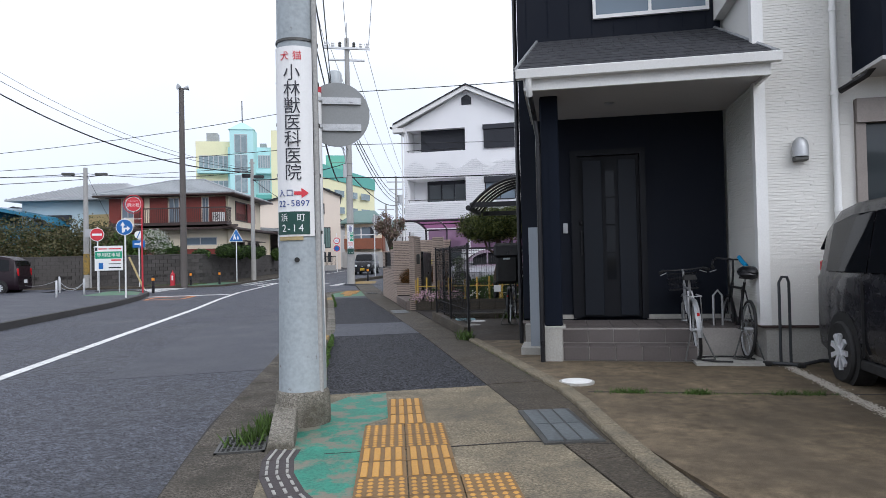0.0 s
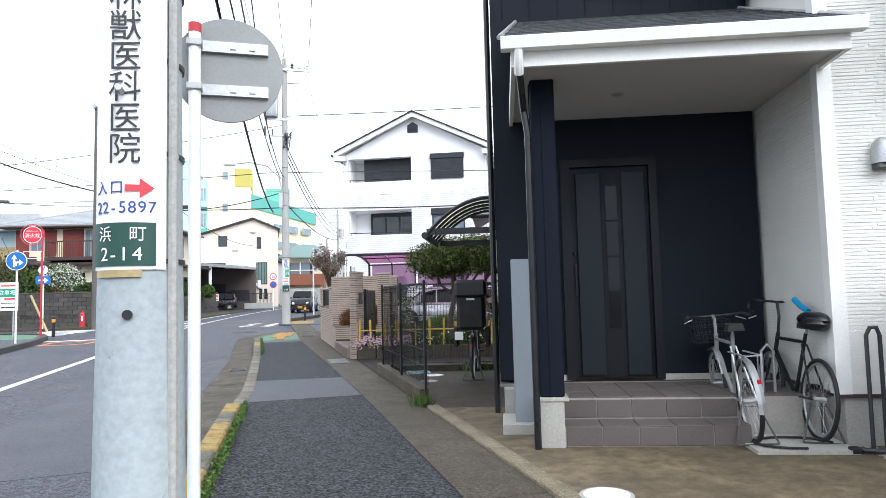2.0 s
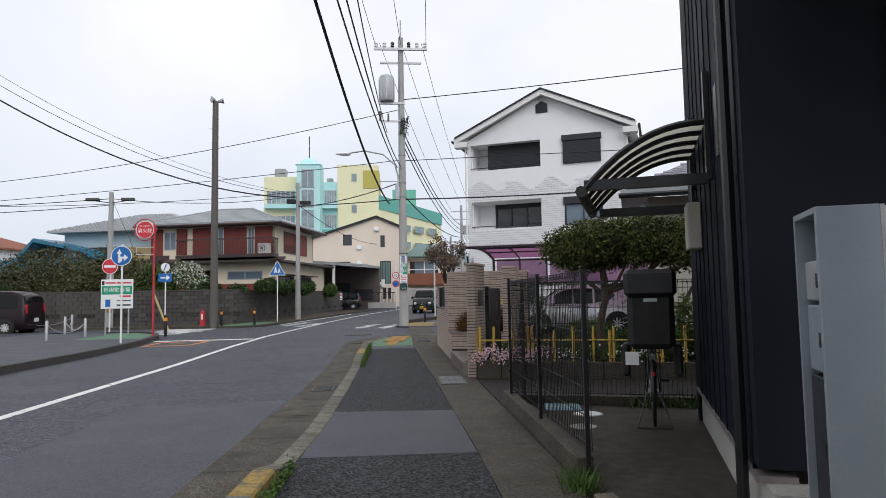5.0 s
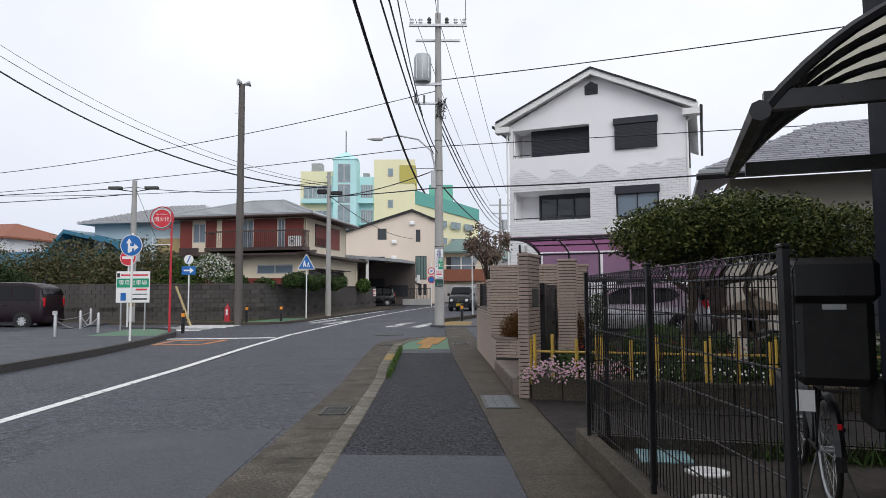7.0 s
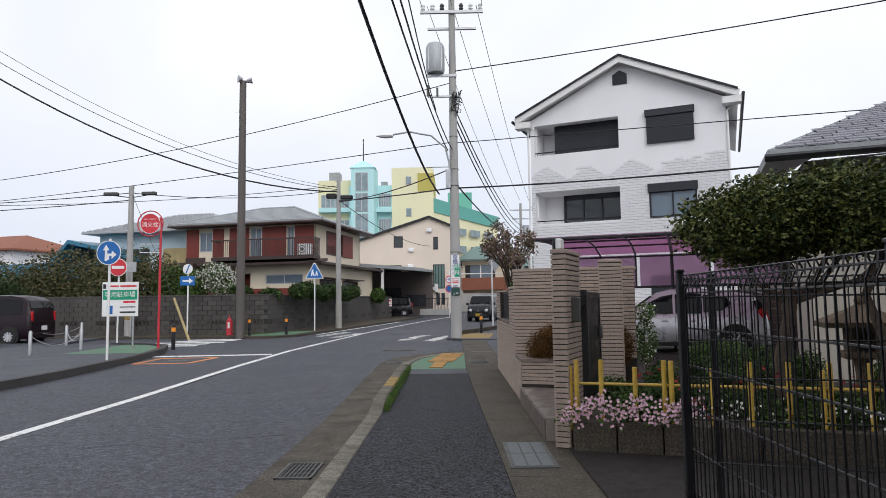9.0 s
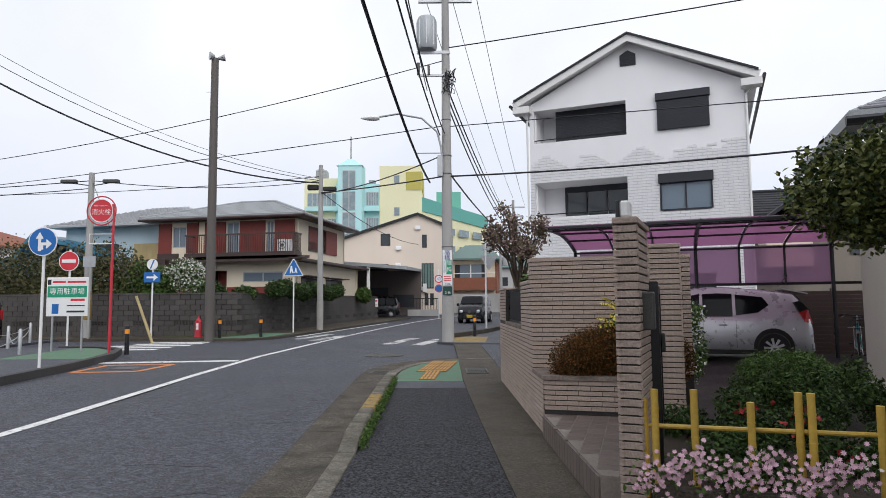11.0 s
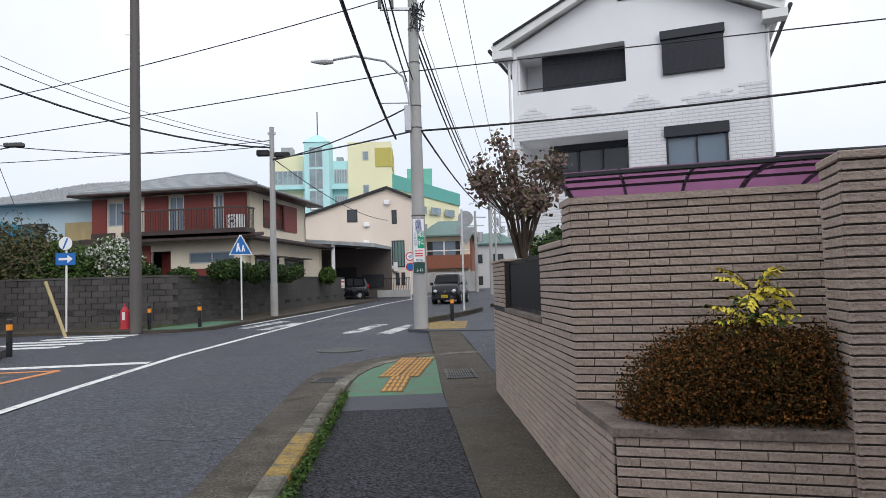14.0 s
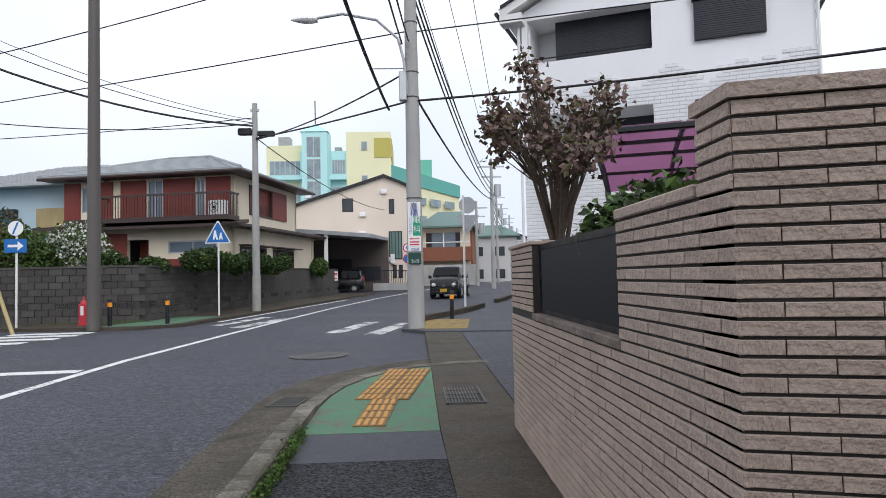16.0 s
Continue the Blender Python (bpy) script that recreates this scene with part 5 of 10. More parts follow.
for y0, y1, z0, z1 in ((1.55, 4.0, 4.45, 5.75), (0.6, 3.3, 1.9, 2.85), (4.1, 6.7, 1.7, 2.85)):
    w = part("window", Geo().box(-0.04, 0.05, y0, y1, z0 - 0.05, z0 + 0.02).box(-0.04, 0.05, y0, y1, z1 - 0.02, z1 + 0.05).box(-0.04, 0.05, y0, y0 + 0.06, z0, z1).box(-0.04, 0.05, y1 - 0.06, y1, z0, z1), BROWNMETAL, red, "barred side window")
    part("pane", Geo().box(-0.1, -0.09, y0, y1, z0, z1), REDBOARD if z0 > 4 else PANE, w)
    bm_ = Geo().box(0.03, 0.045, -0.012, 0.012, 0, 0.5 if z0 > 4 else z1 - z0).mesh("bar")
    bm_.materials.append(BROWNMETAL)
    for i in range(int((y1 - y0) / 0.13)):
        part("bar", bm_, None, w, at=pose(0, y0 + 0.1 + i * 0.13, z0))
sb = part("shutter_board", Geo().box(0.0, 0.07, 4.0, 5.75, 4.4, 5.8), REDBOARD, red, "red-brown storm shutter box")
part("hood", Geo().box(0.0, 0.5, 0.5, 3.4, 2.95, 3.0).box(0.0, 0.5, 4.0, 6.9, 2.95, 3.0), BROWNMETAL, red)
part("downpipe", Geo().tube([(0.06, 0.05, 6.0), (0.06, 0.05, 4.0)], 0.04, 6).tube([(0.06, 9.4, 3.7), (0.06, 9.4, 0.2)], 0.04, 6), CREAM, red)
part("gable_flank", Geo().box(-8.9, -7.0, -1.2, 0.0, 3.5, 3.9).box(-8.3, -7.0, -0.05, 0.0, 4.0, 4.3), BROWNMETAL, red)

# ---- beige gabled hall with its open car bay ----
hall = thing("hall", -0.97, 66.0, 0, 0, "beige rendered building with black roof edge", "building")
HO = [(-3.1, -2.3, 6.3, 7.3), (-4.3, -2.45, 4.05, 4.75), (0.35, 0.75, 6.1, 7.2), (0.3, 1.3, 2.7, 4.8), (-1.2, -0.8, 1.3, 2.3), (0.55, 0.85, 1.3, 2.3), (1.0, 1.3, 1.3, 2.3)]
part("front_wall", wall_with_holes(-9.0, 2.3, 0.0, 5.9, [h for h in HO if h[3] < 5.5], 0.0, 0.25).side([(-9.0, 5.9), (2.3, 5.9), (2.3, 7.9), (0.0, 8.85), (-9.0, 5.95)], 0.0, 0.25), BEIGE, hall, "beige mortar gable wall")
part("side_wall", Geo().box(2.05, 2.3, 0.25, 14, 0, 7.8).box(-9, -8.8, 0.25, 14, 0, 5.9), BEIGE, hall)
part("roof_edge", Geo().side([(-9.2, 5.9), (0.0, 8.87), (2.5, 7.83), (2.5, 8.0), (0.0, 9.05), (-9.2, 6.08)], -0.3, 14), BLACK, hall, "black metal roof edge")
for i, h in enumerate(HO):
    if i == 1:
        part("dark_awning", Geo().box(h[0], h[1], -0.25, 0.1, h[2], h[3]), SHUTTER, hall, "dark box awning")
        continue
    w = part("window", Geo().box(h[0], h[1], -0.02, 0.1, h[2], h[2] + 0.08).box(h[0], h[1], -0.02, 0.1, h[3] - 0.08, h[3]).box(h[0], h[0] + 0.08, -0.02, 0.1, h[2], h[3]).box(h[1] - 0.08, h[1], -0.02, 0.1, h[2], h[3]), SHUTTER, hall, "dark-framed small window")
    part("pane", Geo().box(h[0], h[1], -0.012, 0.04, h[2] + 0.05, h[3] - 0.05), GREENROOF if i == 3 else PANE, w)
    if i == 3:
        for k in range(3):
            part("mullion", Geo().box(h[0] + 0.2 + k * 0.25, h[0] + 0.25 + k * 0.25, -0.03, 0.0, h[2], h[3]), SHUTTER, w)
for x, z in ((-1.6, 5.9), (-5.6, 7.3), (0.0, 7.6), (-1.65, 4.5), (0.35, 2.5)):
    part("vent_hood", Geo().box(x - 0.25, x + 0.25, -0.25, 0.0, z, z + 0.35, 0.06), SIGNWHITE, hall, "white vent hood")
part("pipe", Geo().tube([(-0.9, -0.08, 4.2), (-0.9, -0.08, 0.6)], 0.06, 6).tube([(-0.65, -0.08, 3.6), (-0.65, -0.08, 0.6)], 0.05, 6), DARKSTEEL, hall)
part("plinth", Geo().box(-9.0, 2.3, -0.03, 0.0, 0.0, 0.6), LIGHTCONC, hall)
bay = thing("car_bay", -1.0, 56.5, 0, 0, "open-fronted car bay with pale metal roof", "car bay")
part("roof", Geo().loft([[(-5.6, -0.5, 4.2), (-0.4, -0.5, 3.75), (-0.4, -0.5, 3.98), (-5.6, -0.5, 4.42)], [(-5.6, 9.4, 4.5), (0.3, 9.4, 4.1), (0.3, 9.4, 4.3), (-5.6, 9.4, 4.7)]]), ROOFGREY, bay, "pale ribbed roof edge")
part("post", Geo().box(-3.1, -2.9, -0.4, -0.2, 0.0, 4.0), SIGNWHITE, bay, "white steel post")
part("back_wall", Geo().box(-5.6, 0.3, 9.2, 9.4, 0, 4.2), material("shaded bay wall", (0.12, 0.1, 0.09), 0.9), bay)
part("dark_door", Geo().box(-4.6, -2.4, 9.1, 9.2, 0, 2.8), SHUTTER, bay)
part("dark_door", Geo().box(-2.0, -0.3, 9.1, 9.2, 1.2, 2.2), SHUTTER, bay)
part("gas_cabinet", Geo().box(0.45, 0.75, 9.1, 9.45, 2.4, 3.1), SIGNWHITE, bay)
part("side_wall", Geo().box(-5.6, -5.45, 0, 9.2, 0, 4.3), BEIGE, bay)

# ---- large yellow and cyan building far behind ----
big = thing("apartment_building", -12, 150, 0, 0, "large pale yellow and cyan terraced building", "building")


def far_window(x0, x1, z0, z1, y, n, parent):
    w = part("window", Geo().box(x0, x1, y - 0.12, y, z0, z1), STEEL, parent)
    for i in range(n):
        a, b = x0 + (x1 - x0) * i / n + 0.12, x0 + (x1 - x0) * (i + 1) / n - 0.12
        part("pane", Geo().box(a, b, y - 0.2, y - 0.1, z0 + 0.15, z1 - 0.15), FARPANE, w)


FARPANE = material("far window glass", (0.22, 0.29, 0.31), 0.25, vary=0.3, scale=0.3, fine=2, bump=0, spec=0.8)
part("wall", Geo().box(-0.1, 9.0, 0.0, 18, 0, 31.3), YELLOW, big, "pale yellow tower block")
part("wall", Geo().box(-16.5, -8.6, 1.2, 16, 0, 28.9), YELLOW, big, "pale yellow rear block")
part("wall", Geo().box(-9.5, -0.1, 0.5, 16, 0, 27.5), CYAN, big, "pale cyan middle block")
part("tower", Geo().prism([(-8.6, -3.0), (-3.6, -3.0), (-3.2, 0.5), (-9.0, 0.5)], 0, 30.8), CYAN, big, "cyan stair tower")
part("tower_roof", Geo().loft([[(-8.9, -3.2, 30.8), (-3.3, -3.2, 30.8), (-3.3, 1, 30.8), (-8.9, 1, 30.8)], [(-6.4, -1.5, 32.6), (-5.8, -1.5, 32.6), (-5.8, -1, 32.6), (-6.4, -1, 32.6)]]), CYAN, big)
part("antenna", Geo().tube([(-6.1, -1.2, 32.5), (-6.1, -1.2, 37.5)], 0.12, 6), DARKSTEEL, big)
for k in range(6):
    far_window(-7.6, -4.9, 3.5 + k * 4.45, 7.5 + k * 4.45, -3.0, 2, big)
for k in range(4):
    far_window(-3.0, -0.4, 6.0 + k * 5.6, 8.9 + k * 5.6, 0.5, 5, big)
    part("ledge", Geo().box(-3.4, -0.1, -1.2, 0.5, 4.6 + k * 5.6, 5.5 + k * 5.6), CYAN if k % 2 else TEALROOF, big)
    far_window(-15.8, -9.6, 6.0 + k * 5.6, 8.9 + k * 5.6, 1.2, 6, big)
    part("ledge", Geo().box(-16.0, -9.0, -0.6, 1.2, 4.8 + k * 5.6, 5.7 + k * 5.6), CYAN, big)
for z in (27.5, 20.5, 14.0):
    far_window(3.0, 4.2, z, z + 1.8, 0.0, 1, big)
part("sign_panel", Geo().box(9.0, 9.2, 1.0, 13.0, 26.0, 30.0).box(5.6, 9.0, -0.15, 0.0, 26.0, 30.0), material("dull gold louvre", (0.5, 0.44, 0.1), 0.6), big, "dull gold louvre panel")
part("wing", Geo().loft([[(9.0, 1.0, 0), (24.5, 22.0, 0), (24.5, 36, 0), (9.0, 30, 0)], [(9.0, 1.0, 24.2), (24.5, 22.0, 22.6), (24.5, 36, 22.6), (9.0, 30, 24.2)]]), YELLOW, big, "pale yellow stepped wing")
part("wing_band", Geo().loft([[(8.9, 0.6, 21.5), (24.7, 21.6, 20.0), (24.7, 22.1, 20.0), (8.9, 1.1, 21.5)], [(8.9, 0.6, 24.6), (24.7, 21.6, 22.9), (24.7, 22.1, 22.9), (8.9, 1.1, 24.6)]]), TEALROOF, big, "teal parapet band")
part("roof_box", Geo().box(12.0, 18.0, 20, 28, 22, 29.0), TEALROOF, big)
for k in range(3):
    for i in range(4):
        x, y = 10.5 + i * 3.4, 1.9 + i * 4.6
        part("window", Geo().loft([[(x, y, 17.0 - k * 4.0), (x + 2.4, y + 3.25, 17.0 - k * 4.0), (x + 2.4, y + 3.4, 17.0 - k * 4.0), (x, y + 0.15, 17.0 - k * 4.0)], [(x, y, 18.6 - k * 4.0), (x + 2.4, y + 3.25, 18.6 - k * 4.0), (x + 2.4, y + 3.4, 18.6 - k * 4.0), (x, y + 0.15, 18.6 - k * 4.0)]]), FARPANE, big)
part("roof_plant", Geo().box(-14.8, -12.4, 5, 8, 28.9, 31.5), ROOFGREY, big, "grey rooftop tank")
part("roof_plant", Geo().box(-3.0, -1.6, 5, 7, 27.5, 29.2), ROOFGREY, big)

# ---- brick-balcony house down the road, and the row beyond ----
bh = thing("house", 2.0, 75.0, 0, -8, "two-storey house with brick-clad balcony", "house")
part("wall", Geo().box(0, 4.2, 0, 8, 0, 5.6), CREAM, bh)
part("roof", Geo().loft([[(-0.5, -0.9, 5.6), (4.8, -0.9, 5.6), (4.8, 8.5, 5.6), (-0.5, 8.5, 5.6)], [(-0.5, -0.9, 5.75), (4.8, -0.9, 5.75), (4.8, 8.5, 5.75), (-0.5, 8.5, 5.75)], [(1.0, 3.6, 7.4), (3.2, 3.6, 7.4), (3.2, 3.9, 7.4), (1.0, 3.9, 7.4)]]), GREENROOF, bh, "green-grey tiled roof")
part("balcony", Geo().box(0.0, 4.2, -1.0, 0.0, 2.7, 3.9), BRICKRED, bh, "red brick-clad balcony")
part("balcony_rail", Geo().tube([(0, -0.95, 4.3), (4.2, -0.95, 4.3)], 0.05, 6), SIGNWHITE, bh)
part("side_cladding", Geo().box(4.2, 4.35, 0, 8, 0, 5.4), BRICKRED, bh)
for x0, x1, z0, z1 in ((0.8, 2.9, 3.9, 5.2), (0.7, 2.6, 0.9, 2.2)):
    w = part("window", Geo().box(x0 - 0.5, x1 + 0.4, -0.06, 0.0, z0, z1), SHUTTER, bh)
    part("pane", Geo().box(x0, x1, -0.1, -0.05, z0, z1), BLUEPANE, w)
    part("mullion", Geo().box((x0 + x1) / 2 - 0.06, (x0 + x1) / 2 + 0.06, -0.12, -0.1, z0, z1), SIGNWHITE, w)
solo("garden_wall", Geo().box(1.6, 6.4, 72.6, 72.8, 0, 1.75), POLECONC, "grey block garden wall", "wall", "structure")


def row_house(x, y, w, d, h, rz, mat, roofmat, label, hip=True):
    t = thing("house", x, y, 0, rz, label, "house")
    part("wall", Geo().box(0, w, 0, d, 0, h), mat, t)
    if hip:
        part("roof", Geo().loft([[(-0.5, -0.5, h), (w + 0.5, -0.5, h), (w + 0.5, d + 0.5, h), (-0.5, d + 0.5, h)], [(-0.5, -0.5, h + 0.15), (w + 0.5, -0.5, h + 0.15), (w + 0.5, d + 0.5, h + 0.15), (-0.5, d + 0.5, h + 0.15)], [(w * 0.35, d * 0.5, h + 1.7), (w * 0.65, d * 0.5, h + 1.7), (w * 0.65, d * 0.52, h + 1.7), (w * 0.35, d * 0.52, h + 1.7)]]), roofmat, t)
    else:
        part("roof", Geo().side([(-0.4, h - 0.1), (w / 2, h + 1.6), (w + 0.4, h - 0.1), (w + 0.4, h + 0.1), (w / 2, h + 1.8), (-0.4, h + 0.1)], -0.4, d + 0.4), roofmat, t)
        part("gable", Geo().side([(0, h), (w, h), (w / 2, h + 1.6)], 0, d), mat, t)
    for z in (1.0, 3.7):
        for k in range(max(1, int(w / 2.6))):
            a = 0.7 + k * 2.6
            wd = part("window", Geo().box(a, a + 1.3, -0.06, 0.0, z, z + 1.1), SHUTTER, t)
            part("pane", Geo().box(a + 0.08, a + 1.22, -0.09, -0.05, z + 0.08, z + 1.02), PANE, wd)
    return t


row_house(7.6, 96, 6, 8, 6.0, -10, SOFFIT, GREENROOF, "pale grey house far down the road")
row_house(13.0, 118, 7, 8, 6.4, -14, SOFFIT, SLATE, "white two-storey house far down the road", False)
row_house(21.5, 132, 8, 9, 6.2, -14, PLASTERWHITE, SLATE, "white gabled house beside the far road bend", False)
row_house(26, 112, 9, 9, 6.0, -14, PLASTERWHITE, SLATE, "pale house behind the far junction", False)
row_house(14.0, 66, 8, 9, 6.0, -16, SOFFIT, SLATE, "pale house beyond the white gabled house")
row_house(-3.0, 90, 6, 8, 6.0, -8, SOFFIT, SLATE, "grey house behind the brick balcony house")
# ---- blue houses left ----
blu = thing("house", -13.2, 48.6, 0, -12, "pale blue two-storey house with silver metal roof", "house")
part("wall", Geo().box(-8.2, 0, 0, 7, 0, 6.0), PALEBLUE, blu)
part("roof", Geo().loft([[(-8.9, -0.8, 6.0), (0.6, -0.8, 6.0), (0.6, 7.8, 6.0), (-8.9, 7.8, 6.0)], [(-8.9, -0.8, 6.12), (0.6, -0.8, 6.12), (0.6, 7.8, 6.12), (-8.9, 7.8, 6.12)], [(-5.0, 3.4, 7.6), (-2.4, 3.4, 7.6), (-2.4, 3.6, 7.6), (-5.0, 3.6, 7.6)]]), STEEL, blu, "silver ribbed metal roof")
g = Geo()
for i in range(34):
    x = -8.8 + i * 0.28
    t_ = min(1.0, (x + 8.9) / 3.9, (0.6 - x) / 3.0)
    g.tube([(x, -0.8, 6.15), (x, -0.8 + 4.2 * t_, 6.15 + 1.48 * t_)], 0.025, 4)
tagged(part("roof_ribs", g, STEEL, blu), kind="stuff")
part("window", Geo().box(-3.6, -0.6, -0.05, 0.0, 3.6, 5.0), WOOD, blu, "boarded tan window")
part("window", Geo().box(-7.2, -4.6, -0.3, 0.0, 4.6, 5.0), SHUTTER, blu)
part("window", Geo().box(-7.0, -4.8, -0.05, 0.0, 3.4, 4.6), PANE, blu)
part("downpipe", Geo().tube([(0.05, -0.08, 5.9), (0.05, -0.08, 0.2)], 0.05, 6), WHITEPAINT, blu)
bt = thing("house", -23.2, 50.0, 0, -20, "low house with blue glazed tile roof", "house")
part("wall", Geo().box(-6, 4.4, 0.5, 7, 0, 3.6), PALEBLUE, bt)
part("roof", Geo().side([(-1.0, 3.9), (0.6, 5.4), (4.6, 4.6), (5.2, 4.2), (5.2, 4.35), (4.6, 4.8), (0.6, 5.65), (-1.2, 4.1)], -0.4, 7), BLUETILE, bt, "blue glazed tile roof")
part("lower_roof", Geo().loft([[(-6.5, -1.6, 3.2), (5.0, -1.6, 3.2), (5.0, -1.6, 3.35), (-6.5, -1.6, 3.35)], [(-6.5, 0.6, 4.2), (5.0, 0.6, 4.2), (5.0, 0.6, 4.35), (-6.5, 0.6, 4.35)]]), BLUETILE, bt, "blue glazed lean-to roof")
g = Geo()
for i in range(40):
    x = -6.4 + i * 0.29
    g.tube([(x, -1.62, 3.37), (x, 0.6, 4.37)], 0.05, 5)
tagged(part("roof_tiles", g, BLUETILE, bt), kind="stuff")
row_house(-42, 62, 9, 8, 6.0, -15, PLASTERWHITE, BRICKRED, "white house with red roof in the distance")
row_house(-34, 70, 8, 8, 5.6, -5, SOFFIT, SLATE, "pale house in the distance", False)
row_house(-62, 50, 12, 9, 6.0, 10, CREAM, ROOFGREY, "cream house beyond the parking lot")
row_house(-58, 20, 12, 9, 6.0, 60, SOFFIT, SLATE, "grey house beyond the parking lot")
row_house(-50, -8, 12, 9, 6.0, 80, CREAM, ROOFGREY, "cream house beside the parking lot")
row_house(-20, -40, 14, 9, 6.5, 180, CREAM, SLATE, "house behind the start of the walk")
row_house(12, -34, 14, 9, 6.5, 175, SOFFIT, SLATE, "house behind the start of the walk")
# low wooded hills
rng = random.Random(21)
g = Geo()
pts = [(-1400 + i * 60, 900 + 60 * math.sin(i * 0.7)) for i in range(48)]
rows = [[(x, y, -5) for x, y in pts], [(x, y, 24 + 20 * noise.noise((x * 0.004, 1.3, 0)) + (34 if -900 < x < -80 else 8)) for x, y in pts], [(x, y + 300, -5) for x, y in pts]]
g.loft(rows, caps=False, closed=False)
solo("hills", g, material("hazy wooded hill", (0.1, 0.14, 0.16), 0.95, vary=0.2, scale=0.02, fine=0.2, bump=0), "low blue-grey wooded hills on the horizon", "hills", "structure")
# right-hand neighbour with grey slate roof
nb = thing("house", 6.0, 19.9, 0, -20, "low house with pale grey slate roof", "house")
part("wall", Geo().box(0.6, 11, 0.7, 2.5, 0, 3.6), material("greyed cream mortar", (0.42, 0.385, 0.33), 0.85, vary=0.15, scale=1.0, fine=40, bump=0.2, streak=0.7), nb)
nroof = part("roof", Geo().loft([[(0.0, 0.0, 3.55), (12, 0.0, 3.55), (12, 0.0, 3.7), (0, 0.0, 3.7)], [(2.6, 3.2, 5.0), (12, 3.2, 5.0), (12, 3.2, 5.15), (2.6, 3.2, 5.15)]]).loft([[(0.0, 0.0, 3.55), (0.0, 4.0, 3.55), (0.0, 4.0, 3.7), (0.0, 0.0, 3.7)], [(2.6, 3.1, 5.0), (2.6, 3.3, 5.0), (2.6, 3.3, 5.15), (2.6, 3.1, 5.15)]]), ROOFGREY, nb, "pale grey slate roof")
g = Geo()
rs = random.Random(5)
for r in range(20):
    y0, z0 = r * 0.16, 3.71 + 1.45 * r / 20
    x = 2.6 * r / 20 + rs.uniform(0, 0.2)
    while x < 11.5:
        w = 0.42
        g.add([(x, y0, z0 + 0.025), (x + w - 0.02, y0, z0 + 0.025), (x + w - 0.02, y0 + 0.17, z0 + 0.085), (x, y0 + 0.17, z0 + 0.085), (x, y0, z0), (x + w - 0.02, y0, z0)], [(0, 1, 2, 3), (0, 4, 5, 1)])
        x += w
tagged(part("slates", g, material("grey slate", (0.2, 0.2, 0.23), 0.6, vary=0.35, scale=2, fine=30, bump=0.3, island=0.8), nroof), kind="stuff")
part("gutter", Geo().tube([(-0.05, -0.05, 3.56), (12, -0.05, 3.56)], 0.06, 6), BLACK, nb)
part("window", Geo().box(1.8, 4.2, 0.6, 0.7, 0.6, 2.5), SHUTTER, nb)

# ---- split-tile garden wall, gate pillars, planter, terrace ----
ANG = -17.0
garden_wall = thing("garden_wall", label="grey-brown split-tile garden wall with iron grille", category="wall", kind="structure")
U17 = Vector((math.cos(radians(ANG)), math.sin(radians(ANG))))
part("wall_core", Geo().prism([(1.97, 18.76), (1.97, 23.5), (2.17, 23.5), (2.17, 19.2), (2.12, 18.9)], 0.0, 0.585), JOINT, garden_wall)
part("wall_core", Geo().prism([(1.97, 19.5), (1.97, 23.5), (2.17, 23.5), (2.17, 19.5)], 0.585, 1.03), JOINT, garden_wall)
part("wall_core", Geo().box(1.97, 2.17, 19.5, 20.48, 1.03, 1.6), JOINT, garden_wall)
part("wall_core", Geo().box(1.97, 2.17, 22.5, 23.5, 1.03, 1.58), JOINT, garden_wall)
tall = [(1.97, 19.49), tuple(Vector((1.97, 19.49)) + U17 * 1.7), tuple(Vector((2.1, 19.68)) + U17 * 1.63), (2.1, 19.68), (1.97, 19.7)]
part("wall_core", Geo().prism(tall, 0.2, 1.83), JOINT, garden_wall)
low = [(1.97, 18.74), tuple(Vector((1.97, 18.74)) + U17 * 1.2), tuple(Vector((2.02, 18.9)) + U17 * 1.2), (2.1, 18.9)]
part("planter_core", Geo().prism(low, 0.0, 0.57), JOINT, garden_wall)
part("planter_soil", Geo().prism([(2.1, 18.85), tuple(Vector((2.0, 18.88)) + U17 * 1.25), tuple(Vector((2.03, 19.5)) + U17 * 1.25), (2.1, 19.5)], 0.2, 0.54), SOIL, garden_wall)


def tile_mesh(seed):
    rg = random.Random(seed)
    g = Geo()
    nx = 5
    xs = [0.0] + [0.005 + (0.227 - 0.01) * i / (nx - 1) for i in range(nx)] + [0.227]
    zs = [0.0, 0.002, 0.0375, 0.04]
    v = []
    for j, z in enumerate(zs):
        for i, x in enumerate(xs):
            top = j in (0, 3)
            end = i in (0, len(xs) - 1)
            v.append((x, -0.004 if top else (-0.006 if end else -0.0066 - rg.uniform(0, 0.0012)), z))
    n = len(xs)
    f = [(j * n + i, j * n + i + 1, (j + 1) * n + i + 1, (j + 1) * n + i) for j in range(3) for i in range(n - 1)]
    k = len(v)
    v += [(0, 0.012, 0), (0.227, 0.012, 0), (0.227, 0.012, 0.04), (0, 0.012, 0.04)]
    f += [(0, n - 1, k + 1, k), (3 * n + n - 1, 3 * n, k + 3, k + 2), (0, k, k + 3, 3 * n, 2 * n, n), (n - 1, 2 * n - 1, 3 * n - 1, 4 * n - 1, k + 2, k + 1)]
    return g.add(v, f)


TILES = [tile_mesh(s) for s in range(5)]
TILE_MESH = [t.mesh("brick") for t in TILES]
for m_ in TILE_MESH:
    m_.materials.append(BRICK)
PITCH = 0.05
rest = Geo()
tile_rng = random.Random(8)


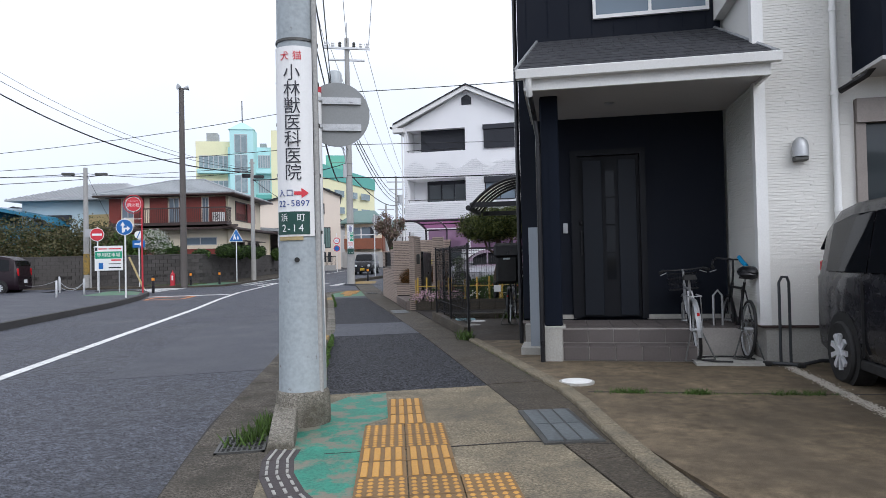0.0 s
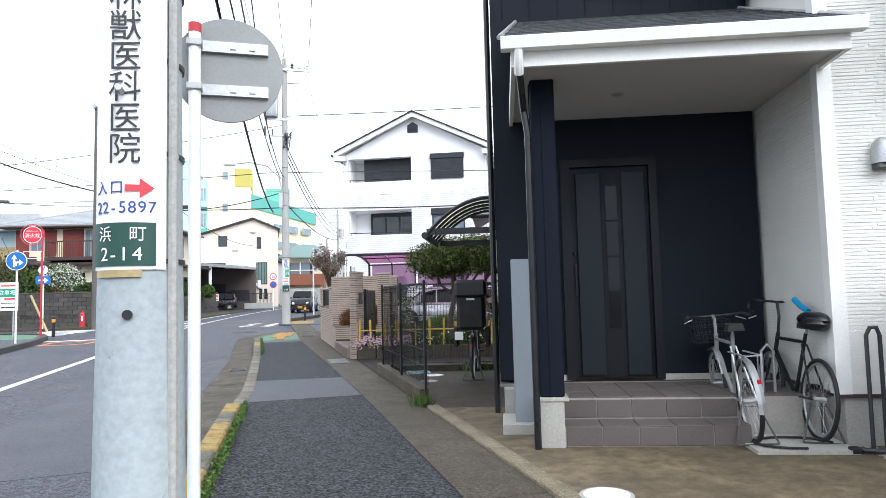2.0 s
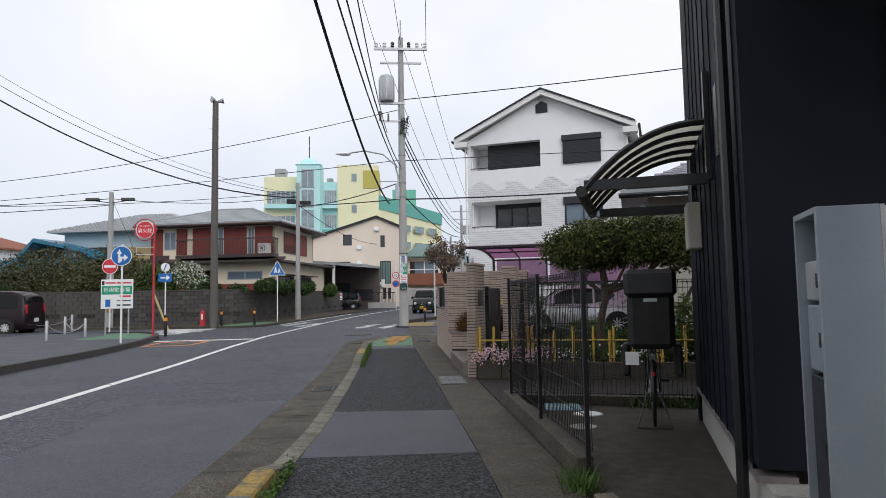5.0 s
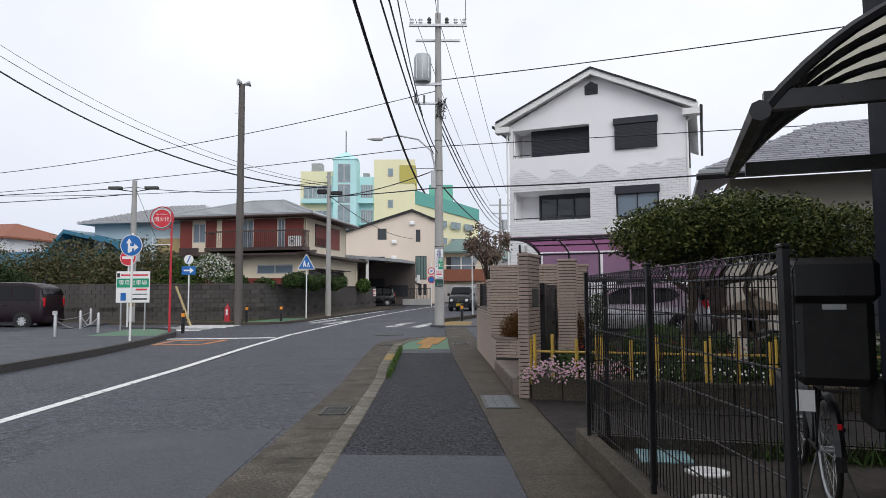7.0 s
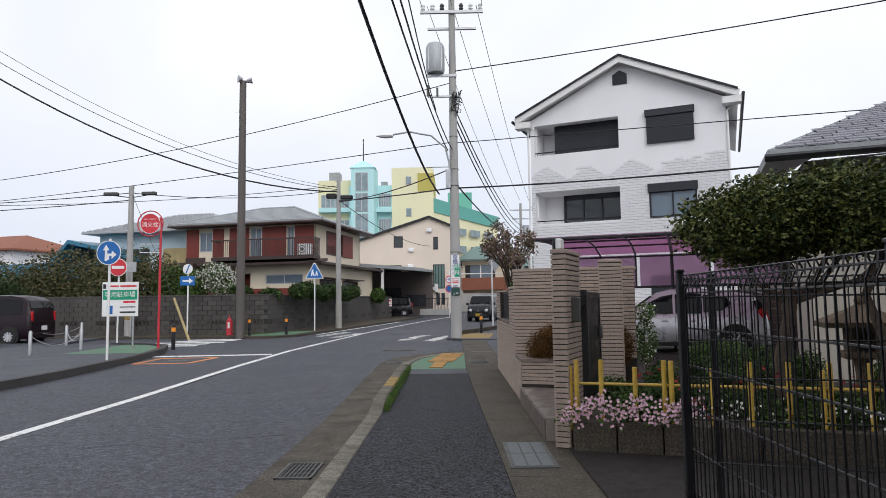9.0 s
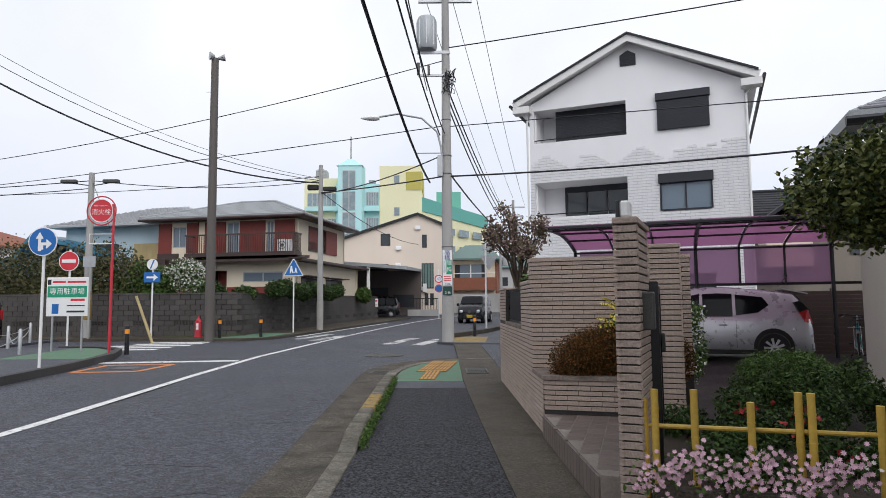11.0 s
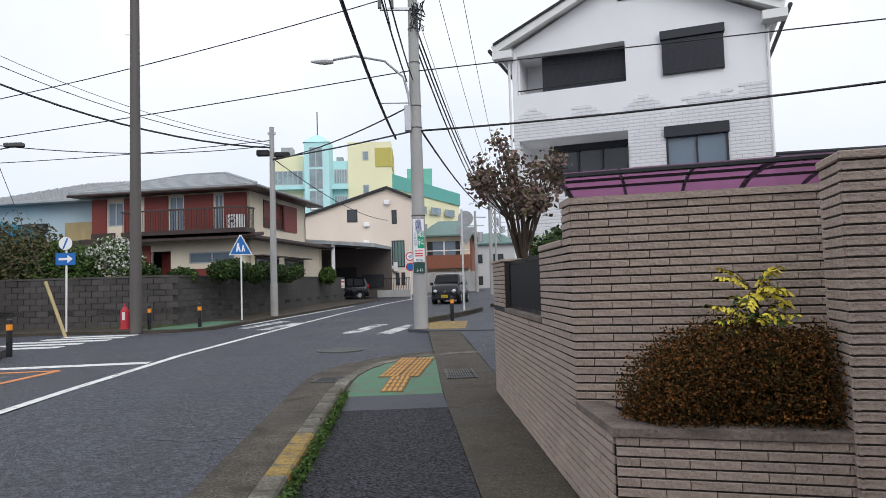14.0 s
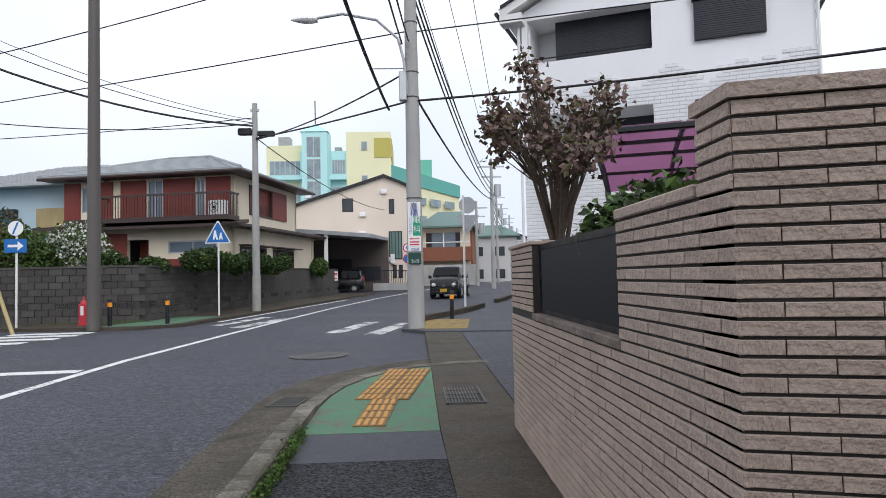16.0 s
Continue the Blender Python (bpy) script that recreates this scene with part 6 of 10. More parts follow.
def tile_face(parent, x, y, ang, length, z0, z1, single):
    """Courses of split tiles over one wall face that starts at (x, y) and runs along ang."""
    z, r = z0, 0
    while z + 0.04 <= z1:
        s = -(0.118 if r % 2 else 0.0)
        while s < length - 0.01:
            a, b = max(s, 0.0), min(s + 0.229, length)
            if b - a > 0.02:
                k = tile_rng.randrange(5)
                m = pose(x, y, 0, 0, 0, ang) @ pose(a + 0.001, -tile_rng.uniform(0, 0.004), z) @ Matrix.Diagonal(((b - a - 0.002) / 0.227, 1, 1, 1))
                if single:
                    part("brick", TILE_MESH[k], None, parent, at=m)
                else:
                    rest.m = m
                    rest.add(TILES[k].v, TILES[k].f)
            s += 0.231
        z += PITCH
        r += 1


def cap(parent, pts, z, w):
    """Flat coping tiles along a line."""
    for (xa, ya), (xb, yb) in zip(pts, pts[1:]):
        d = Vector((xb - xa, yb - ya))
        n = max(1, round(d.length / 0.235))
        for i in range(n):
            m = pose(xa + d.x * i / n, ya + d.y * i / n, z, 0, 0, math.degrees(math.atan2(d.y, d.x)))
            part("coping_tile", Geo().box(0.002, d.length / n - 0.002, -0.028, w, 0, 0.03, 0.006), BRICK, parent, at=m)


# gate pillars
def pillar(x, y, w, dd, z0, z1, lamp, turn=ANG):
    t = thing("gate_pillar", x, y, 0, turn, "grey-brown split-tile gate pillar" + (" with small lamp on top" if lamp else ""), "gate pillar")
    part("core", Geo().box(0.016, w - 0.016, 0.016, dd - 0.016, 0, z1), JOINT, t)
    part("cap", Geo().box(-0.002, w + 0.002, -0.002, dd + 0.002, z1 + 0.004, z1 + 0.045, 0.006), BRICK, t)
    for a, b, ang, ln in ((0, 0.016, 0, w), (0.016, dd, -90, dd), (w - 0.016, 0, 90, dd)):
        z, n = z0, max(1, round(ln / 0.23))
        while z + 0.04 < z1:
            for k in range(n):
                part("brick", TILE_MESH[tile_rng.randrange(5)], None, t, at=pose(a, b, 0, 0, 0, ang) @ pose(0.001 + k * ln / n, 0, z) @ Matrix.Diagonal(((ln / n - 0.002) / 0.227, 1, 1, 1)))
            z += PITCH
    if lamp:
        lb = part("lamp_base", Geo().box(w / 2 - 0.04, w / 2 + 0.04, w / 2 - 0.05, w / 2 + 0.05, z1 + 0.03, z1 + 0.045), BLACK, t)
        part("lamp_body", Geo().box(w / 2 - 0.03, w / 2 + 0.03, w / 2 - 0.06, w / 2 + 0.06, z1 + 0.045, z1 + 0.15, 0.012), SIGNWHITE, lb, "white lamp body")
        part("lamp_rim", Geo().box(w / 2 - 0.055, w / 2 - 0.03, w / 2 - 0.065, w / 2 + 0.065, z1 + 0.04, z1 + 0.155, 0.006), BLACK, lb, "black lamp rim")
        bx = part("intercom_box", Geo().box(w - 0.02, w + 0.06, 0.2, 0.3, 1.18, 1.42, 0.01), DARKSTEEL, t, "grey intercom box")
        mb = part("mail_slot", Geo().box(-0.065, 0.02, 0.4, 0.56, 1.25, 1.275, 0.006), STEEL, t, "steel mail slot")
    return t


pillar(1.985, 16.02, 0.15, 0.6, 0.035, 1.83, True, -24)
pillar(2.96, 18.385, 0.3, 0.34, 0.035, 1.88, False)
# black iron double gate, standing half open
gate = thing("gate", 2.43, 16.64, 0.0, 70, "black iron garden gate standing open", "gate")
part("gate_frame", Geo().box(0, 1.0, -0.02, 0.02, 0.3, 0.36).box(0, 1.0, -0.02, 0.02, 1.42, 1.48).box(0, 0.05, -0.02, 0.02, 0.36, 1.42).box(0.95, 1.0, -0.02, 0.02, 0.36, 1.42), BLACK, gate)
for i in range(11):
    part("gate_bar", Geo().box(0.056 + i * 0.08, 0.128 + i * 0.08, -0.012, 0.012, 0.36, 1.42), BLACK, gate)
part("latch", Geo().box(0.85, 0.93, -0.05, -0.02, 0.95, 1.1, 0.008), DARKSTEEL, gate)
gpost = thing("gate_post", 2.34, 16.56, 0, ANG, "square black iron gate post", "gate post")
part("post", Geo().box(0, 0.09, 0, 0.09, 0.0, 1.5, 0.006), BLACK, gpost)
# tiled terrace before the gate
terrace = thing("terrace", label="brown tiled entrance terrace", category="terrace", kind="structure")
TP = [(1.95, 16.35), (1.95, 18.7), tuple(Vector((1.97, 18.72)) + U17 * 1.2), (3.6, 17.9), (2.9, 16.0)]
part("terrace_core", Geo().prism(TP, 0.0, 0.2455), material("pale terrace mortar", (0.2, 0.17, 0.15), 0.9, vary=0.3, scale=5, fine=60, bump=0.2), terrace)
tt = Geo().box(0.003, 0.147, 0.003, 0.147, 0, 0.013, 0.003).mesh("terrace_tile")
ts = Geo().box(-0.014, 0.0, 0.003, 0.112, 0.03, 0.235, 0.003).mesh("terrace_tile")
tb = Geo().box(0.003, 0.147, 0.0, 0.11, 0, 0.014, 0.003).mesh("terrace_tile")
for m_ in (tt, ts, tb):
    m_.materials.append(TERRA)


def inside(x, y, poly):
    r = False
    for (xa, ya), (xb, yb) in zip(poly, poly[1:] + poly[:1]):
        if (ya > y) != (yb > y) and x < (xb - xa) * (y - ya) / (yb - ya) + xa:
            r = not r
    return r


for i in range(-8, 14):
    for j in range(-6, 20):
        m = pose(1.95, 16.5, 0.235, 0, 0, ANG) @ pose(i * 0.15, j * 0.15, 0)
        if all(inside(*(m @ Vector((a, b, 0)))[:2], TP) for a, b in ((0.03, 0.03), (0.12, 0.03), (0.03, 0.12), (0.12, 0.12))):
            part("terrace_tile", tt, None, terrace, at=m)
for j in range(20):
    part("terrace_tile", ts, None, terrace, at=pose(1.95, 16.36 + j * 0.116, 0))
# planted strip with bamboo-pattern fence
BX, BY = 2.12, 15.85
bed = thing("flower_bed", BX, BY, 0, ANG, "raised flower bed edged with grey blocks", "flower bed", kind="structure")
for i in range(11):
    part("edging_block", Geo().box(0.005, 0.385, 0, 0.1, 0.0, 0.3, 0.008), WETCONC, bed, at=pose(i * 0.39, 0, 0))
part("soil", Geo().box(0.0, 4.3, 0.1, 2.2, 0.0, 0.26), SOIL, bed)
bf = thing("bamboo_fence", BX, BY + 0.16, 0.0, ANG, "low yellow bamboo-pattern plastic fence", "fence")
for z in (0.62,):
    part("rail", Geo().tube([(0.0, 0.02, z), (4.2, 0.02, z)], 0.014, 8), BAMBOO, bf, "yellow rail", True)
bp = Geo()
bp.tube([(0, 0, 0), (0, 0, 0.58)], 0.022, 10)
for z in (0.12, 0.3, 0.46):
    bp.lathe([(0.0235, z), (0.0245, z + 0.005), (0.0235, z + 0.01)], 10)
bpm = bp.mesh("bamboo_post", True)
bpm.materials.append(BAMBOO)
for i, x in enumerate((0.02, 0.08, 0.3, 0.6, 0.85, 0.91, 1.25, 1.55, 1.85, 2.1, 2.16, 2.45, 2.8, 2.86, 3.2, 3.5, 3.78, 3.84, 4.15)):
    part("bamboo_post", bpm, None, bf, at=pose(x, -0.02 if i % 2 else 0.0, 0.26 if i % 3 else 0.2))
# black mesh fence on a low kerb
kb = solo("fence_kerb", Geo().prism([(2.1, 10.05), (2.22, 10.05), (2.24, 13.35), (2.12, 13.35)], 0.0, 0.2), WETCONC, "mossy concrete kerb under the mesh fence", "kerb", "structure", bevel=0.012)
solo("fence_kerb_back", Geo().prism([(2.2, 13.32), (2.2, 13.44), (5.2, 12.5), (5.2, 12.38)], 0.0, 0.15), WETCONC, "low concrete kerb across the yard", "kerb", "structure")


def mesh_fence(x, y, ang, length, posts, z0, z1, label):
    t = thing("mesh_fence", x, y, 0, ang, label, "fence")
    for s in posts:
        p = part("post", Geo().box(s - 0.016, s + 0.016, -0.016, 0.016, 0.12, z1 + 0.02, 0.004), BLACK, t)
        part("post_cap", Geo().box(s - 0.019, s + 0.019, -0.019, 0.019, z1 + 0.02, z1 + 0.035, 0.004), BLACK, p)
    w = Geo().tube([(0, -0.03, z0), (0, -0.03, z1 - 0.06), (0, -0.05, z1 - 0.02), (0, -0.035, z1 + 0.01), (0, -0.005, z1 + 0.005), (0, 0.0, z1 - 0.04)], 0.0034, 4).mesh("wire")
    w.materials.append(BLACK)
    for i in range(int(length / 0.05)):
        part("wire", w, None, t, at=pose(0.02 + i * 0.05, 0, 0))
    for z in (z0 + 0.03, z0 + 0.22, z0 + 0.42, z0 + 0.62, z0 + 0.82, z0 + 1.0, z1 - 0.08, z1 - 0.02, z1 + 0.008):
        part("rail_wire", Geo().tube([(0, -0.034, z), (length, -0.034, z)], 0.0048, 5), BLACK, t)
    return t


mesh_fence(2.17, 10.0, 90, 3.1, (0.02, 1.5, 3.05), 0.24, 1.49, "black welded mesh fence on a concrete kerb")
mesh_fence(2.2, 13.12, ANG, 3.0, (0.14, 1.6, 2.95), 0.18, 1.47, "black welded mesh fence across the yard")
# mauve carport
cp = thing("carport", 2.8, 24.0, 0, -20, "carport with mauve translucent roof and black frame", "carport")


def roof_z(v):
    return 2.74 + 0.1 * math.sin(min(1, v / 2.2) * 1.57) - 0.045 * max(0, v - 2.0) ** 2


part("front_beam", Geo().box(0, 6.45, -0.04, 0.04, 2.7, 2.76, 0.01), BLACK, cp, "black roof edge beam")
part("rear_beam", Geo().box(0, 6.45, 4.24, 4.28, 2.55, 2.6, 0.01), BLACK, cp)
vs = [i * 4.2 / 12 for i in range(13)]
for k in range(8):
    u = k * 0.92
    part("rib", Geo().tube([(u, v, roof_z(v)) for v in vs] + [(u, 4.25, 2.5), (u, 4.25, 1.75)] + ([(u, 4.25, 0.05)] if k % 3 == 0 else []), 0.028 if k % 3 else 0.045, 6), BLACK, cp)
for k in range(7):
    part("roof_panel", Geo().loft([[(k * 0.92 + 0.02, v, roof_z(v) + 0.03) for v in vs] + [(k * 0.92 + 0.02, v, roof_z(v) + 0.036) for v in vs[::-1]], [(k * 0.92 + 0.9, v, roof_z(v) + 0.03) for v in vs] + [(k * 0.92 + 0.9, v, roof_z(v) + 0.036) for v in vs[::-1]]]), MAUVE, cp, "mauve translucent panel").visible_shadow = False
for v in (1.0, 2.0, 3.1):
    part("purlin", Geo().box(0, 6.45, v - 0.02, v + 0.02, roof_z(v) - 0.03, roof_z(v) + 0.01), BLACK, cp)
for k in range(3):
    part("side_panel", Geo().box(0.1 + k * 1.84, 1.86 + k * 1.84, 4.3, 4.306, 1.78, 2.62), LILAC, cp, "mauve translucent screen").visible_shadow = False
part("screen_rail", Geo().box(0, 6.45, 4.28, 4.32, 1.72, 1.78), BLACK, cp)
# grille in the wall opening
gr = thing("wall_grille", 2.05, 20.48, 0, 90, "black louvred metal grille set in the wall", "grille")
part("grille_frame", Geo().box(0, 2.02, -0.03, 0.03, 1.07, 1.11).box(0, 2.02, -0.03, 0.03, 1.54, 1.58).box(0, 0.04, -0.03, 0.03, 1.11, 1.54).box(1.98, 2.02, -0.03, 0.03, 1.11, 1.54), BLACK, gr)
gb_ = Geo().box(-0.012, 0.012, -0.02, 0.02, 1.11, 1.54).mesh("grille_bar")
gb_.materials.append(BLACK)
for i in range(44):
    part("grille_bar", gb_, None, gr, at=pose(0.06 + i * 0.0445, 0, 0, 0, 0, 25))
# garden lantern and the dark-roofed house beyond the carport
ln = thing("garden_lantern", 5.78, 17.5, 0.2, -20, "weathered brown garden lantern with broad roof", "lantern")
LANTERN = material("mossy brown stone", (0.12, 0.085, 0.055), 0.9, vary=0.5, scale=6, fine=50, bump=0.5)
part("foot", Geo().box(-0.2, 0.2, -0.2, 0.2, 0.0, 0.12, 0.02), LANTERN, ln)
part("shaft", Geo().lathe([(0.1, 0.12), (0.085, 0.3), (0.1, 0.48)], 10), LANTERN, ln)
part("platform", Geo().box(-0.22, 0.22, -0.22, 0.22, 0.48, 0.56, 0.02), LANTERN, ln)
part("light_box", Geo().box(-0.16, -0.1, -0.16, 0.16, 0.56, 0.84).box(0.1, 0.16, -0.16, 0.16, 0.56, 0.84).box(-0.1, 0.1, 0.1, 0.16, 0.56, 0.84).box(-0.1, 0.1, -0.16, -0.1, 0.78, 0.84), LANTERN, ln, "hollow stone light box")
part("roof", Geo().loft([[(-0.42, -0.38, 0.84), (0.42, -0.38, 0.84), (0.42, 0.38, 0.84), (-0.42, 0.38, 0.84)], [(-0.43, -0.39, 0.9), (0.43, -0.39, 0.9), (0.43, 0.39, 0.9), (-0.43, 0.39, 0.9)], [(-0.14, -0.12, 1.04), (0.14, -0.12, 1.04), (0.14, 0.12, 1.04), (-0.14, 0.12, 1.04)], [(-0.04, -0.04, 1.1), (0.04, -0.04, 1.1), (0.04, 0.04, 1.1), (-0.04, 0.04, 1.1)]]), LANTERN, ln, "broad flared stone roof")
part("finial", Geo().ball((0, 0, 1.14), 0.06, 0.06, 0.07, 10, 7), LANTERN, ln)
dn = thing("house", 15.6, 44.0, 0.4, -14, "pale house with dark grey tiled roofs beyond the carport", "house")
part("wall", Geo().box(0.6, 12.5, 0.6, 7.5, 0.0, 5.2), material("grey-brown mortar wall", (0.22, 0.19, 0.16), 0.85, vary=0.2, scale=1.0, fine=40, bump=0.2, streak=0.7), dn)
dn_roof = part("roof", Geo().loft([[(0.0, 0.0, 5.1), (13.2, 0.0, 5.1), (13.2, 0.0, 5.25), (0.0, 0.0, 5.25)], [(0.6, 4.0, 6.75), (12.6, 4.0, 6.75), (12.6, 4.0, 6.95), (0.6, 4.0, 6.95)], [(0.0, 8.0, 5.1), (13.2, 8.0, 5.1), (13.2, 8.0, 5.25), (0.0, 8.0, 5.25)]]), SLATE, dn, "dark grey tiled roof")
for k in range(9):
    part("tile_course", Geo().box(0.08 * k, 13.2 - 0.08 * k, k * 0.44, k * 0.44 + 0.05, 5.26 + k * 0.186, 5.3 + k * 0.186), SLATE, dn_roof)
part("ridge", Geo().tube([(0.6, 4.0, 7.0), (12.6, 4.0, 7.0)], 0.1, 8), SLATE, dn_roof)
part("dormer_wall", Geo().box(1.1, 3.1, -1.1, 0.6, 2.6, 4.6), CREAM, dn)
part("dormer_roof", Geo().loft([[(0.7, y_, 4.55), (2.1, y_, 5.5), (3.5, y_, 4.55), (3.5, y_, 4.7), (2.1, y_, 5.68), (0.7, y_, 4.7)] for y_ in (-1.5, 1.8)]), SLATE, dn, "dark gabled porch roof")
part("window", Geo().box(5.2, 7.4, 0.54, 0.6, 3.2, 4.4), PANE, dn)
part("gutter", Geo().tube([(0.0, -0.06, 5.14), (13.2, -0.06, 5.14)], 0.06, 6), BLACK, dn)
# ---- awning and delivery post on the dark house ----
aw = thing("awning", HX, HY, 0, HR, "black-framed door awning with frosted panels", "awning")


def aw_z(u):
    k = (-0.35 - u) / 0.9
    return 2.58 + 0.04 * k - 0.5 * k ** 2.2


us = [-0.36 - i * 0.9 / 10 for i in range(11)]
for k in range(5):
    v = 2.75 + k * 0.33
    part("rib", Geo().tube([(u, v, aw_z(u)) for u in us], 0.026, 6), BLACK, aw)
for k in range(4):
    v = 2.75 + k * 0.33
    part("panel", Geo().loft([[(u, v + 0.02, aw_z(u) + 0.01) for u in us] + [(u, v + 0.02, aw_z(u) + 0.016) for u in us[::-1]], [(u, v + 0.31, aw_z(u) + 0.01) for u in us] + [(u, v + 0.31, aw_z(u) + 0.016) for u in us[::-1]]]), FROST, aw, "frosted panel")
part("front_gutter", Geo().tube([(-1.27, 2.7, 2.11), (-1.27, 4.12, 2.11)], 0.045, 8), BLACK, aw)
part("bracket", Geo().box(-0.37, -0.335, 2.72, 2.8, 2.15, 2.95), BLACK, aw)
part("bracket", Geo().box(-0.37, -0.335, 4.04, 4.1, 2.15, 2.95), BLACK, aw)
part("arm", Geo().box(-1.25, -0.36, 2.74, 2.79, 2.12, 2.2), BLACK, aw)
part("arm", Geo().box(-1.2, -0.36, 4.04, 4.09, 2.06, 2.14), BLACK, aw)
part("wall_bracket", Geo().box(-0.36, -0.335, 2.1, 2.25, 2.2, 2.68, 0.01), BLACK, aw)
dl = thing("delivery_post", HX, HY, 0, HR, "grey steel mailbox and delivery locker post", "mailbox")
part("plinth", Geo().box(-0.32, 0.1, 0.5, 1.05, 0.0, 0.14, 0.01), LIGHTCONC, dl)
part("back_panel", Geo().box(0.02, 0.05, 0.62, 0.95, 0.14, 1.66), STEEL, dl)
GREYMETAL = material("blue-grey painted steel", (0.28, 0.315, 0.35), 0.45, 0.3, vary=0.06, bump=0.02)
part("front_panel", Geo().box(-0.2, 0.03, 0.6, 0.625, 0.14, 1.66, 0.004), GREYMETAL, dl, "blue-grey side panel")
part("rear_panel", Geo().box(-0.2, 0.03, 0.95, 0.975, 0.14, 1.66), GREYMETAL, dl)
part("top_panel", Geo().box(-0.2, 0.03, 0.625, 0.95, 1.635, 1.66), GREYMETAL, dl)
for z0, z1, m_ in ((1.28, 1.45, STEEL), (0.98, 1.26, GREYMETAL), (0.4, 0.96, SHUTTER)):
    bx = part("locker", Geo().box(-0.17, 0.02, 0.63, 0.945, z0, z1, 0.006), m_, dl)
    part("lock", Geo().box(-0.185, -0.17, 0.68, 0.72, (z0 + z1) / 2 - 0.03, (z0 + z1) / 2 + 0.03), CHROME, bx)
hb = thing("bracket_cabinet", HX, HY, 0, HR, "cream utility meter box on the dark wall", "meter box")
part("box", Geo().box(-0.45, -0.335, 3.6, 3.9, 1.7, 2.1, 0.01), material("cream plastic", (0.5, 0.47, 0.4), 0.5), hb)

yf = thing("slat_fence", 2.8, 24.0, 0, -20, "brown slatted fence behind the carport", "fence")
for i in range(16):
    part("slat", Geo().box(4.2, 10.6, 5.3 + (i % 2) * 0.012, 5.34, 0.12 + i * 0.092, 0.2095 + i * 0.092), BROWNMETAL, yf)
for x_ in (4.25, 5.7, 7.1, 8.5):
    part("post", Geo().box(x_ - 0.04, x_ + 0.04, 5.34, 5.4, 0.0, 1.65), BROWNMETAL, yf)

# ---- street furniture ----


def strap(parent, r, z, c=(0, 0)):
    part("strap", Geo().lathe([(r, z), (r + 0.006, z), (r + 0.006, z + 0.02), (r, z + 0.02)], 20, c), DARKSTEEL, parent)


POLEPAINT = material("pale grey pole paint", (0.35, 0.39, 0.41), 0.65, vary=0.24, scale=2.2, fine=30, bump=0.12, streak=0.9, worn=((0.14, 0.115, 0.095), 0.655, 6.0, 0.03))
p0 = thing("utility_pole", -0.21, 5.24, 0, 0, "weathered concrete utility pole with clinic sign", "utility pole")
part("pole", Geo().lathe([(0.19, -0.05), (0.185, 0.2), (0.165, 1.6), (0.15, 4.0), (0.12, 11.0)], 24), POLEPAINT, p0, "grey stained concrete pole", True)
part("collar", Geo().lathe([(0.215, -0.05), (0.21, 0.22), (0.2, 0.27), (0.185, 0.285)], 18), KERBCONC, p0)
part("cable_guard", Geo().tube([(0.14, -0.11, 0.1), (0.135, -0.11, 5.0)], 0.022, 8), POLECONC, p0)
for z in (2.99, 2.68, 2.35, 1.95, 1.5):
    strap(p0, 0.168 - 0.006 * (z - 1.6), z)


def wrap(a0, a1, z0, z1, r, thick):
    """A thin sheet bent round the near pole, from angle a0 to a1 in degrees."""
    out = [radians(a0 + (a1 - a0) * i / 18) for i in range(19)]
    return Geo().loft([[(r * math.sin(a), -r * math.cos(a), z) for a in out] + [((r - thick) * math.sin(a), -(r - thick) * math.cos(a), z) for a in out[::-1]] for z in (z0, z1)])


sg = part("sign_panel", wrap(-66, 41, 1.475, 2.94, 0.176, 0.005), SIGNWHITE, p0, "white enamel clinic sign bent round the pole")
part("address_plate", wrap(-61, 27, 1.49, 1.665, 0.181, 0.004), SIGNGREEN, sg, "green address plate")


def bent(angle, z, r=0.179):
    """A place on the bent sign, facing outward at angle degrees round the pole."""
    return pose(r * math.sin(radians(angle)), -r * math.cos(radians(angle)), z, 0, 0, angle)


for i, ch in enumerate("小林獣医科医院"):
    lettering("letter", ch, 0.135, INK, sg, bent(-12, 2.725 - i * 0.128))
for ch, a in (("犬", -30), ("猫", 2)):
    lettering("letter", ch, 0.075, SIGNRED, sg, bent(a, 2.86))
for ch, a in (("入", -45), ("口", -22)):
    lettering("letter", ch, 0.062, NAVYINK, sg, bent(a, 1.805))
for ch, a in zip("22-5897", range(-50, 30, 12)):
    lettering("letter", ch, 0.068, NAVYINK, sg, bent(a, 1.725))
for ch, a in (("浜", -37), ("町", 5)):
    lettering("letter", ch, 0.066, SIGNWHITE, sg, bent(a, 1.615, 0.183))
for ch, a in (("2", -38), ("-", -25), ("1", -11), ("4", 5)):
    lettering("letter", ch, 0.078, SIGNWHITE, sg, bent(a, 1.535, 0.183))
part("arrow", Geo().side([(-0.055, -0.013), (0.0, -0.013), (0.0, -0.04), (0.055, 0.0), (0.0, 0.04), (0.0, 0.013), (-0.055, 0.013)], -0.002, 0.002), SIGNRED, sg, "red arrow", at=bent(7, 1.805))
part("bolt", Geo().tube([(-0.05, -0.14, 2.2), (-0.05, -0.24, 2.2)], 0.014, 8), STEEL, p0)
part("bolt_hole", Geo().tube([(-0.02, -0.178, 1.295), (-0.02, -0.184, 1.295)], 0.02, 12), RUBBER, p0)
part("wood_strip", wrap(-58, 10, 1.445, 1.474, 0.178, 0.008), WOOD, p0)
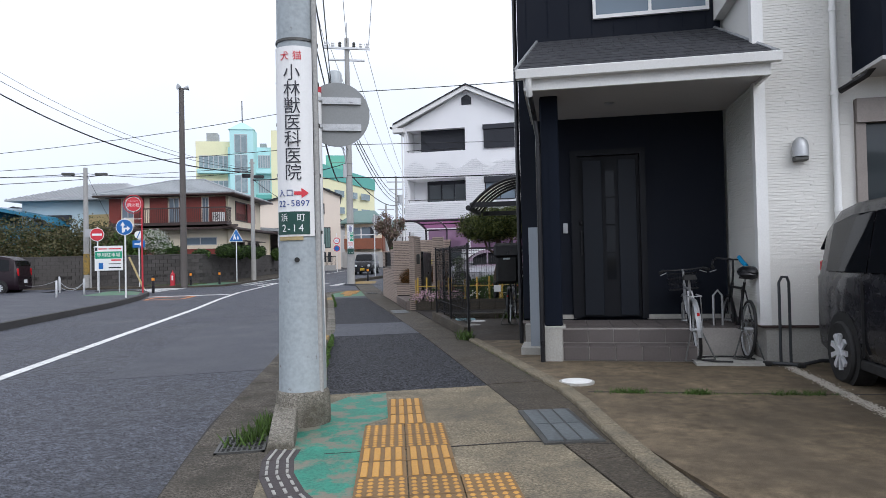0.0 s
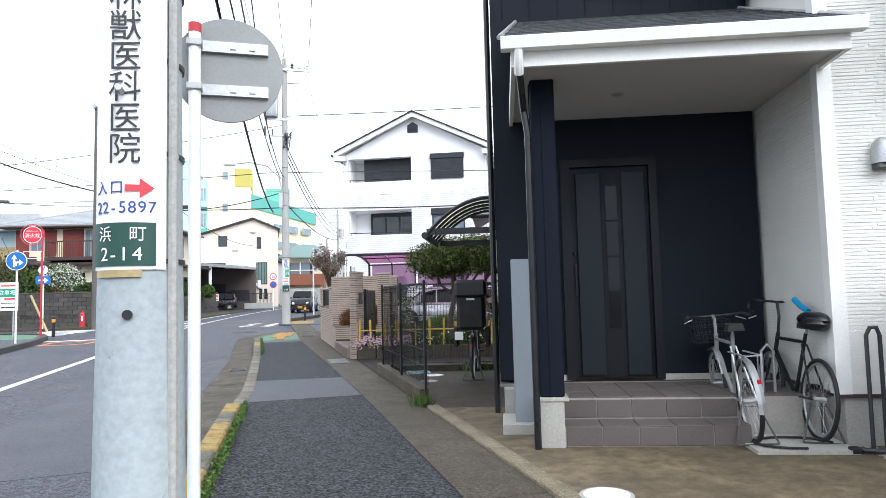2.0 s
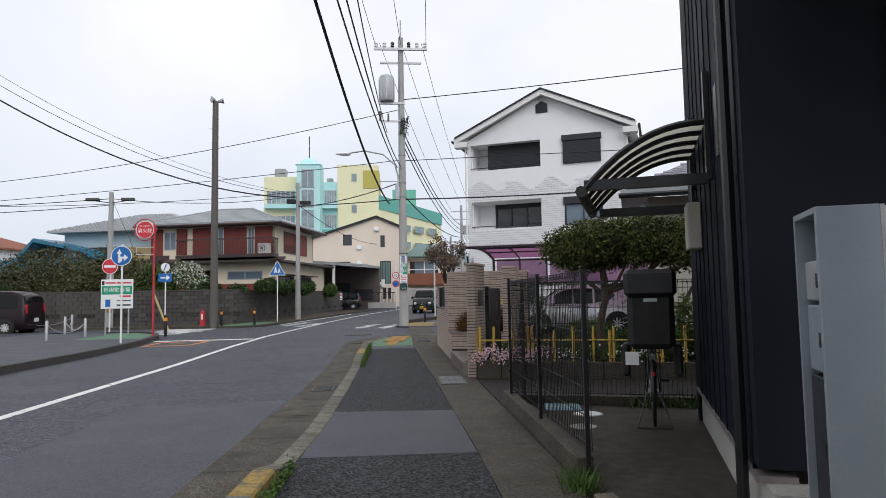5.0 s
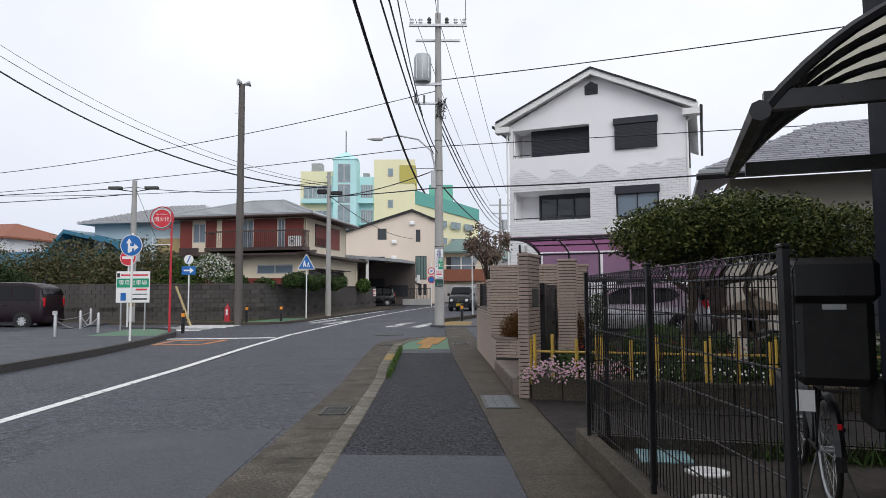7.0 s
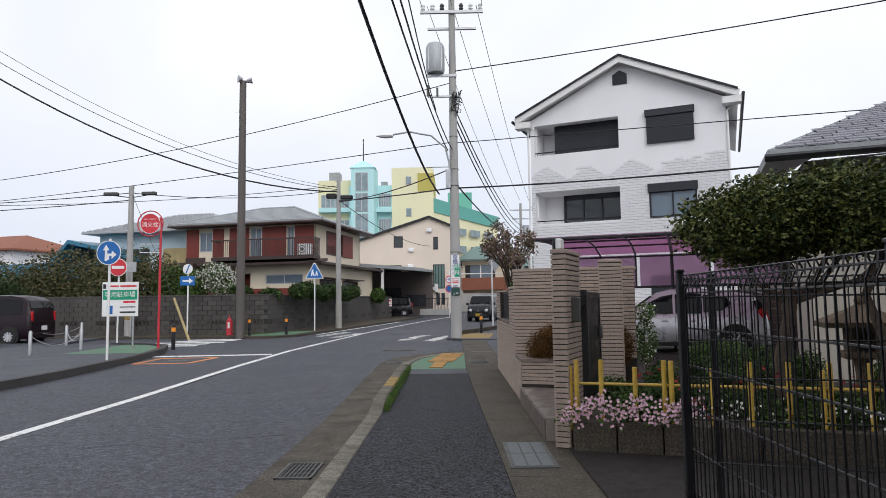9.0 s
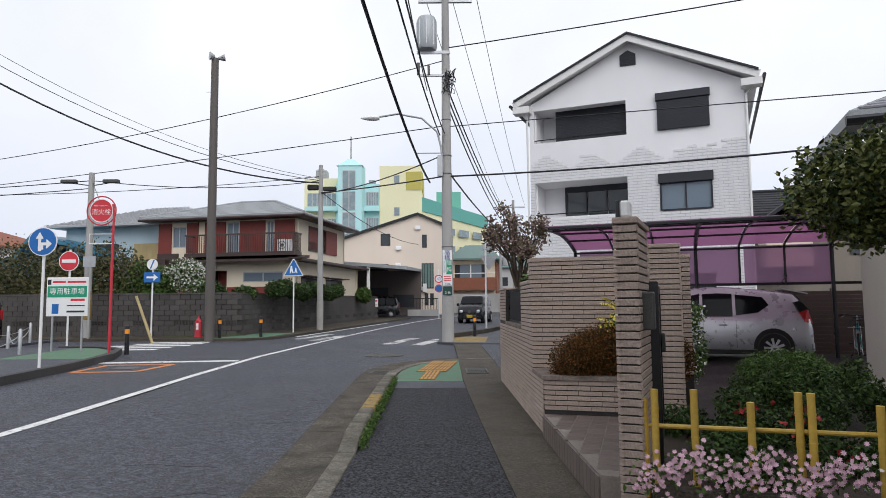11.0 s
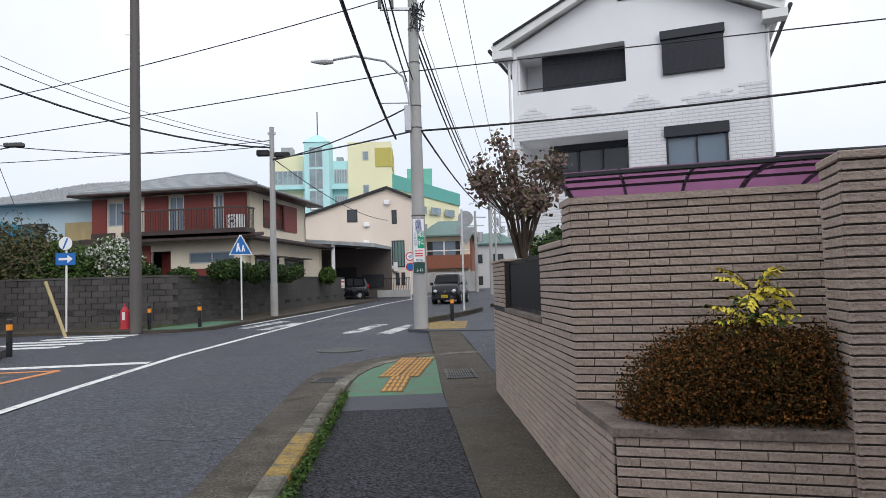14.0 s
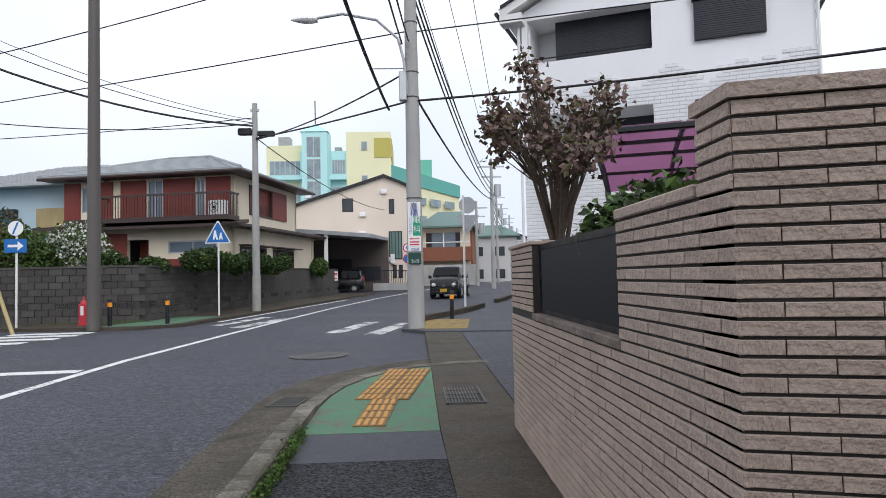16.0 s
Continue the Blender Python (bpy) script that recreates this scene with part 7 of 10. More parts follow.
blk = solo("kerb_block", Geo().loft([[(-0.44, y_, -0.02), (-0.24, y_, -0.02), (-0.25, y_, z_), (-0.42, y_, z_)] for y_, z_ in ((4.5, 0.06), (4.56, 0.09), (5.2, 0.2))]), KERBCONC, "sloped concrete kerb end block beside the pole", "kerb", "structure", bevel=0.012)
md = thing("traffic_mirror_post", 0.0, 5.85, 0, 0, "white post with grey round sign seen from behind", "road sign")
part("post", Geo().tube([(-0.06, 0, 0), (-0.06, 0, 2.8)], 0.032, 12), WHITEPAINT, md, "white steel post", True)
part("post_cap", Geo().tube([(-0.06, 0, 2.78), (-0.06, 0, 2.83)], 0.034, 12), REDPAINT, md)
dsc = part("disc", Geo().tube([(0.11, 0.045, 2.6), (0.11, 0.06, 2.6)], 0.29, 36), material("grey sign back", (0.26, 0.27, 0.27), 0.6, 0.2, vary=0.1, bump=0.03), md, "grey back of a round sign")
for z in (2.48, 2.72):
    part("rail", Geo().box(-0.1, 0.32, 0.02, 0.045, z - 0.03, z + 0.03), STEEL, dsc)
    part("clamp", Geo().box(-0.1, -0.02, -0.04, 0.04, z - 0.02, z + 0.02, 0.006), STEEL, dsc)
    for x in (0.12, 0.22):
        part("bolt", Geo().box(x, x + 0.03, 0.012, 0.02, z - 0.012, z + 0.012), STEEL, dsc)

# the tall service pole with transformer and street light
PX, PY = 1.15, 33.0
p2 = thing("utility_pole", PX, PY, 0.0, 0, "tall concrete utility pole with transformer and street lamp", "utility pole")
part("pole", Geo().lathe([(0.195, 0), (0.185, 2.0), (0.15, 7.0), (0.11, 12.6)], 20), POLECONC, p2, "", True)
part("pole_tip", Geo().tube([(0, 0, 12.6), (0, 0, 13.4)], 0.03, 6), STEEL, p2)
part("crossarm", Geo().box(-1.15, 1.15, -0.2, -0.1, 12.0, 12.1), STEEL, p2, "galvanised crossarm")
part("crossarm", Geo().box(-0.9, 0.9, 0.1, 0.2, 11.5, 11.58), STEEL, p2)
for x in (-1.05, -0.7, -0.35, 0.35, 0.7, 1.05):
    part("insulator", Geo().lathe([(0.05, 12.1), (0.09, 12.16), (0.06, 12.22), (0.09, 12.28), (0.05, 12.36)], 10, (x, -0.15)), SIGNWHITE if abs(x) > 0.5 else DARKSTEEL, p2, "", True)
tr = part("transformer", Geo().lathe([(0.3, 9.75), (0.33, 9.8), (0.33, 10.75), (0.28, 10.85), (0.1, 10.9)], 20, (-0.62, -0.1)), material("grey transformer paint", (0.42, 0.45, 0.46), 0.5, 0.2, vary=0.12, bump=0.05), p2, "grey drum transformer", True)
for k in range(8):
    a = k * 0.785
    part("cooling_fin", Geo().box(-0.62 + 0.33 * math.cos(a) - 0.015, -0.62 + 0.33 * math.cos(a) + 0.015, -0.1 + 0.33 * math.sin(a) - 0.015, -0.1 + 0.33 * math.sin(a) + 0.015, 9.85, 10.7), STEEL, tr)
part("bracket", Geo().box(-0.95, 0.15, -0.15, -0.08, 9.62, 9.72).box(-0.9, 0.12, -0.15, -0.08, 8.85, 8.92), STEEL, p2)
part("cutout", Geo().box(-0.95, -0.85, -0.2, -0.1, 8.9, 9.3), DARKSTEEL, p2)
part("cutout", Geo().box(-0.6, -0.52, -0.2, -0.1, 8.9, 9.2), DARKSTEEL, p2)
rngp = random.Random(3)
g = Geo()
for i in range(14):
    pts = [(rngp.uniform(-0.1, 0.35), -0.2 + rngp.uniform(-0.1, 0.1), 8.2 + rngp.uniform(0, 0.9)) for _ in range(4)]
    g.tube(pts, 0.015, 4)
tagged(part("cable_coil", g, CABLE, p2, "tangle of black cable"), kind="stuff")
for z in (8.35, 7.4, 6.2, 5.6, 3.2):
    strap(p2, 0.19 - 0.0075 * z + 0.02, z)
lampg = [(0, -0.02, 5.6), (-0.1, -0.1, 5.65), (-0.18, -0.1, 6.5), (-0.3, -0.1, 7.0), (-0.8, -0.1, 7.45), (-1.6, -0.05, 7.62), (-2.3, 0, 7.52)]
la = part("lamp_arm", Geo().tube(lampg, 0.035, 8), STEEL, p2, "curved street lamp arm", True)
part("lamp_head", Geo().loft([[(-2.2 - 0.65 * t, 0.13 * math.sin(math.pi * min(1, 0.25 + t * 0.75)) * math.cos(a), 7.5 + 0.09 * math.sin(math.pi * min(1, 0.25 + t * 0.7)) * math.sin(a)) for a in [j * 0.628 for j in range(10)]] for t in (0, 0.2, 0.4, 0.6, 0.8, 0.95)]), SIGNWHITE, la, "pale street lamp head", True)
part("lamp_brace", Geo().tube([(-0.15, -0.05, 6.3), (-1.0, -0.05, 6.3)], 0.015, 6), STEEL, la)
part("control_box", Geo().box(-0.3, -0.12, -0.2, -0.05, 5.5, 6.2, 0.02), STEEL, p2, "grey control box")
s2 = part("sign_panel", Geo().box(-0.16, 0.14, -0.225, -0.2, 1.95, 3.1, 0.01), SIGNWHITE, p2, "white clinic sign")
part("sign_band", Geo().box(-0.04, 0.14, -0.23, -0.224, 2.32, 2.78), SIGNTEAL, s2, "green band")
part("address_plate", Geo().box(-0.16, 0.14, -0.225, -0.2, 1.66, 1.92, 0.005), SIGNGREEN, s2, "green address plate")
for i, ch in enumerate("高橋"):
    lettering("letter", ch, 0.19, NAVYINK, s2, pose(-0.01, -0.232, 3.0 - i * 0.16))
for i, ch in enumerate("眼科"):
    lettering("letter", ch, 0.18, SIGNWHITE, s2, pose(0.05, -0.236, 2.68 - i * 0.22))
lettering("letter", "ク\nリ\nニ\nッ\nク", 0.1, NAVYINK, s2, pose(-0.1, -0.232, 2.55), gap=0.75)
lettering("letter", "0260", 0.09, NAVYINK, s2, pose(0.0, -0.232, 2.0))
part("arrow", Geo().side([(-0.13, 2.25), (-0.08, 2.22), (-0.08, 2.24), (0.1, 2.24), (0.1, 2.26), (-0.08, 2.26), (-0.08, 2.28)], -0.232, -0.226), SIGNRED, s2)
for i in range(2):
    part("text_bar", Geo().box(-0.12, 0.1, -0.232, -0.226, 2.1 + i * 0.06, 2.13 + i * 0.06), SIGNRED, s2)
lettering("letter", "2-15", 0.1, SIGNWHITE, s2, pose(0, -0.232, 1.73))

dk = thing("mast", -7.3, 35.25, rise(35), 0, "tall dark brown steel mast with loudspeaker on top", "mast")
part("pole", Geo().lathe([(0.17, 0), (0.16, 3), (0.13, 10.3)], 16), DARKPOLE, dk, "", True)
part("speaker", Geo().tube([(-0.15, -0.15, 10.35), (0.0, -0.05, 10.35)], 0.16, 10, 0.06).tube([(0.1, 0.0, 10.3), (0.35, 0.05, 10.35)], 0.05, 8, 0.14), STEEL, dk, "grey horn loudspeaker", True)
part("step_bolt", Geo().tube([(-0.1, -0.12, 9.0), (-0.25, -0.12, 9.0)], 0.01, 5), STEEL, dk)

sp = thing("utility_pole", -4.47, 41.1, rise(41), 0, "slim grey concrete utility pole", "utility pole")
part("pole", Geo().lathe([(0.14, 0), (0.13, 2.5), (0.09, 7.5)], 14), POLECONC, sp, "", True)
part("pole_base", Geo().lathe([(0.15, 0), (0.15, 1.3), (0.145, 1.32)], 14), LIGHTCONC, sp)
part("junction_box", Geo().box(-0.6, -0.1, -0.1, 0.1, 6.35, 6.6, 0.04).box(0.1, 0.7, -0.1, 0.1, 6.3, 6.5, 0.04), CABLE, sp, "black cable junction boxes")
part("bracket", Geo().box(-0.15, 0.15, -0.04, 0.04, 7.2, 7.3), STEEL, sp)

lp = thing("utility_pole", -12.4, 36.6, 0.1, 0, "grey utility pole with small lamps and stay wire", "utility pole")
part("pole", Geo().lathe([(0.15, 0), (0.14, 2), (0.1, 6.4)], 14), POLECONC, lp, "", True)
part("pole_band", Geo().lathe([(0.155, 0.8), (0.155, 1.9)], 14), KERBYEL, lp, "worn yellow band")
for sx in (-1, 1):
    la = part("lamp_arm", Geo().tube([(0, 0, 5.9), (sx * 0.8, -0.1, 6.0)], 0.02, 6), DARKSTEEL, lp)
    part("lamp_head", Geo().box(sx * 0.8 - 0.3, sx * 0.8 + 0.3, -0.2, 0.0, 5.98, 6.12, 0.03), DARKSTEEL, la)
st = thing("stay_wire", -10.3, 35.5, 0.1, 0, "pole stay wire with yellow guard tube", "stay wire")
part("guard_tube", Geo().tube([(1.15, -0.6, 0.0), (0.35, -0.2, 1.65)], 0.05, 10), WOOD, st, "pale yellow guard tube", True)
part("wire", Geo().tube([(0.35, -0.2, 1.6), (-2.0, 1.0, 6.0)], 0.01, 5), CABLE, st)


def bollard(x, y, z=None):
    t = thing("bollard", x, y, rise(y) + 0.05 if z is None else z, 0, "black bollard with orange reflective band", "bollard", "street bollards")
    part("post", Geo().lathe([(0.058, 0), (0.058, 0.7), (0.05, 0.75), (0.02, 0.77)], 16), BLACK, t, "", True)
    part("band", Geo().lathe([(0.06, 0.54), (0.0605, 0.54), (0.0605, 0.66), (0.06, 0.66)], 16), ORANGEBAND, t, "orange reflective band")


for x, y in ((-7.3, 29.2), (-7.05, 35.6), (-5.68, 36.0), (2.14, 35.6)):
    bollard(x, y)
hy = thing("fire_hydrant", -8.1, 36.35, rise(36) + 0.05, 0, "red standing fire hydrant", "fire hydrant")
part("body", Geo().box(-0.11, 0.11, -0.1, 0.1, 0.02, 0.62, 0.03), REDPAINT, hy, "faded red body")
part("top", Geo().lathe([(0.1, 0.62), (0.08, 0.68), (0.03, 0.72), (0.02, 0.82)], 12), REDPAINT, hy, "", True)
part("base", Geo().box(-0.13, 0.13, -0.12, 0.12, 0, 0.05), REDPAINT, hy)
part("label", Geo().box(-0.04, 0.04, -0.108, -0.1, 0.3, 0.55), SIGNWHITE, hy)


def sign_post(x, y, h, name, label, r=0.03, mat=None, z=0.1):
    t = thing(name, x, y, z + rise(y), 0, label, "road sign")
    part("post", Geo().tube([(0, 0, -0.05), (0, 0, h)], r, 10), mat or WHITEPAINT, t, "", True)
    return t


def disc(parent, z, r, mat, label="", x=0.0, y=-0.05):
    d = part("sign_face", Geo().tube([(x, y, z), (x, y - 0.012, z)], r, 32), SIGNWHITE, parent, label)
    part("sign_field", Geo().tube([(x, y - 0.012, z), (x, y - 0.016, z)], r * 0.93, 32), mat, d)
    return d


def arrow(parent, pts, y, mat=None):
    part("arrow", Geo().side(pts, y, y - 0.004), mat or SIGNWHITE, parent)


t = sign_post(-7.33, 25.55, 2.95, "road_sign", "blue round sign with two white arrows on white post")
d = disc(t, 2.6, 0.3, SIGNBLUE, "blue round sign with white arrows")
arrow(d, [(-0.09, 2.4), (-0.03, 2.4), (-0.03, 2.66), (0.02, 2.66), (-0.06, 2.8), (-0.14, 2.66), (-0.09, 2.66)], -0.068)
arrow(d, [(-0.03, 2.43), (0.02, 2.43), (0.02, 2.52), (0.08, 2.52), (0.08, 2.45), (0.2, 2.55), (0.08, 2.65), (0.08, 2.58), (-0.03, 2.58)], -0.069)
t = sign_post(-7.66, 29.0, 3.3, "hydrant_sign", "red fire hydrant sign on red post", 0.036, REDPAINT)
t_ring = part("ring", Geo().torus((-0.32, 0, 3.72), (0, 1, 0), 0.38, 0.018, 36, 8), REDPAINT, t, "thin red ring")
d = part("sign_face", Geo().tube([(-0.32, 0.0, 3.72), (-0.32, -0.015, 3.72)], 0.31, 32), SIGNRED, t, "red round sign")
part("sign_rim", Geo().torus((-0.32, -0.012, 3.72), (0, 1, 0), 0.3, 0.012, 36, 6), SIGNWHITE, d)
lettering("letter", "消火栓", 0.17, SIGNWHITE, d, pose(-0.32, -0.02, 3.68))
lettering("letter", "FIRE HYDRANT", 0.055, SIGNWHITE, d, pose(-0.32, -0.02, 3.85))
part("frame_bracket", Geo().tube([(0, -0.03, 3.1), (-0.6, -0.03, 3.1), (-0.6, -0.03, 2.85), (0, -0.03, 2.85)], 0.012, 6), SIGNWHITE, t)
part("post_top", Geo().tube([(0, 0, 3.25), (0.02, 0, 3.6), (-0.02, 0, 3.9)], 0.03, 8), REDPAINT, t, "", True)
t = sign_post(-10.23, 31.58, 2.9, "road_sign", "red no-entry sign on white post")
d = disc(t, 2.55, 0.3, SIGNRED, "red no-entry sign")
part("bar", Geo().box(-0.21, 0.21, -0.072, -0.066, 2.5, 2.6), SIGNWHITE, d)
t = sign_post(-9.61, 35.81, 2.85, "road_sign", "blue one-way arrow sign and round sign on white post")
d = part("sign_face", Geo().box(-0.3, 0.3, -0.06, -0.045, 2.0, 2.37, 0.01), SIGNBLUE, t, "blue rectangular arrow sign")
arrow(d, [(-0.2, 2.15), (0.06, 2.15), (0.06, 2.06), (0.22, 2.185), (0.06, 2.31), (0.06, 2.22), (-0.2, 2.22)], -0.062)
d = disc(t, 2.66, 0.2, SIGNWHITE, "white round end-of-limit sign")
part("slash", Geo().side([(-0.09, 2.5), (-0.04, 2.5), (0.09, 2.82), (0.04, 2.82)], -0.067, -0.071), SIGNBLUE, d)
t = sign_post(-5.2, 39.1, 2.95, "road_sign", "blue triangular school crossing sign on white post")
d = part("sign_face", Geo().side([(-0.42, 2.3), (0.42, 2.3), (0.03, 3.02), (-0.03, 3.02)], -0.045, -0.06), SIGNWHITE, t, "blue triangular sign")
part("sign_field", Geo().side([(-0.37, 2.33), (0.37, 2.33), (0.02, 2.97), (-0.02, 2.97)], -0.06, -0.064), SIGNBLUE, d)
for x, s in ((-0.08, 1.0), (0.1, 0.75)):
    part("figure", Geo().side([(x - 0.08 * s, 2.42), (x - 0.03 * s, 2.42), (x, 2.52), (x + 0.04 * s, 2.42), (x + 0.09 * s, 2.42), (x + 0.03 * s, 2.42 + 0.22 * s), (x + 0.03 * s, 2.42 + 0.3 * s), (x - 0.04 * s, 2.42 + 0.3 * s)], -0.064, -0.068), SIGNWHITE, d)
t = sign_post(0.78, 56.1, 3.3, "road_sign", "round speed limit and no-parking signs on white post", z=0.05)
d = disc(t, 2.65, 0.3, SIGNRED, "speed limit sign")
part("sign_inner", Geo().tube([(0, -0.066, 2.65), (0, -0.07, 2.65)], 0.21, 24), SIGNWHITE, d)
lettering("letter", "40", 0.28, SIGNBLUE, d, pose(0, -0.075, 2.64))
d = disc(t, 2.0, 0.3, SIGNRED, "no-parking sign")
part("sign_inner", Geo().tube([(0, -0.066, 2.0), (0, -0.07, 2.0)], 0.21, 24), SIGNBLUE, d)
t = sign_post(2.9, 40.5, 3.9, "road_sign", "white post with grey backs of two road signs", 0.04)
part("sign_back", Geo().tube([(0.15, 0.05, 3.55), (0.15, 0.06, 3.55)], 0.3, 28), STEEL, t, "grey round sign back")
part("sign_back", Geo().side([(-0.25, 3.2), (0.55, 3.2), (0.15, 2.5)], 0.05, 0.06), STEEL, t, "grey triangular sign back")
# rental-car notice board
t = thing("notice_board", -9.18, 29.7, 0.1 + rise(29.7), 0, "white parking notice board with green band", "sign")
part("leg", Geo().box(-0.42, -0.38, 0, 0.04, 0, 2.0), STEEL, t)
part("leg", Geo().box(0.38, 0.42, 0, 0.04, 0, 2.0), STEEL, t)
d = part("board", Geo().box(-0.56, 0.56, -0.03, 0.0, 0.95, 2.0, 0.008), SIGNWHITE, t, "white board")
part("green_band", Geo().box(-0.53, 0.53, -0.036, -0.03, 1.46, 1.76), SIGNTEAL, d, "green band")
part("title_bar", Geo().box(-0.4, -0.05, -0.036, -0.03, 1.85, 1.9).box(0.0, 0.5, -0.036, -0.03, 1.85, 1.9), SIGNRED, d, "red title bars")
part("emblem", Geo().box(-0.53, -0.44, -0.036, -0.03, 1.8, 1.94), SHUTTER, d)
part("red_pill", Geo().box(0.1, 0.48, -0.036, -0.03, 1.36, 1.42), SIGNRED, d)
part("car_picture", Geo().box(-0.4, -0.22, -0.036, -0.03, 1.02, 1.28, 0.002), SIGNBLUE, d)
part("text_bar", Geo().box(0.0, 0.48, -0.036, -0.03, 1.22, 1.25).box(0.0, 0.48, -0.036, -0.03, 1.05, 1.1), INK, d)
lettering("letter", "専用駐車場", 0.19, SIGNWHITE, d, pose(0, -0.04, 1.61))
# chain posts
for i, (x, y) in enumerate(((-10.3, 27.2), (-9.9, 28.9), (-11.6, 31.0), (-12.6, 33.6))):
    t = thing("chain_post", x, y, 0.1 + rise(y), 0, "grey steel chain post", "bollard", "chain posts")
    part("post", Geo().lathe([(0.045, 0), (0.045, 0.62), (0.02, 0.66)], 12), STEEL, t, "", True)
    nx_, ny_ = ((-9.9, 28.9), (-11.6, 31.0), (-12.6, 33.6), (-15, 34))[i]
    part("chain", Geo().tube([((nx_ - x) * k / 10, (ny_ - y) * k / 10, 0.52 - 0.3 * (1 - (k / 5 - 1) ** 2)) for k in range(11)], 0.012, 5), STEEL, t, "sagging grey chain")
g = thing("side_sign", -12.0, 36.0, 0.1, 0, "small dark sign on the slim white post", "road sign")
part("post", Geo().tube([(0, 0, 0), (0, 0, 3.1)], 0.035, 8), POLECONC, g)
part("plate", Geo().box(-0.25, 0.2, -0.05, -0.03, 2.75, 3.15), STEEL, g)

# ---- block wall across the junction ----
bw = thing("block_wall", label="stained concrete block wall with pierced blocks", category="wall", kind="structure")
WA, WB, WC = Vector((-18.0, 37.9)), Vector((-6.9, 37.1)), Vector((-3.5, 57.3))
blockm = Geo().box(0.004, 0.396, 0.0, 0.12, 0.004, 0.196, 0.006).mesh("block")
blockm.materials.append(BLOCKWALL)
pierce = Geo().box(0.004, 0.396, 0.0, 0.12, 0.004, 0.03).box(0.004, 0.396, 0, 0.12, 0.17, 0.196).box(0.004, 0.03, 0, 0.12, 0.03, 0.17).box(0.37, 0.396, 0, 0.12, 0.03, 0.17).box(0.03, 0.37, 0.08, 0.1, 0.03, 0.17)
for k in range(5):
    pierce.box(0.075 + k * 0.06, 0.1 + k * 0.06, 0, 0.08, 0.03, 0.17)
pierce.box(0.03, 0.37, 0, 0.08, 0.09, 0.11)
piercem = pierce.mesh("pierced_block")
piercem.materials.append(BLOCKWALL)
extra = Geo()
count = 0
for A, B_, h in ((WA, WB, 8), (WB, WC, 8)):
    d = B_ - A
    n = int(d.length / 0.4)
    ang = math.degrees(math.atan2(d.y, d.x))
    for i in range(n):
        p = A + d * (i / n)
        for r in range(h):
            m = pose(p.x, p.y, 0.06 + rise(p.y) * (0.55 if p.y > 40 else 1.0), 0, 0, ang) @ pose(0.2 if r % 2 else 0, 0, r * 0.2)
            if r == 2 and i % 4 in (1, 2):
                part("pierced_block", piercem, None, bw, at=m)
            elif count < 290 and -13 < p.x and p.y < 46 and r > 0:
                count += 1
                part("block", blockm, None, bw, at=m)
            else:
                extra.m = m
                extra.box(0.004, 0.396, 0.0, 0.12, 0.004, 0.196)
    m = pose(A.x, A.y, 0, 0, 0, ang)
    part("wall_core", Geo().loft([[(s_, y_, z_ + k_) for y_, z_ in ((0.03, 0.0), (0.09, 0.0), (0.09, 1.62), (0.03, 1.62))] for s_, k_ in ((0.0, 0.06 + rise(A.y)), (d.length, 0.06 + rise(B_.y) * (0.55 if B_.y > 40 else 1.0)))]), JOINT, bw, at=m)
    part("coping", Geo().box(0, d.length, -0.02, 0.14, 1.66 + rise(A.y), 1.72 + rise(A.y)) if A is WA else Geo().loft([[(0, -0.02, 1.66 + rise(A.y)), (0, 0.14, 1.66 + rise(A.y)), (0, 0.14, 1.72 + rise(A.y)), (0, -0.02, 1.72 + rise(A.y))], [(d.length, -0.02, 1.9), (d.length, 0.14, 1.9), (d.length, 0.14, 1.96), (d.length, -0.02, 1.96)]]), BLOCKWALL, bw, "", at=m)
tagged(part("blocks", extra, BLOCKWALL, bw), kind="stuff")
t = thing("iron_fence", -1.6, 61.5, 0.5, 10, "low dark iron fence on a block base", "fence")
part("base", Geo().box(0, 2.4, 0, 0.15, 0, 0.5), POLECONC, t)
part("rail", Geo().box(0, 2.4, 0.05, 0.1, 1.3, 1.36), BLACK, t)
for i in range(20):
    part("bar", Geo().box(0.05 + i * 0.12, 0.08 + i * 0.12, 0.06, 0.09, 0.5, 1.3), BLACK, t)
t = thing("notice_plate", -3.7, 56.8, 0, 0, "small white notice on the wall end", "sign")
part("plate", Geo().box(0.0, 0.3, -0.06, -0.03, 1.25, 1.8), SIGNWHITE, t)
part("text_bar", Geo().box(0.04, 0.26, -0.066, -0.06, 1.6, 1.7).box(0.04, 0.26, -0.066, -0.06, 1.35, 1.4), SIGNRED, t)
for i in range(3):
    t = thing("traffic_cone", 3.3 + i * 0.75, 70.5 - i * 0.3, 0.55, 0, "red-orange plastic traffic cone", "traffic cone", "cones by the road")
    part("cone", Geo().lathe([(0.16, 0.03), (0.03, 0.7)], 12), CONE, t)
    part("foot", Geo().box(-0.19, 0.19, -0.19, 0.19, 0, 0.03), CONE, t)
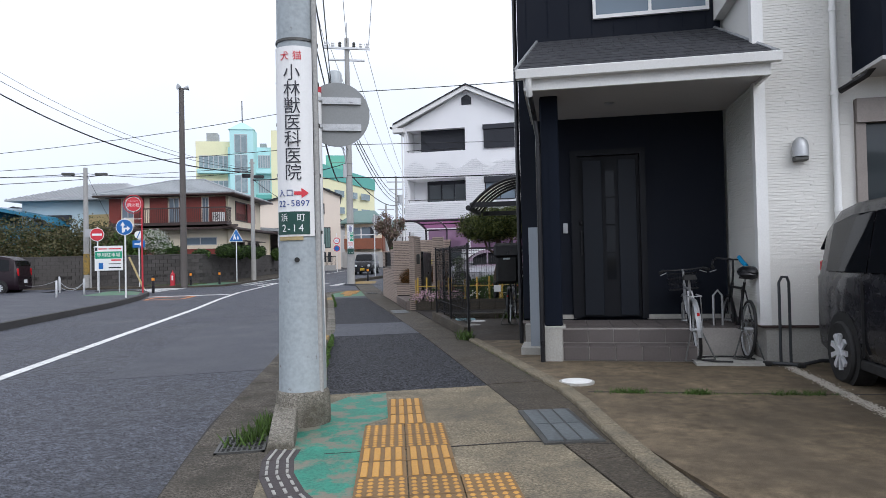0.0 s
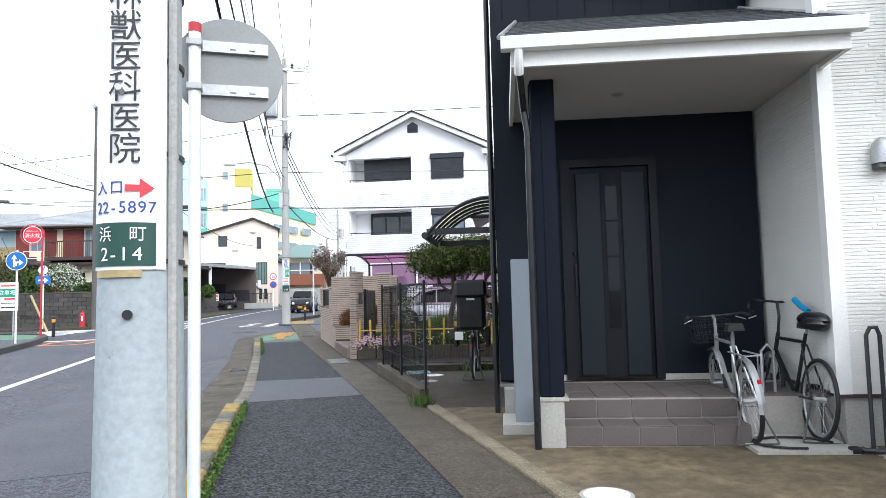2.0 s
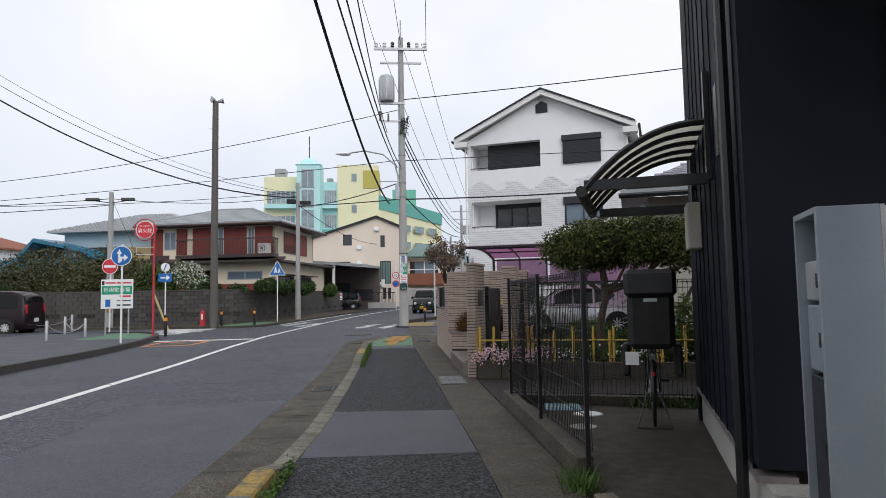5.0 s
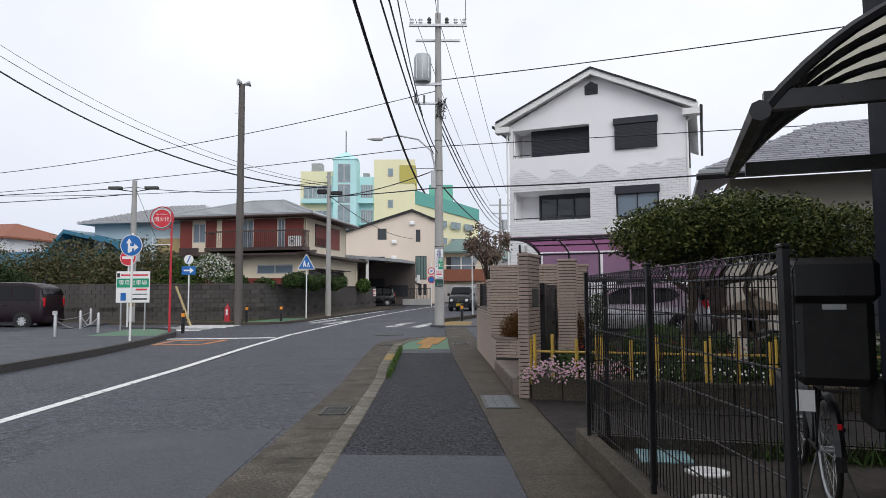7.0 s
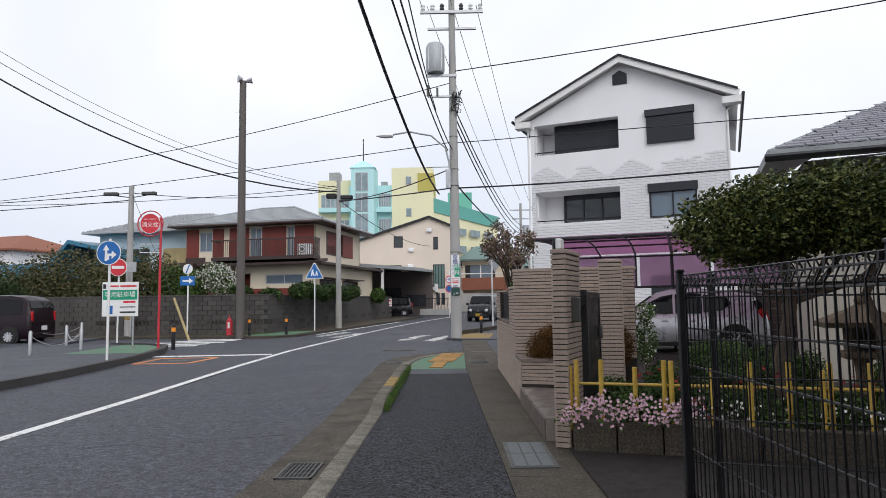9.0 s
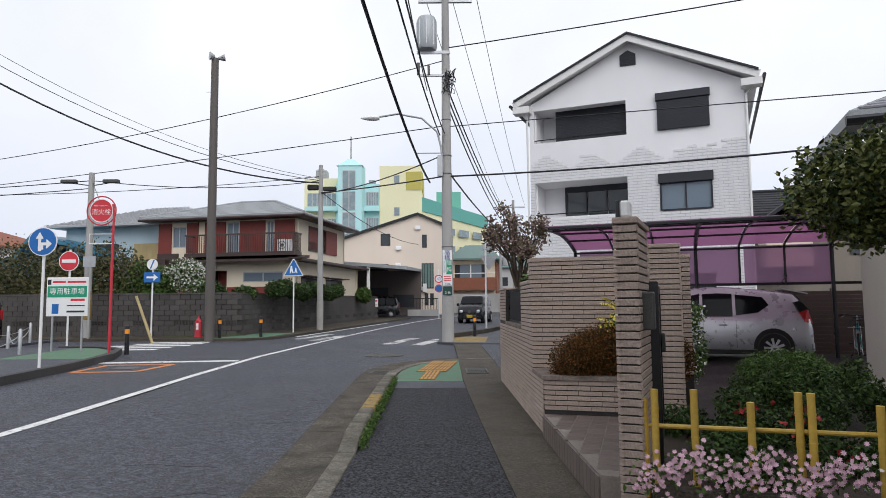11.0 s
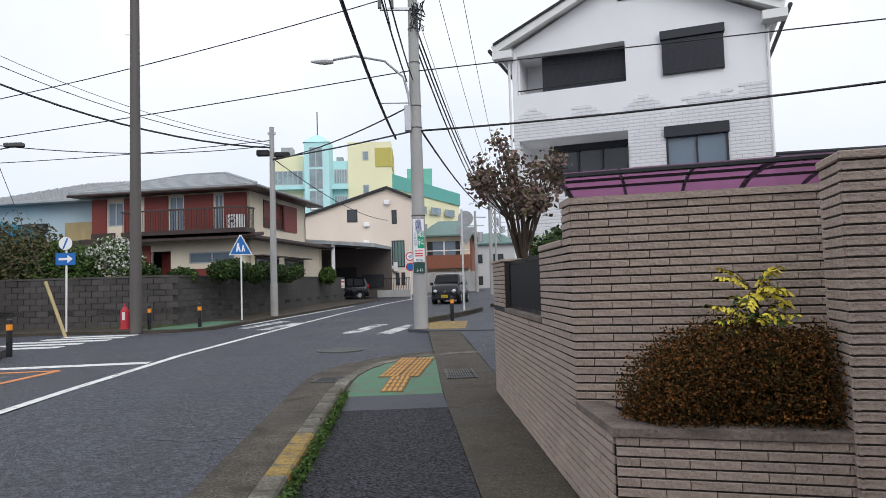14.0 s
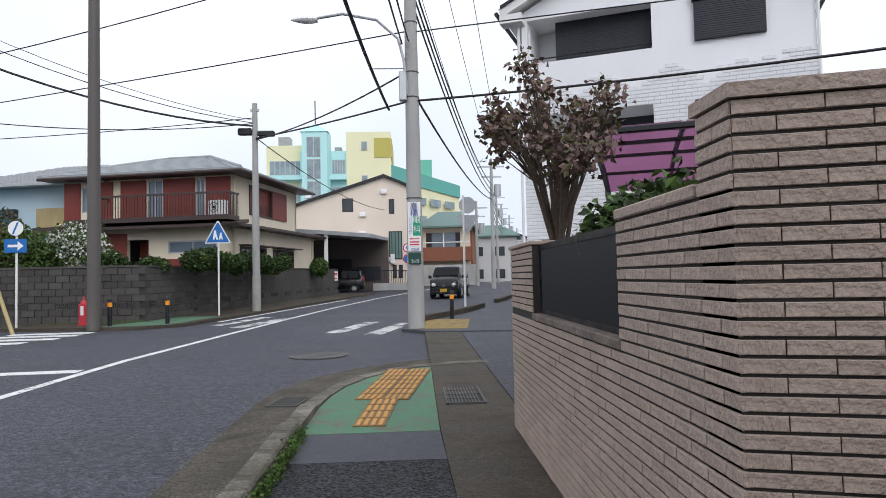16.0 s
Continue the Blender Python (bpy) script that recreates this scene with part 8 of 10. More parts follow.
# poles far down the road
for x, y, h in ((6.6, 62, 9), (9.8, 84, 9.5), (12.5, 100, 10), (16.5, 120, 10.5), (6.3, 70, 7), (19, 128, 9)):
    t = thing("utility_pole", x, y, 0.4, 0, "grey utility pole far down the road", "utility pole", "far utility poles")
    part("pole", Geo().lathe([(0.16, 0), (0.1, h)], 10), POLECONC, t)
    part("crossarm", Geo().box(-0.9, 0.9, -0.05, 0.05, h - 0.6, h - 0.5), STEEL, t)
    part("crossarm", Geo().box(-0.7, 0.7, -0.05, 0.05, h - 1.3, h - 1.2), STEEL, t)
    part("drum", Geo().lathe([(0.25, h - 2.6), (0.25, h - 1.8)], 10, (0.4, 0)), STEEL, t)
t = thing("traffic_light", 15.2, 104, 0.6, 0, "far traffic light showing green", "traffic light")
part("pole", Geo().tube([(0.8, 0, 0), (0.8, 0, 5.2), (-0.6, 0, 5.2)], 0.07, 8), POLECONC, t)
part("housing", Geo().box(-1.6, -0.5, -0.2, 0.0, 5.0, 5.4, 0.03), DARKSTEEL, t)
gm = bpy.data.materials.new("green signal lamp")
gm.use_nodes = True
gm.node_tree.nodes["Principled BSDF"].inputs["Emission Color"].default_value = (0.05, 0.9, 0.55, 1)
gm.node_tree.nodes["Principled BSDF"].inputs["Emission Strength"].default_value = 2.0
part("lens", Geo().tube([(-1.4, -0.2, 5.2), (-1.4, -0.22, 5.2)], 0.15, 14), gm, t, "lit green lens")


# ---- cables ----
def wire(a, b, sag, r, n=18, name="power_cable", label="thin black overhead power cable"):
    a, b = Vector(a), Vector(b)
    pts = [a + (b - a) * (i / n) - Vector((0, 0, sag * (1 - (2 * i / n - 1) ** 2))) for i in range(n + 1)]
    solo(name, Geo().tube(pts, r, 5), CABLE, label, "cable", group="overhead cables")


P0 = (-0.21, 5.24)
for dz, dx, r, sag in ((10.6, -1.1, 0.012, 0.5), (10.6, 0.0, 0.012, 0.5), (10.6, 1.1, 0.012, 0.5)):
    wire((P0[0] + dx, P0[1], dz), (PX + dx, PY - 0.15, 12.3), sag, r)
for x0, z0, x1, z1, r, sag in ((-1.1, 8.83, -0.21, 6.91, 0.02, 1.0), (-0.83, 9.18, -0.05, 6.95, 0.018, 1.4), (-0.34, 9.09, -0.62, 8.42, 0.016, 1.0), (-0.98, 8.45, -0.55, 5.33, 0.03, 1.23)):
    wire((x0, P0[1], z0), (PX + x1, PY, z1), sag, r, label="thick black overhead cable")
for z0, z1, r, sag in ((12.3, 9.6, 0.012, 0.6), (8.5, 7.6, 0.025, 0.7), (8.2, 7.2, 0.025, 0.7), (7.9, 6.9, 0.025, 0.8), (5.7, 6.6, 0.03, 0.5)):
    wire((PX + 0.05, PY, z0), (6.6, 62, z1), sag, r)
for dx in (-0.9, 0.9):
    wire((PX + dx, PY - 0.15, 12.3), (6.6 + dx, 62, 9.0), 0.6, 0.012)
wire((PX, PY, 9.86), (30, 19.2, 9.9), 0.35, 0.02)
wire((PX, PY, 7.19), (30, 20.7, 5.95), 0.0, 0.016)
wire((PX, PY, 5.53), (30, 17.7, 6.5), 0.77, 0.028, label="thick twisted overhead cable")
wire((PX, PY, 9.45), (-30, 42.8, 7.45), 0.69, 0.016)
wire((PX, PY, 7.23), (-30, 45.1, 6.9), 0.17, 0.016)
wire((PX, PY, 5.55), (-4.47, 41.1, 6.45), 0.05, 0.025)
wire((-4.47, 41.1, 7.2), (-40, 46, 8.2), 0.8, 0.016)
wire((-4.47, 41.1, 6.9), (-18, 32, 11.5), 1.4, 0.035, label="thick bundled overhead cable")
wire((-4.47, 41.1, 7.0), (-18, 31.8, 12.1), 1.2, 0.014)
wire((-4.47, 41.1, 7.1), (-18, 31.6, 12.6), 1.2, 0.01)
wire((-4.47, 41.1, 6.5), (-0.95, 66, 6.4), 0.5, 0.02)
wire((-4.47, 41.1, 6.4), (PX, PY, 6.3), 0.2, 0.022)
wire((-12.4, 36.6, 6.2), (-40, 40, 6.5), 0.4, 0.018)
wire((-12.4, 36.6, 5.9), (-40, 38, 6.0), 0.5, 0.018)
wire((-12.4, 36.6, 6.2), (-4.47, 41.1, 7.0), 0.3, 0.016)
for k in range(4):
    wire((6.6, 62, 8.0 - k * 0.6), (9.8, 84, 8.4 - k * 0.6), 0.4, 0.025)
    wire((9.8, 84, 8.4 - k * 0.6), (16.5, 120, 9.4 - k * 0.6), 0.6, 0.03)

# ---- cars ----
HUBCAP = material("silver hubcap paint", (0.62, 0.63, 0.65), 0.35, 0.3, vary=0.05, bump=0)


def car(name, L, W, H, paint, label, style, x, y, z, rz, plate=None):
    """A car along local x, front at +x: body, glass, wheels, lamps, mirrors, handles."""
    t = thing(name, x, y, z, rz, label, "car")
    hl, w = L / 2, W / 2
    belt = H * 0.56
    if style == "box":
        st = [(-hl, H * 0.50, 0.87), (-hl + 0.05, H * 0.72, 0.93), (-hl + 0.16, H * 0.88, 0.97), (-hl + 0.4, H * 0.96, 0.99), (-hl + 0.8, H * 0.992, 1), (-0.1 * L, H, 1), (0.12 * L, H * 0.985, 1), (0.22 * L, H * 0.95, 1), (0.345 * L, H * 0.66, 0.99), (0.42 * L, H * 0.62, 0.97), (0.475 * L, H * 0.55, 0.92), (hl, H * 0.44, 0.85)]
        glass_x, ws = (-hl + 0.34, 0.24 * L), (0.235 * L, 0.345 * L)
    else:
        st = [(-hl, H * 0.5, 0.84), (-hl + 0.06, H * 0.66, 0.92), (-hl + 0.16, H * 0.76, 0.96), (-hl + 0.34, H * 0.9, 0.98), (-0.27 * L, H * 0.95, 1), (-0.08 * L, H, 1), (0.06 * L, H * 0.99, 1), (0.14 * L, H * 0.94, 1), (0.30 * L, H * 0.66, 0.99), (0.40 * L, H * 0.6, 0.97), (0.47 * L, H * 0.5, 0.9), (hl, H * 0.38, 0.8)]
        glass_x, ws = (-hl + 0.82, 0.2 * L), (0.17 * L, 0.30 * L)

    def at(xx):
        for (xa, ta, wa), (xb, tb, wb) in zip(st, st[1:]):
            if xa <= xx <= xb:
                k = (xx - xa) / (xb - xa)
                return ta + (tb - ta) * k, wa + (wb - wa) * k
        return st[-1][1:]

    def ring(xx):
        zt, wf = at(xx)
        b = min(belt, zt - 0.12)
        wt = w * wf * (0.97 if zt < belt + 0.15 else 0.97 - 0.13 * (zt - belt) / (H - belt))
        half = [(w * wf * 0.90, 0.2), (w * wf * 0.98, 0.28), (w * wf, 0.45), (w * wf * 0.995, b), (w * wf * 0.97, b + 0.03), (wt, zt - 0.09), (wt * 0.95, zt - 0.03), (wt * 0.7, zt), (0.0, zt + 0.008)]
        return [(xx, yy, zz) for yy, zz in half] + [(xx, -yy, zz) for yy, zz in half[-2::-1]]

    xs = sorted({s[0] for s in st} | {-hl + L * i / 22 for i in range(23)})
    body = part("body", Geo().loft([ring(xx) for xx in xs]), paint, t, "", True)

    def side(xx, k, s):
        zt, wf = at(xx)
        wt = w * wf * (0.97 - 0.13 * (zt - belt) / (H - belt))
        a, b_ = Vector((xx, s * (w * wf * 0.97 + 0.004), belt + 0.045)), Vector((xx, s * (wt + 0.006), zt - 0.10))
        return a + (b_ - a) * k

    for s in (-1, 1):
        n = 3
        for i in range(n):
            xa = glass_x[0] + (glass_x[1] - glass_x[0]) * i / n + 0.03
            xb = glass_x[0] + (glass_x[1] - glass_x[0]) * (i + 1) / n - 0.03
            mid = (xa + xb) / 2
            pts = [side(xa, 0.04, s), side(mid, 0.04, s), side(xb, 0.04, s), side(xb, 0.93, s), side(mid, 0.93, s), side(xa, 0.93, s)]
            if style == "hatch" and i == 0:
                pts = [side(xa - 0.05, 0.55, s), side(xa + 0.16, 0.2, s), side(xb, 0.08, s), side(xb, 0.9, s), side(mid, 0.9, s), side(xa + 0.06, 0.88, s)]
            g = Geo()
            g.loft([pts, [p + Vector((0, s * 0.008, 0)) for p in pts]])
            part("side_window", g, CARGLASS, body, "dark side window")
        for i in (1, 2):
            xx = glass_x[0] + (glass_x[1] - glass_x[0]) * i / 3 + 0.14
            part("door_handle", Geo().box(xx, xx + 0.17, s * w * 0.985 - 0.012, s * w * 0.985 + 0.028, belt - 0.13, belt - 0.09, 0.008), paint, body)
            part("door_seam", Geo().box(xx - 0.17, xx - 0.162, s * w - 0.02, s * w + 0.002, 0.3, belt), RUBBER, body)
        part("sill", Geo().box(-0.28 * L, 0.28 * L, s * w * 0.96 - 0.03, s * w * 0.96 + 0.03, 0.17, 0.26, 0.012), RUBBER, body)
        mr = part("mirror", Geo().box(ws[0] + 0.05, ws[0] + 0.22, s * (w + 0.02) - 0.0, s * (w + 0.17), belt + 0.06, belt + 0.22, 0.03) if s > 0 else Geo().box(ws[0] + 0.05, ws[0] + 0.22, -(w + 0.17), -(w + 0.02), belt + 0.06, belt + 0.22, 0.03), paint, body, "door mirror")
        part("headlight", Geo().ball((hl - 0.06, s * w * 0.66, H * 0.40), 0.09, 0.15, 0.11, 12, 8), CLEARLENS, body, "clear headlight", True)
        part("tail_light", Geo().box(-hl - 0.01, -hl + 0.12, s * w * 0.82 - 0.05, s * w * 0.82 + 0.05, H * 0.46, H * 0.66, 0.02) if style == "box" else Geo().loft([[(x_ - hl, s * (w * k - d), z_) for x_, k, d, z_ in row] for row in (((0.0, 0.86, 0.0, H * 0.5), (0.16, 0.985, 0.0, H * 0.53), (0.26, 0.975, 0.0, H * 0.66), (0.1, 0.93, 0.0, H * 0.7)), ((0.05, 0.86, 0.1, H * 0.5), (0.18, 0.985, 0.08, H * 0.53), (0.28, 0.975, 0.08, H * 0.66), (0.14, 0.93, 0.1, H * 0.7)))]), REDLENS, body, "red tail light")

    def pane(x0, x1, f, sgn):
        z0, z1 = at(x0)[0], at(x1)[0]
        w0, w1 = w * (0.80 if z0 > z1 else 0.88), w * (0.88 if z0 > z1 else 0.80)
        a = [(x0, -w0, z0 + 0.004), (x0, w0, z0 + 0.004), (x1, w1, z1 + 0.004), (x1, -w1, z1 + 0.004)]
        return Geo().loft([a, [(p[0] + 0.012 * sgn, p[1], p[2] + 0.012) for p in a]])

    part("windscreen", pane(ws[0] + 0.02, ws[1] - 0.02, 0, 1), CARGLASS, body, "dark windscreen")
    rb = st[1:3] if style == "box" else st[1:4]
    part("rear_window", pane(rb[0][0], rb[-1][0] - 0.02, 0, -1), CARGLASS, body, "dark rear window")
    part("front_bumper", Geo().box(hl - 0.12, hl + 0.02, -w * 0.8, w * 0.8, 0.2, 0.36, 0.03), paint, body)
    part("grille", Geo().box(hl - 0.05, hl + 0.012, -w * 0.45, w * 0.45, 0.38, 0.48, 0.01), RUBBER, body)
    part("emblem", Geo().torus((hl + 0.0, 0, H * 0.40), (1, 0, 0), 0.05, 0.01, 16, 5), CHROME, body)
    part("rear_bumper", Geo().box(-hl - 0.02, -hl + 0.12, -w * 0.85, w * 0.85, 0.22, 0.42, 0.03), paint, body)
    if plate:
        pl = part("number_plate", Geo().box(hl + 0.02, hl + 0.03, -0.165, 0.165, 0.3, 0.46), PLATEYEL, body, "yellow number plate")
        lettering("number", plate, 0.11, INK, pl, pose(hl + 0.033, 0, 0.36, 0, 0, 90))
    rp = part("rear_plate", Geo().box(-hl - 0.03, -hl - 0.02, -0.165, 0.165, 0.5, 0.66), PLATEYEL if style == "box" and W < 1.55 else SIGNWHITE, body)
    part("antenna", Geo().tube([(-hl + 0.5, 0, H), (-hl + 0.35, 0, H + 0.2)], 0.008, 5), BLACK, body)
    if style == "hatch":
        part("spoiler", Geo().loft([[(-hl + 0.06, y_, H * 0.885), (-hl + 0.5, y_, H * 0.95), (-hl + 0.5, y_, H * 0.965), (-hl + 0.04, y_, H * 0.9)] for y_ in (-w * 0.74, 0.0, w * 0.74)]), paint, body, "roof spoiler")
        for s in (-1, 1):
            part("light_surround", Geo().loft([[(x_ - hl, s * (w * k - d), z_) for x_, k, d, z_ in row] for row in (((0.08, 0.93, -0.002, H * 0.69), (0.25, 0.977, -0.002, H * 0.655), (0.34, 0.965, -0.004, H * 0.78), (0.24, 0.93, 0.0, H * 0.8)), ((0.12, 0.93, 0.1, H * 0.69), (0.27, 0.977, 0.08, H * 0.655), (0.36, 0.965, 0.08, H * 0.78), (0.26, 0.93, 0.1, H * 0.8)))]), CARGLASS, body, "black lamp surround")
        part("fuel_flap", Geo().tube([(-hl + 0.62, w * 0.985, H * 0.53), (-hl + 0.62, w * 1.0, H * 0.53)], 0.085, 20), paint, body)
    R = 0.285 if style == "box" else 0.305
    tyre = Geo()
    for r0, y0 in ((R - 0.11, -0.09), (R - 0.02, -0.1), (R, -0.08), (R, 0.08), (R - 0.02, 0.1), (R - 0.11, 0.09)):
        tyre.v += [(r0 * math.cos(k * math.pi / 14), y0, r0 * math.sin(k * math.pi / 14)) for k in range(28)]
    tyre.f = [(r * 28 + k, r * 28 + (k + 1) % 28, (r + 1) * 28 + (k + 1) % 28, (r + 1) * 28 + k) for r in range(5) for k in range(28)] + [(5 * 28 + k, 5 * 28 + (k + 1) % 28, (k + 1) % 28, k) for k in range(28)]
    tm_, rim = tyre.mesh("tyre", True), Geo()
    tm_.materials.append(RUBBER)
    rim.torus((0, 0, 0), (0, 1, 0), R - 0.115, 0.018, 24, 6)
    for k in range(9):
        a = k * 2 * math.pi / 9
        d = Vector((math.cos(a), 0, math.sin(a)))
        e = Vector((-d.z, 0, d.x)) * 0.017
        rim.loft([[d * 0.02 + e + Vector((0, yy, 0)) for yy in (-0.07, 0.07)] + [d * 0.02 - e + Vector((0, yy, 0)) for yy in (0.07, -0.07)], [d * (R - 0.115) + e * 1.5 + Vector((0, yy, 0)) for yy in (-0.08, 0.08)] + [d * (R - 0.115) - e * 1.5 + Vector((0, yy, 0)) for yy in (0.08, -0.08)]])
    back = Geo().tube([(0, -0.055, 0), (0, 0.055, 0)], R - 0.115, 24).mesh("rim_back")
    back.materials.append(RUBBER)
    rim.tube([(0, -0.085, 0), (0, 0.085, 0)], 0.05, 12)
    rm = rim.mesh("rim", True)
    rm.materials.append(HUBCAP)
    for xx in (-0.31 * L, 0.31 * L):
        for s in (-1, 1):
            part("wheel_arch", Geo().tube([(xx, s * (w - 0.16), R + 0.02), (xx, s * (w + 0.004), R + 0.02)], R + 0.07, 28), RUBBER, body)
            wh = part("wheel", tm_, None, t, at=pose(xx, s * (w - 0.06), R))
            part("rim", rm, None, wh, "silver wheel trim", at=pose(0, s * 0.03, 0))
            part("rim_back", back, None, wh, at=pose(0, s * 0.03, 0))
    return t


def local(u, v):
    p = pose(HX, HY, 0, 0, 0, HR) @ Vector((u, v, 0))
    return p.x, p.y


cx, cy = local(3.64, -2.43)
car("car", 4.2, 1.7, 1.72, CARBLACK, "dark grey-black minivan parked on the drive", "box", cx, cy, 0.045, HR - 90)
car("car", 4.0, 1.6, 1.8, CARPLUM, "dark plum box-shaped minivan in the parking lot", "box", -16.2, 33.9, 0.12, 180)
car("car", 3.9, 1.69, 1.57, CARSILVER, "silver hatchback parked under the carport", "hatch", 6.85, 26.55, 0.11, 160)
car("car", 3.3, 1.47, 1.62, CARBLACK, "black box-shaped small van before the open bay", "box", -3.9, 62.0, 0.42, 182)
car("car", 3.3, 1.47, 1.6, CARBLACK, "black small car with yellow number plate on the road", "box", 2.95, 50.5, rise(50.5) - 0.02, -104.5, "52-05")


# ---- bicycles ----
def bicycle(x, y, z, rz, label, tube, basket=False, child=False, drop=False, lean=0.0):
    """A bicycle along local x, front at +x, wheels on z = 0."""
    t = thing("bicycle", x, y, z, rz, label, "bicycle")
    if lean:
        t.matrix_world = pose(x, y, z, 0, 0, rz) @ pose(0, 0, 0, lean)
    R = 0.335
    for nm, xx in (("rear_wheel", -0.52), ("front_wheel", 0.54)):
        wh = part(nm, Geo().torus((xx, 0, R), (0, 1, 0), R - 0.018, 0.018, 36, 8), RUBBER, t, "black tyre", True)
        part("rim", Geo().torus((xx, 0, R), (0, 1, 0), R - 0.045, 0.012, 36, 6), STEEL, wh)
        part("hub", Geo().tube([(xx, -0.05, R), (xx, 0.05, R)], 0.022, 10), STEEL, wh)
        g = Geo()
        for k in range(24):
            a = k * math.pi / 12
            g.tube([(xx, 0.03 * (-1) ** k, R), (xx + (R - 0.05) * math.cos(a), 0, R + (R - 0.05) * math.sin(a))], 0.0015, 3)
        tagged(part("spokes", g, STEEL, wh), kind="stuff")
        if not drop:
            part("mudguard", Geo().loft([[(xx + r * math.cos(a), yy, R + r * math.sin(a)) for yy, r in ((-0.028, R + 0.012), (0, R + 0.028), (0.028, R + 0.012), (0, R + 0.022))] for a in [radians(d) for d in (range(20, 190, 14) if nm == "rear_wheel" else range(60, 170, 14))]]), BLACK if not basket else STEEL, t)
    bb, seat, head, fork = (-0.06, 0, 0.3), (-0.22, 0, 0.78), (0.36, 0, 0.83), (0.41, 0, 0.66)
    fr = part("frame", Geo().tube([bb, fork], 0.018, 8).tube([seat, (0.38, 0, 0.78)], 0.016, 8).tube([bb, (-0.25, 0, 0.86)], 0.016, 8).tube([head, (0.43, 0, 0.58)], 0.02, 8), tube, t, "", True)
    for s in (-1, 1):
        part("stay", Geo().tube([(-0.06, s * 0.03, 0.3), (-0.52, s * 0.06, R)], 0.01, 6), tube, fr)
        part("stay", Geo().tube([(-0.22, s * 0.02, 0.76), (-0.52, s * 0.06, R)], 0.009, 6), tube, fr)
        part("fork_blade", Geo().tube([(0.43, s * 0.04, 0.58), (0.46, s * 0.05, 0.45), (0.54, s * 0.05, R)], 0.011, 6), tube, fr)
        part("crank", Geo().tube([(-0.06, s * 0.06, 0.3), (-0.06 + s * 0.12, s * 0.07, 0.3 - s * 0.11)], 0.009, 6), STEEL, fr)
        part("pedal", Geo().box(-0.1 + s * 0.12, -0.02 + s * 0.12, s * 0.12 - 0.04, s * 0.12 + 0.04, 0.28 - s * 0.11, 0.31 - s * 0.11, 0.006), RUBBER, fr)
    part("chainring", Geo().torus((-0.06, -0.045, 0.3), (0, 1, 0), 0.09, 0.006, 24, 5).tube([(-0.06, -0.045, 0.39), (-0.52, -0.045, R + 0.05)], 0.004, 4).tube([(-0.06, -0.045, 0.21), (-0.52, -0.045, R - 0.05)], 0.004, 4), DARKSTEEL, fr)
    part("saddle", Geo().loft([[(xx, -ww, 0.9), (xx, ww, 0.9), (xx, ww * 0.8, 0.955), (xx, -ww * 0.8, 0.955)] for xx, ww in ((-0.4, 0.07), (-0.33, 0.085), (-0.22, 0.05), (-0.1, 0.018))]), RUBBER, t, "black saddle", True)
    part("seat_post", Geo().tube([(-0.22, 0, 0.76), (-0.27, 0, 0.91)], 0.012, 8), STEEL, t)
    part("stem", Geo().tube([(0.36, 0, 0.82), (0.34, 0, 0.98), (0.4, 0, 1.12 if drop else 1.0)], 0.014, 8), BLACK if drop else STEEL, t)
    if drop:
        hbp = [(0.42, 0.22, 1.0), (0.52, 0.22, 1.03), (0.54, 0.21, 1.1), (0.42, 0.19, 1.13), (0.4, 0.0, 1.12), (0.42, -0.19, 1.13), (0.54, -0.21, 1.1), (0.52, -0.22, 1.03), (0.42, -0.22, 1.0)]
    else:
        hbp = [(0.2, 0.29, 0.99), (0.32, 0.24, 1.01), (0.4, 0.1, 1.0), (0.4, -0.1, 1.0), (0.32, -0.24, 1.01), (0.2, -0.29, 0.99)]
    hb_ = part("handlebar", Geo().tube(hbp, 0.012, 8), BLACK, t, "black handlebar", True)
    for s in (-1, 1):
        part("grip", Geo().tube([hbp[0 if s > 0 else -1], hbp[1 if s > 0 else -2]], 0.018, 8), RUBBER, hb_)
        part("brake_lever", Geo().tube([(0.36, s * 0.2, 0.98), (0.34, s * 0.28, 0.95)], 0.006, 5), STEEL, hb_)
    if not drop:
        part("rear_reflector", Geo().box(-0.87, -0.86, -0.014, 0.014, 0.52, 0.555, 0.003), REDLENS, t, "red reflector")
    if not drop:
        part("carrier", Geo().tube([(-0.28, 0.06, 0.72), (-0.8, 0.06, 0.73), (-0.8, -0.06, 0.73), (-0.28, -0.06, 0.72)], 0.007, 6).tube([(-0.7, 0.06, 0.73), (-0.54, 0.07, 0.35)], 0.006, 5).tube([(-0.7, -0.06, 0.73), (-0.54, -0.07, 0.35)], 0.006, 5), STEEL if basket else BLACK, t)
    part("stand", Geo().tube([(-0.5, -0.06, R - 0.03), (-0.62, -0.16, 0.0)], 0.009, 6).tube([(-0.5, 0.06, R - 0.03), (-0.62, 0.16, 0.0)], 0.009, 6).tube([(-0.62, -0.16, 0.005), (-0.62, 0.16, 0.005)], 0.009, 6), DARKSTEEL, t, "wire stand")
    if basket:
        b = part("basket", Geo().box(0.44, 0.74, -0.17, 0.17, 0.74, 0.75).box(0.44, 0.74, -0.18, -0.175, 0.75, 0.76), BLACK, t, "black wire basket")
        for k in range(9):
            a = -0.16 + k * 0.04
            part("basket_wire", Geo().tube([(0.43, a, 0.95), (0.45, a * 0.9, 0.75), (0.74, a * 0.9, 0.75), (0.78, a, 0.95)], 0.003, 4), BLACK, b)
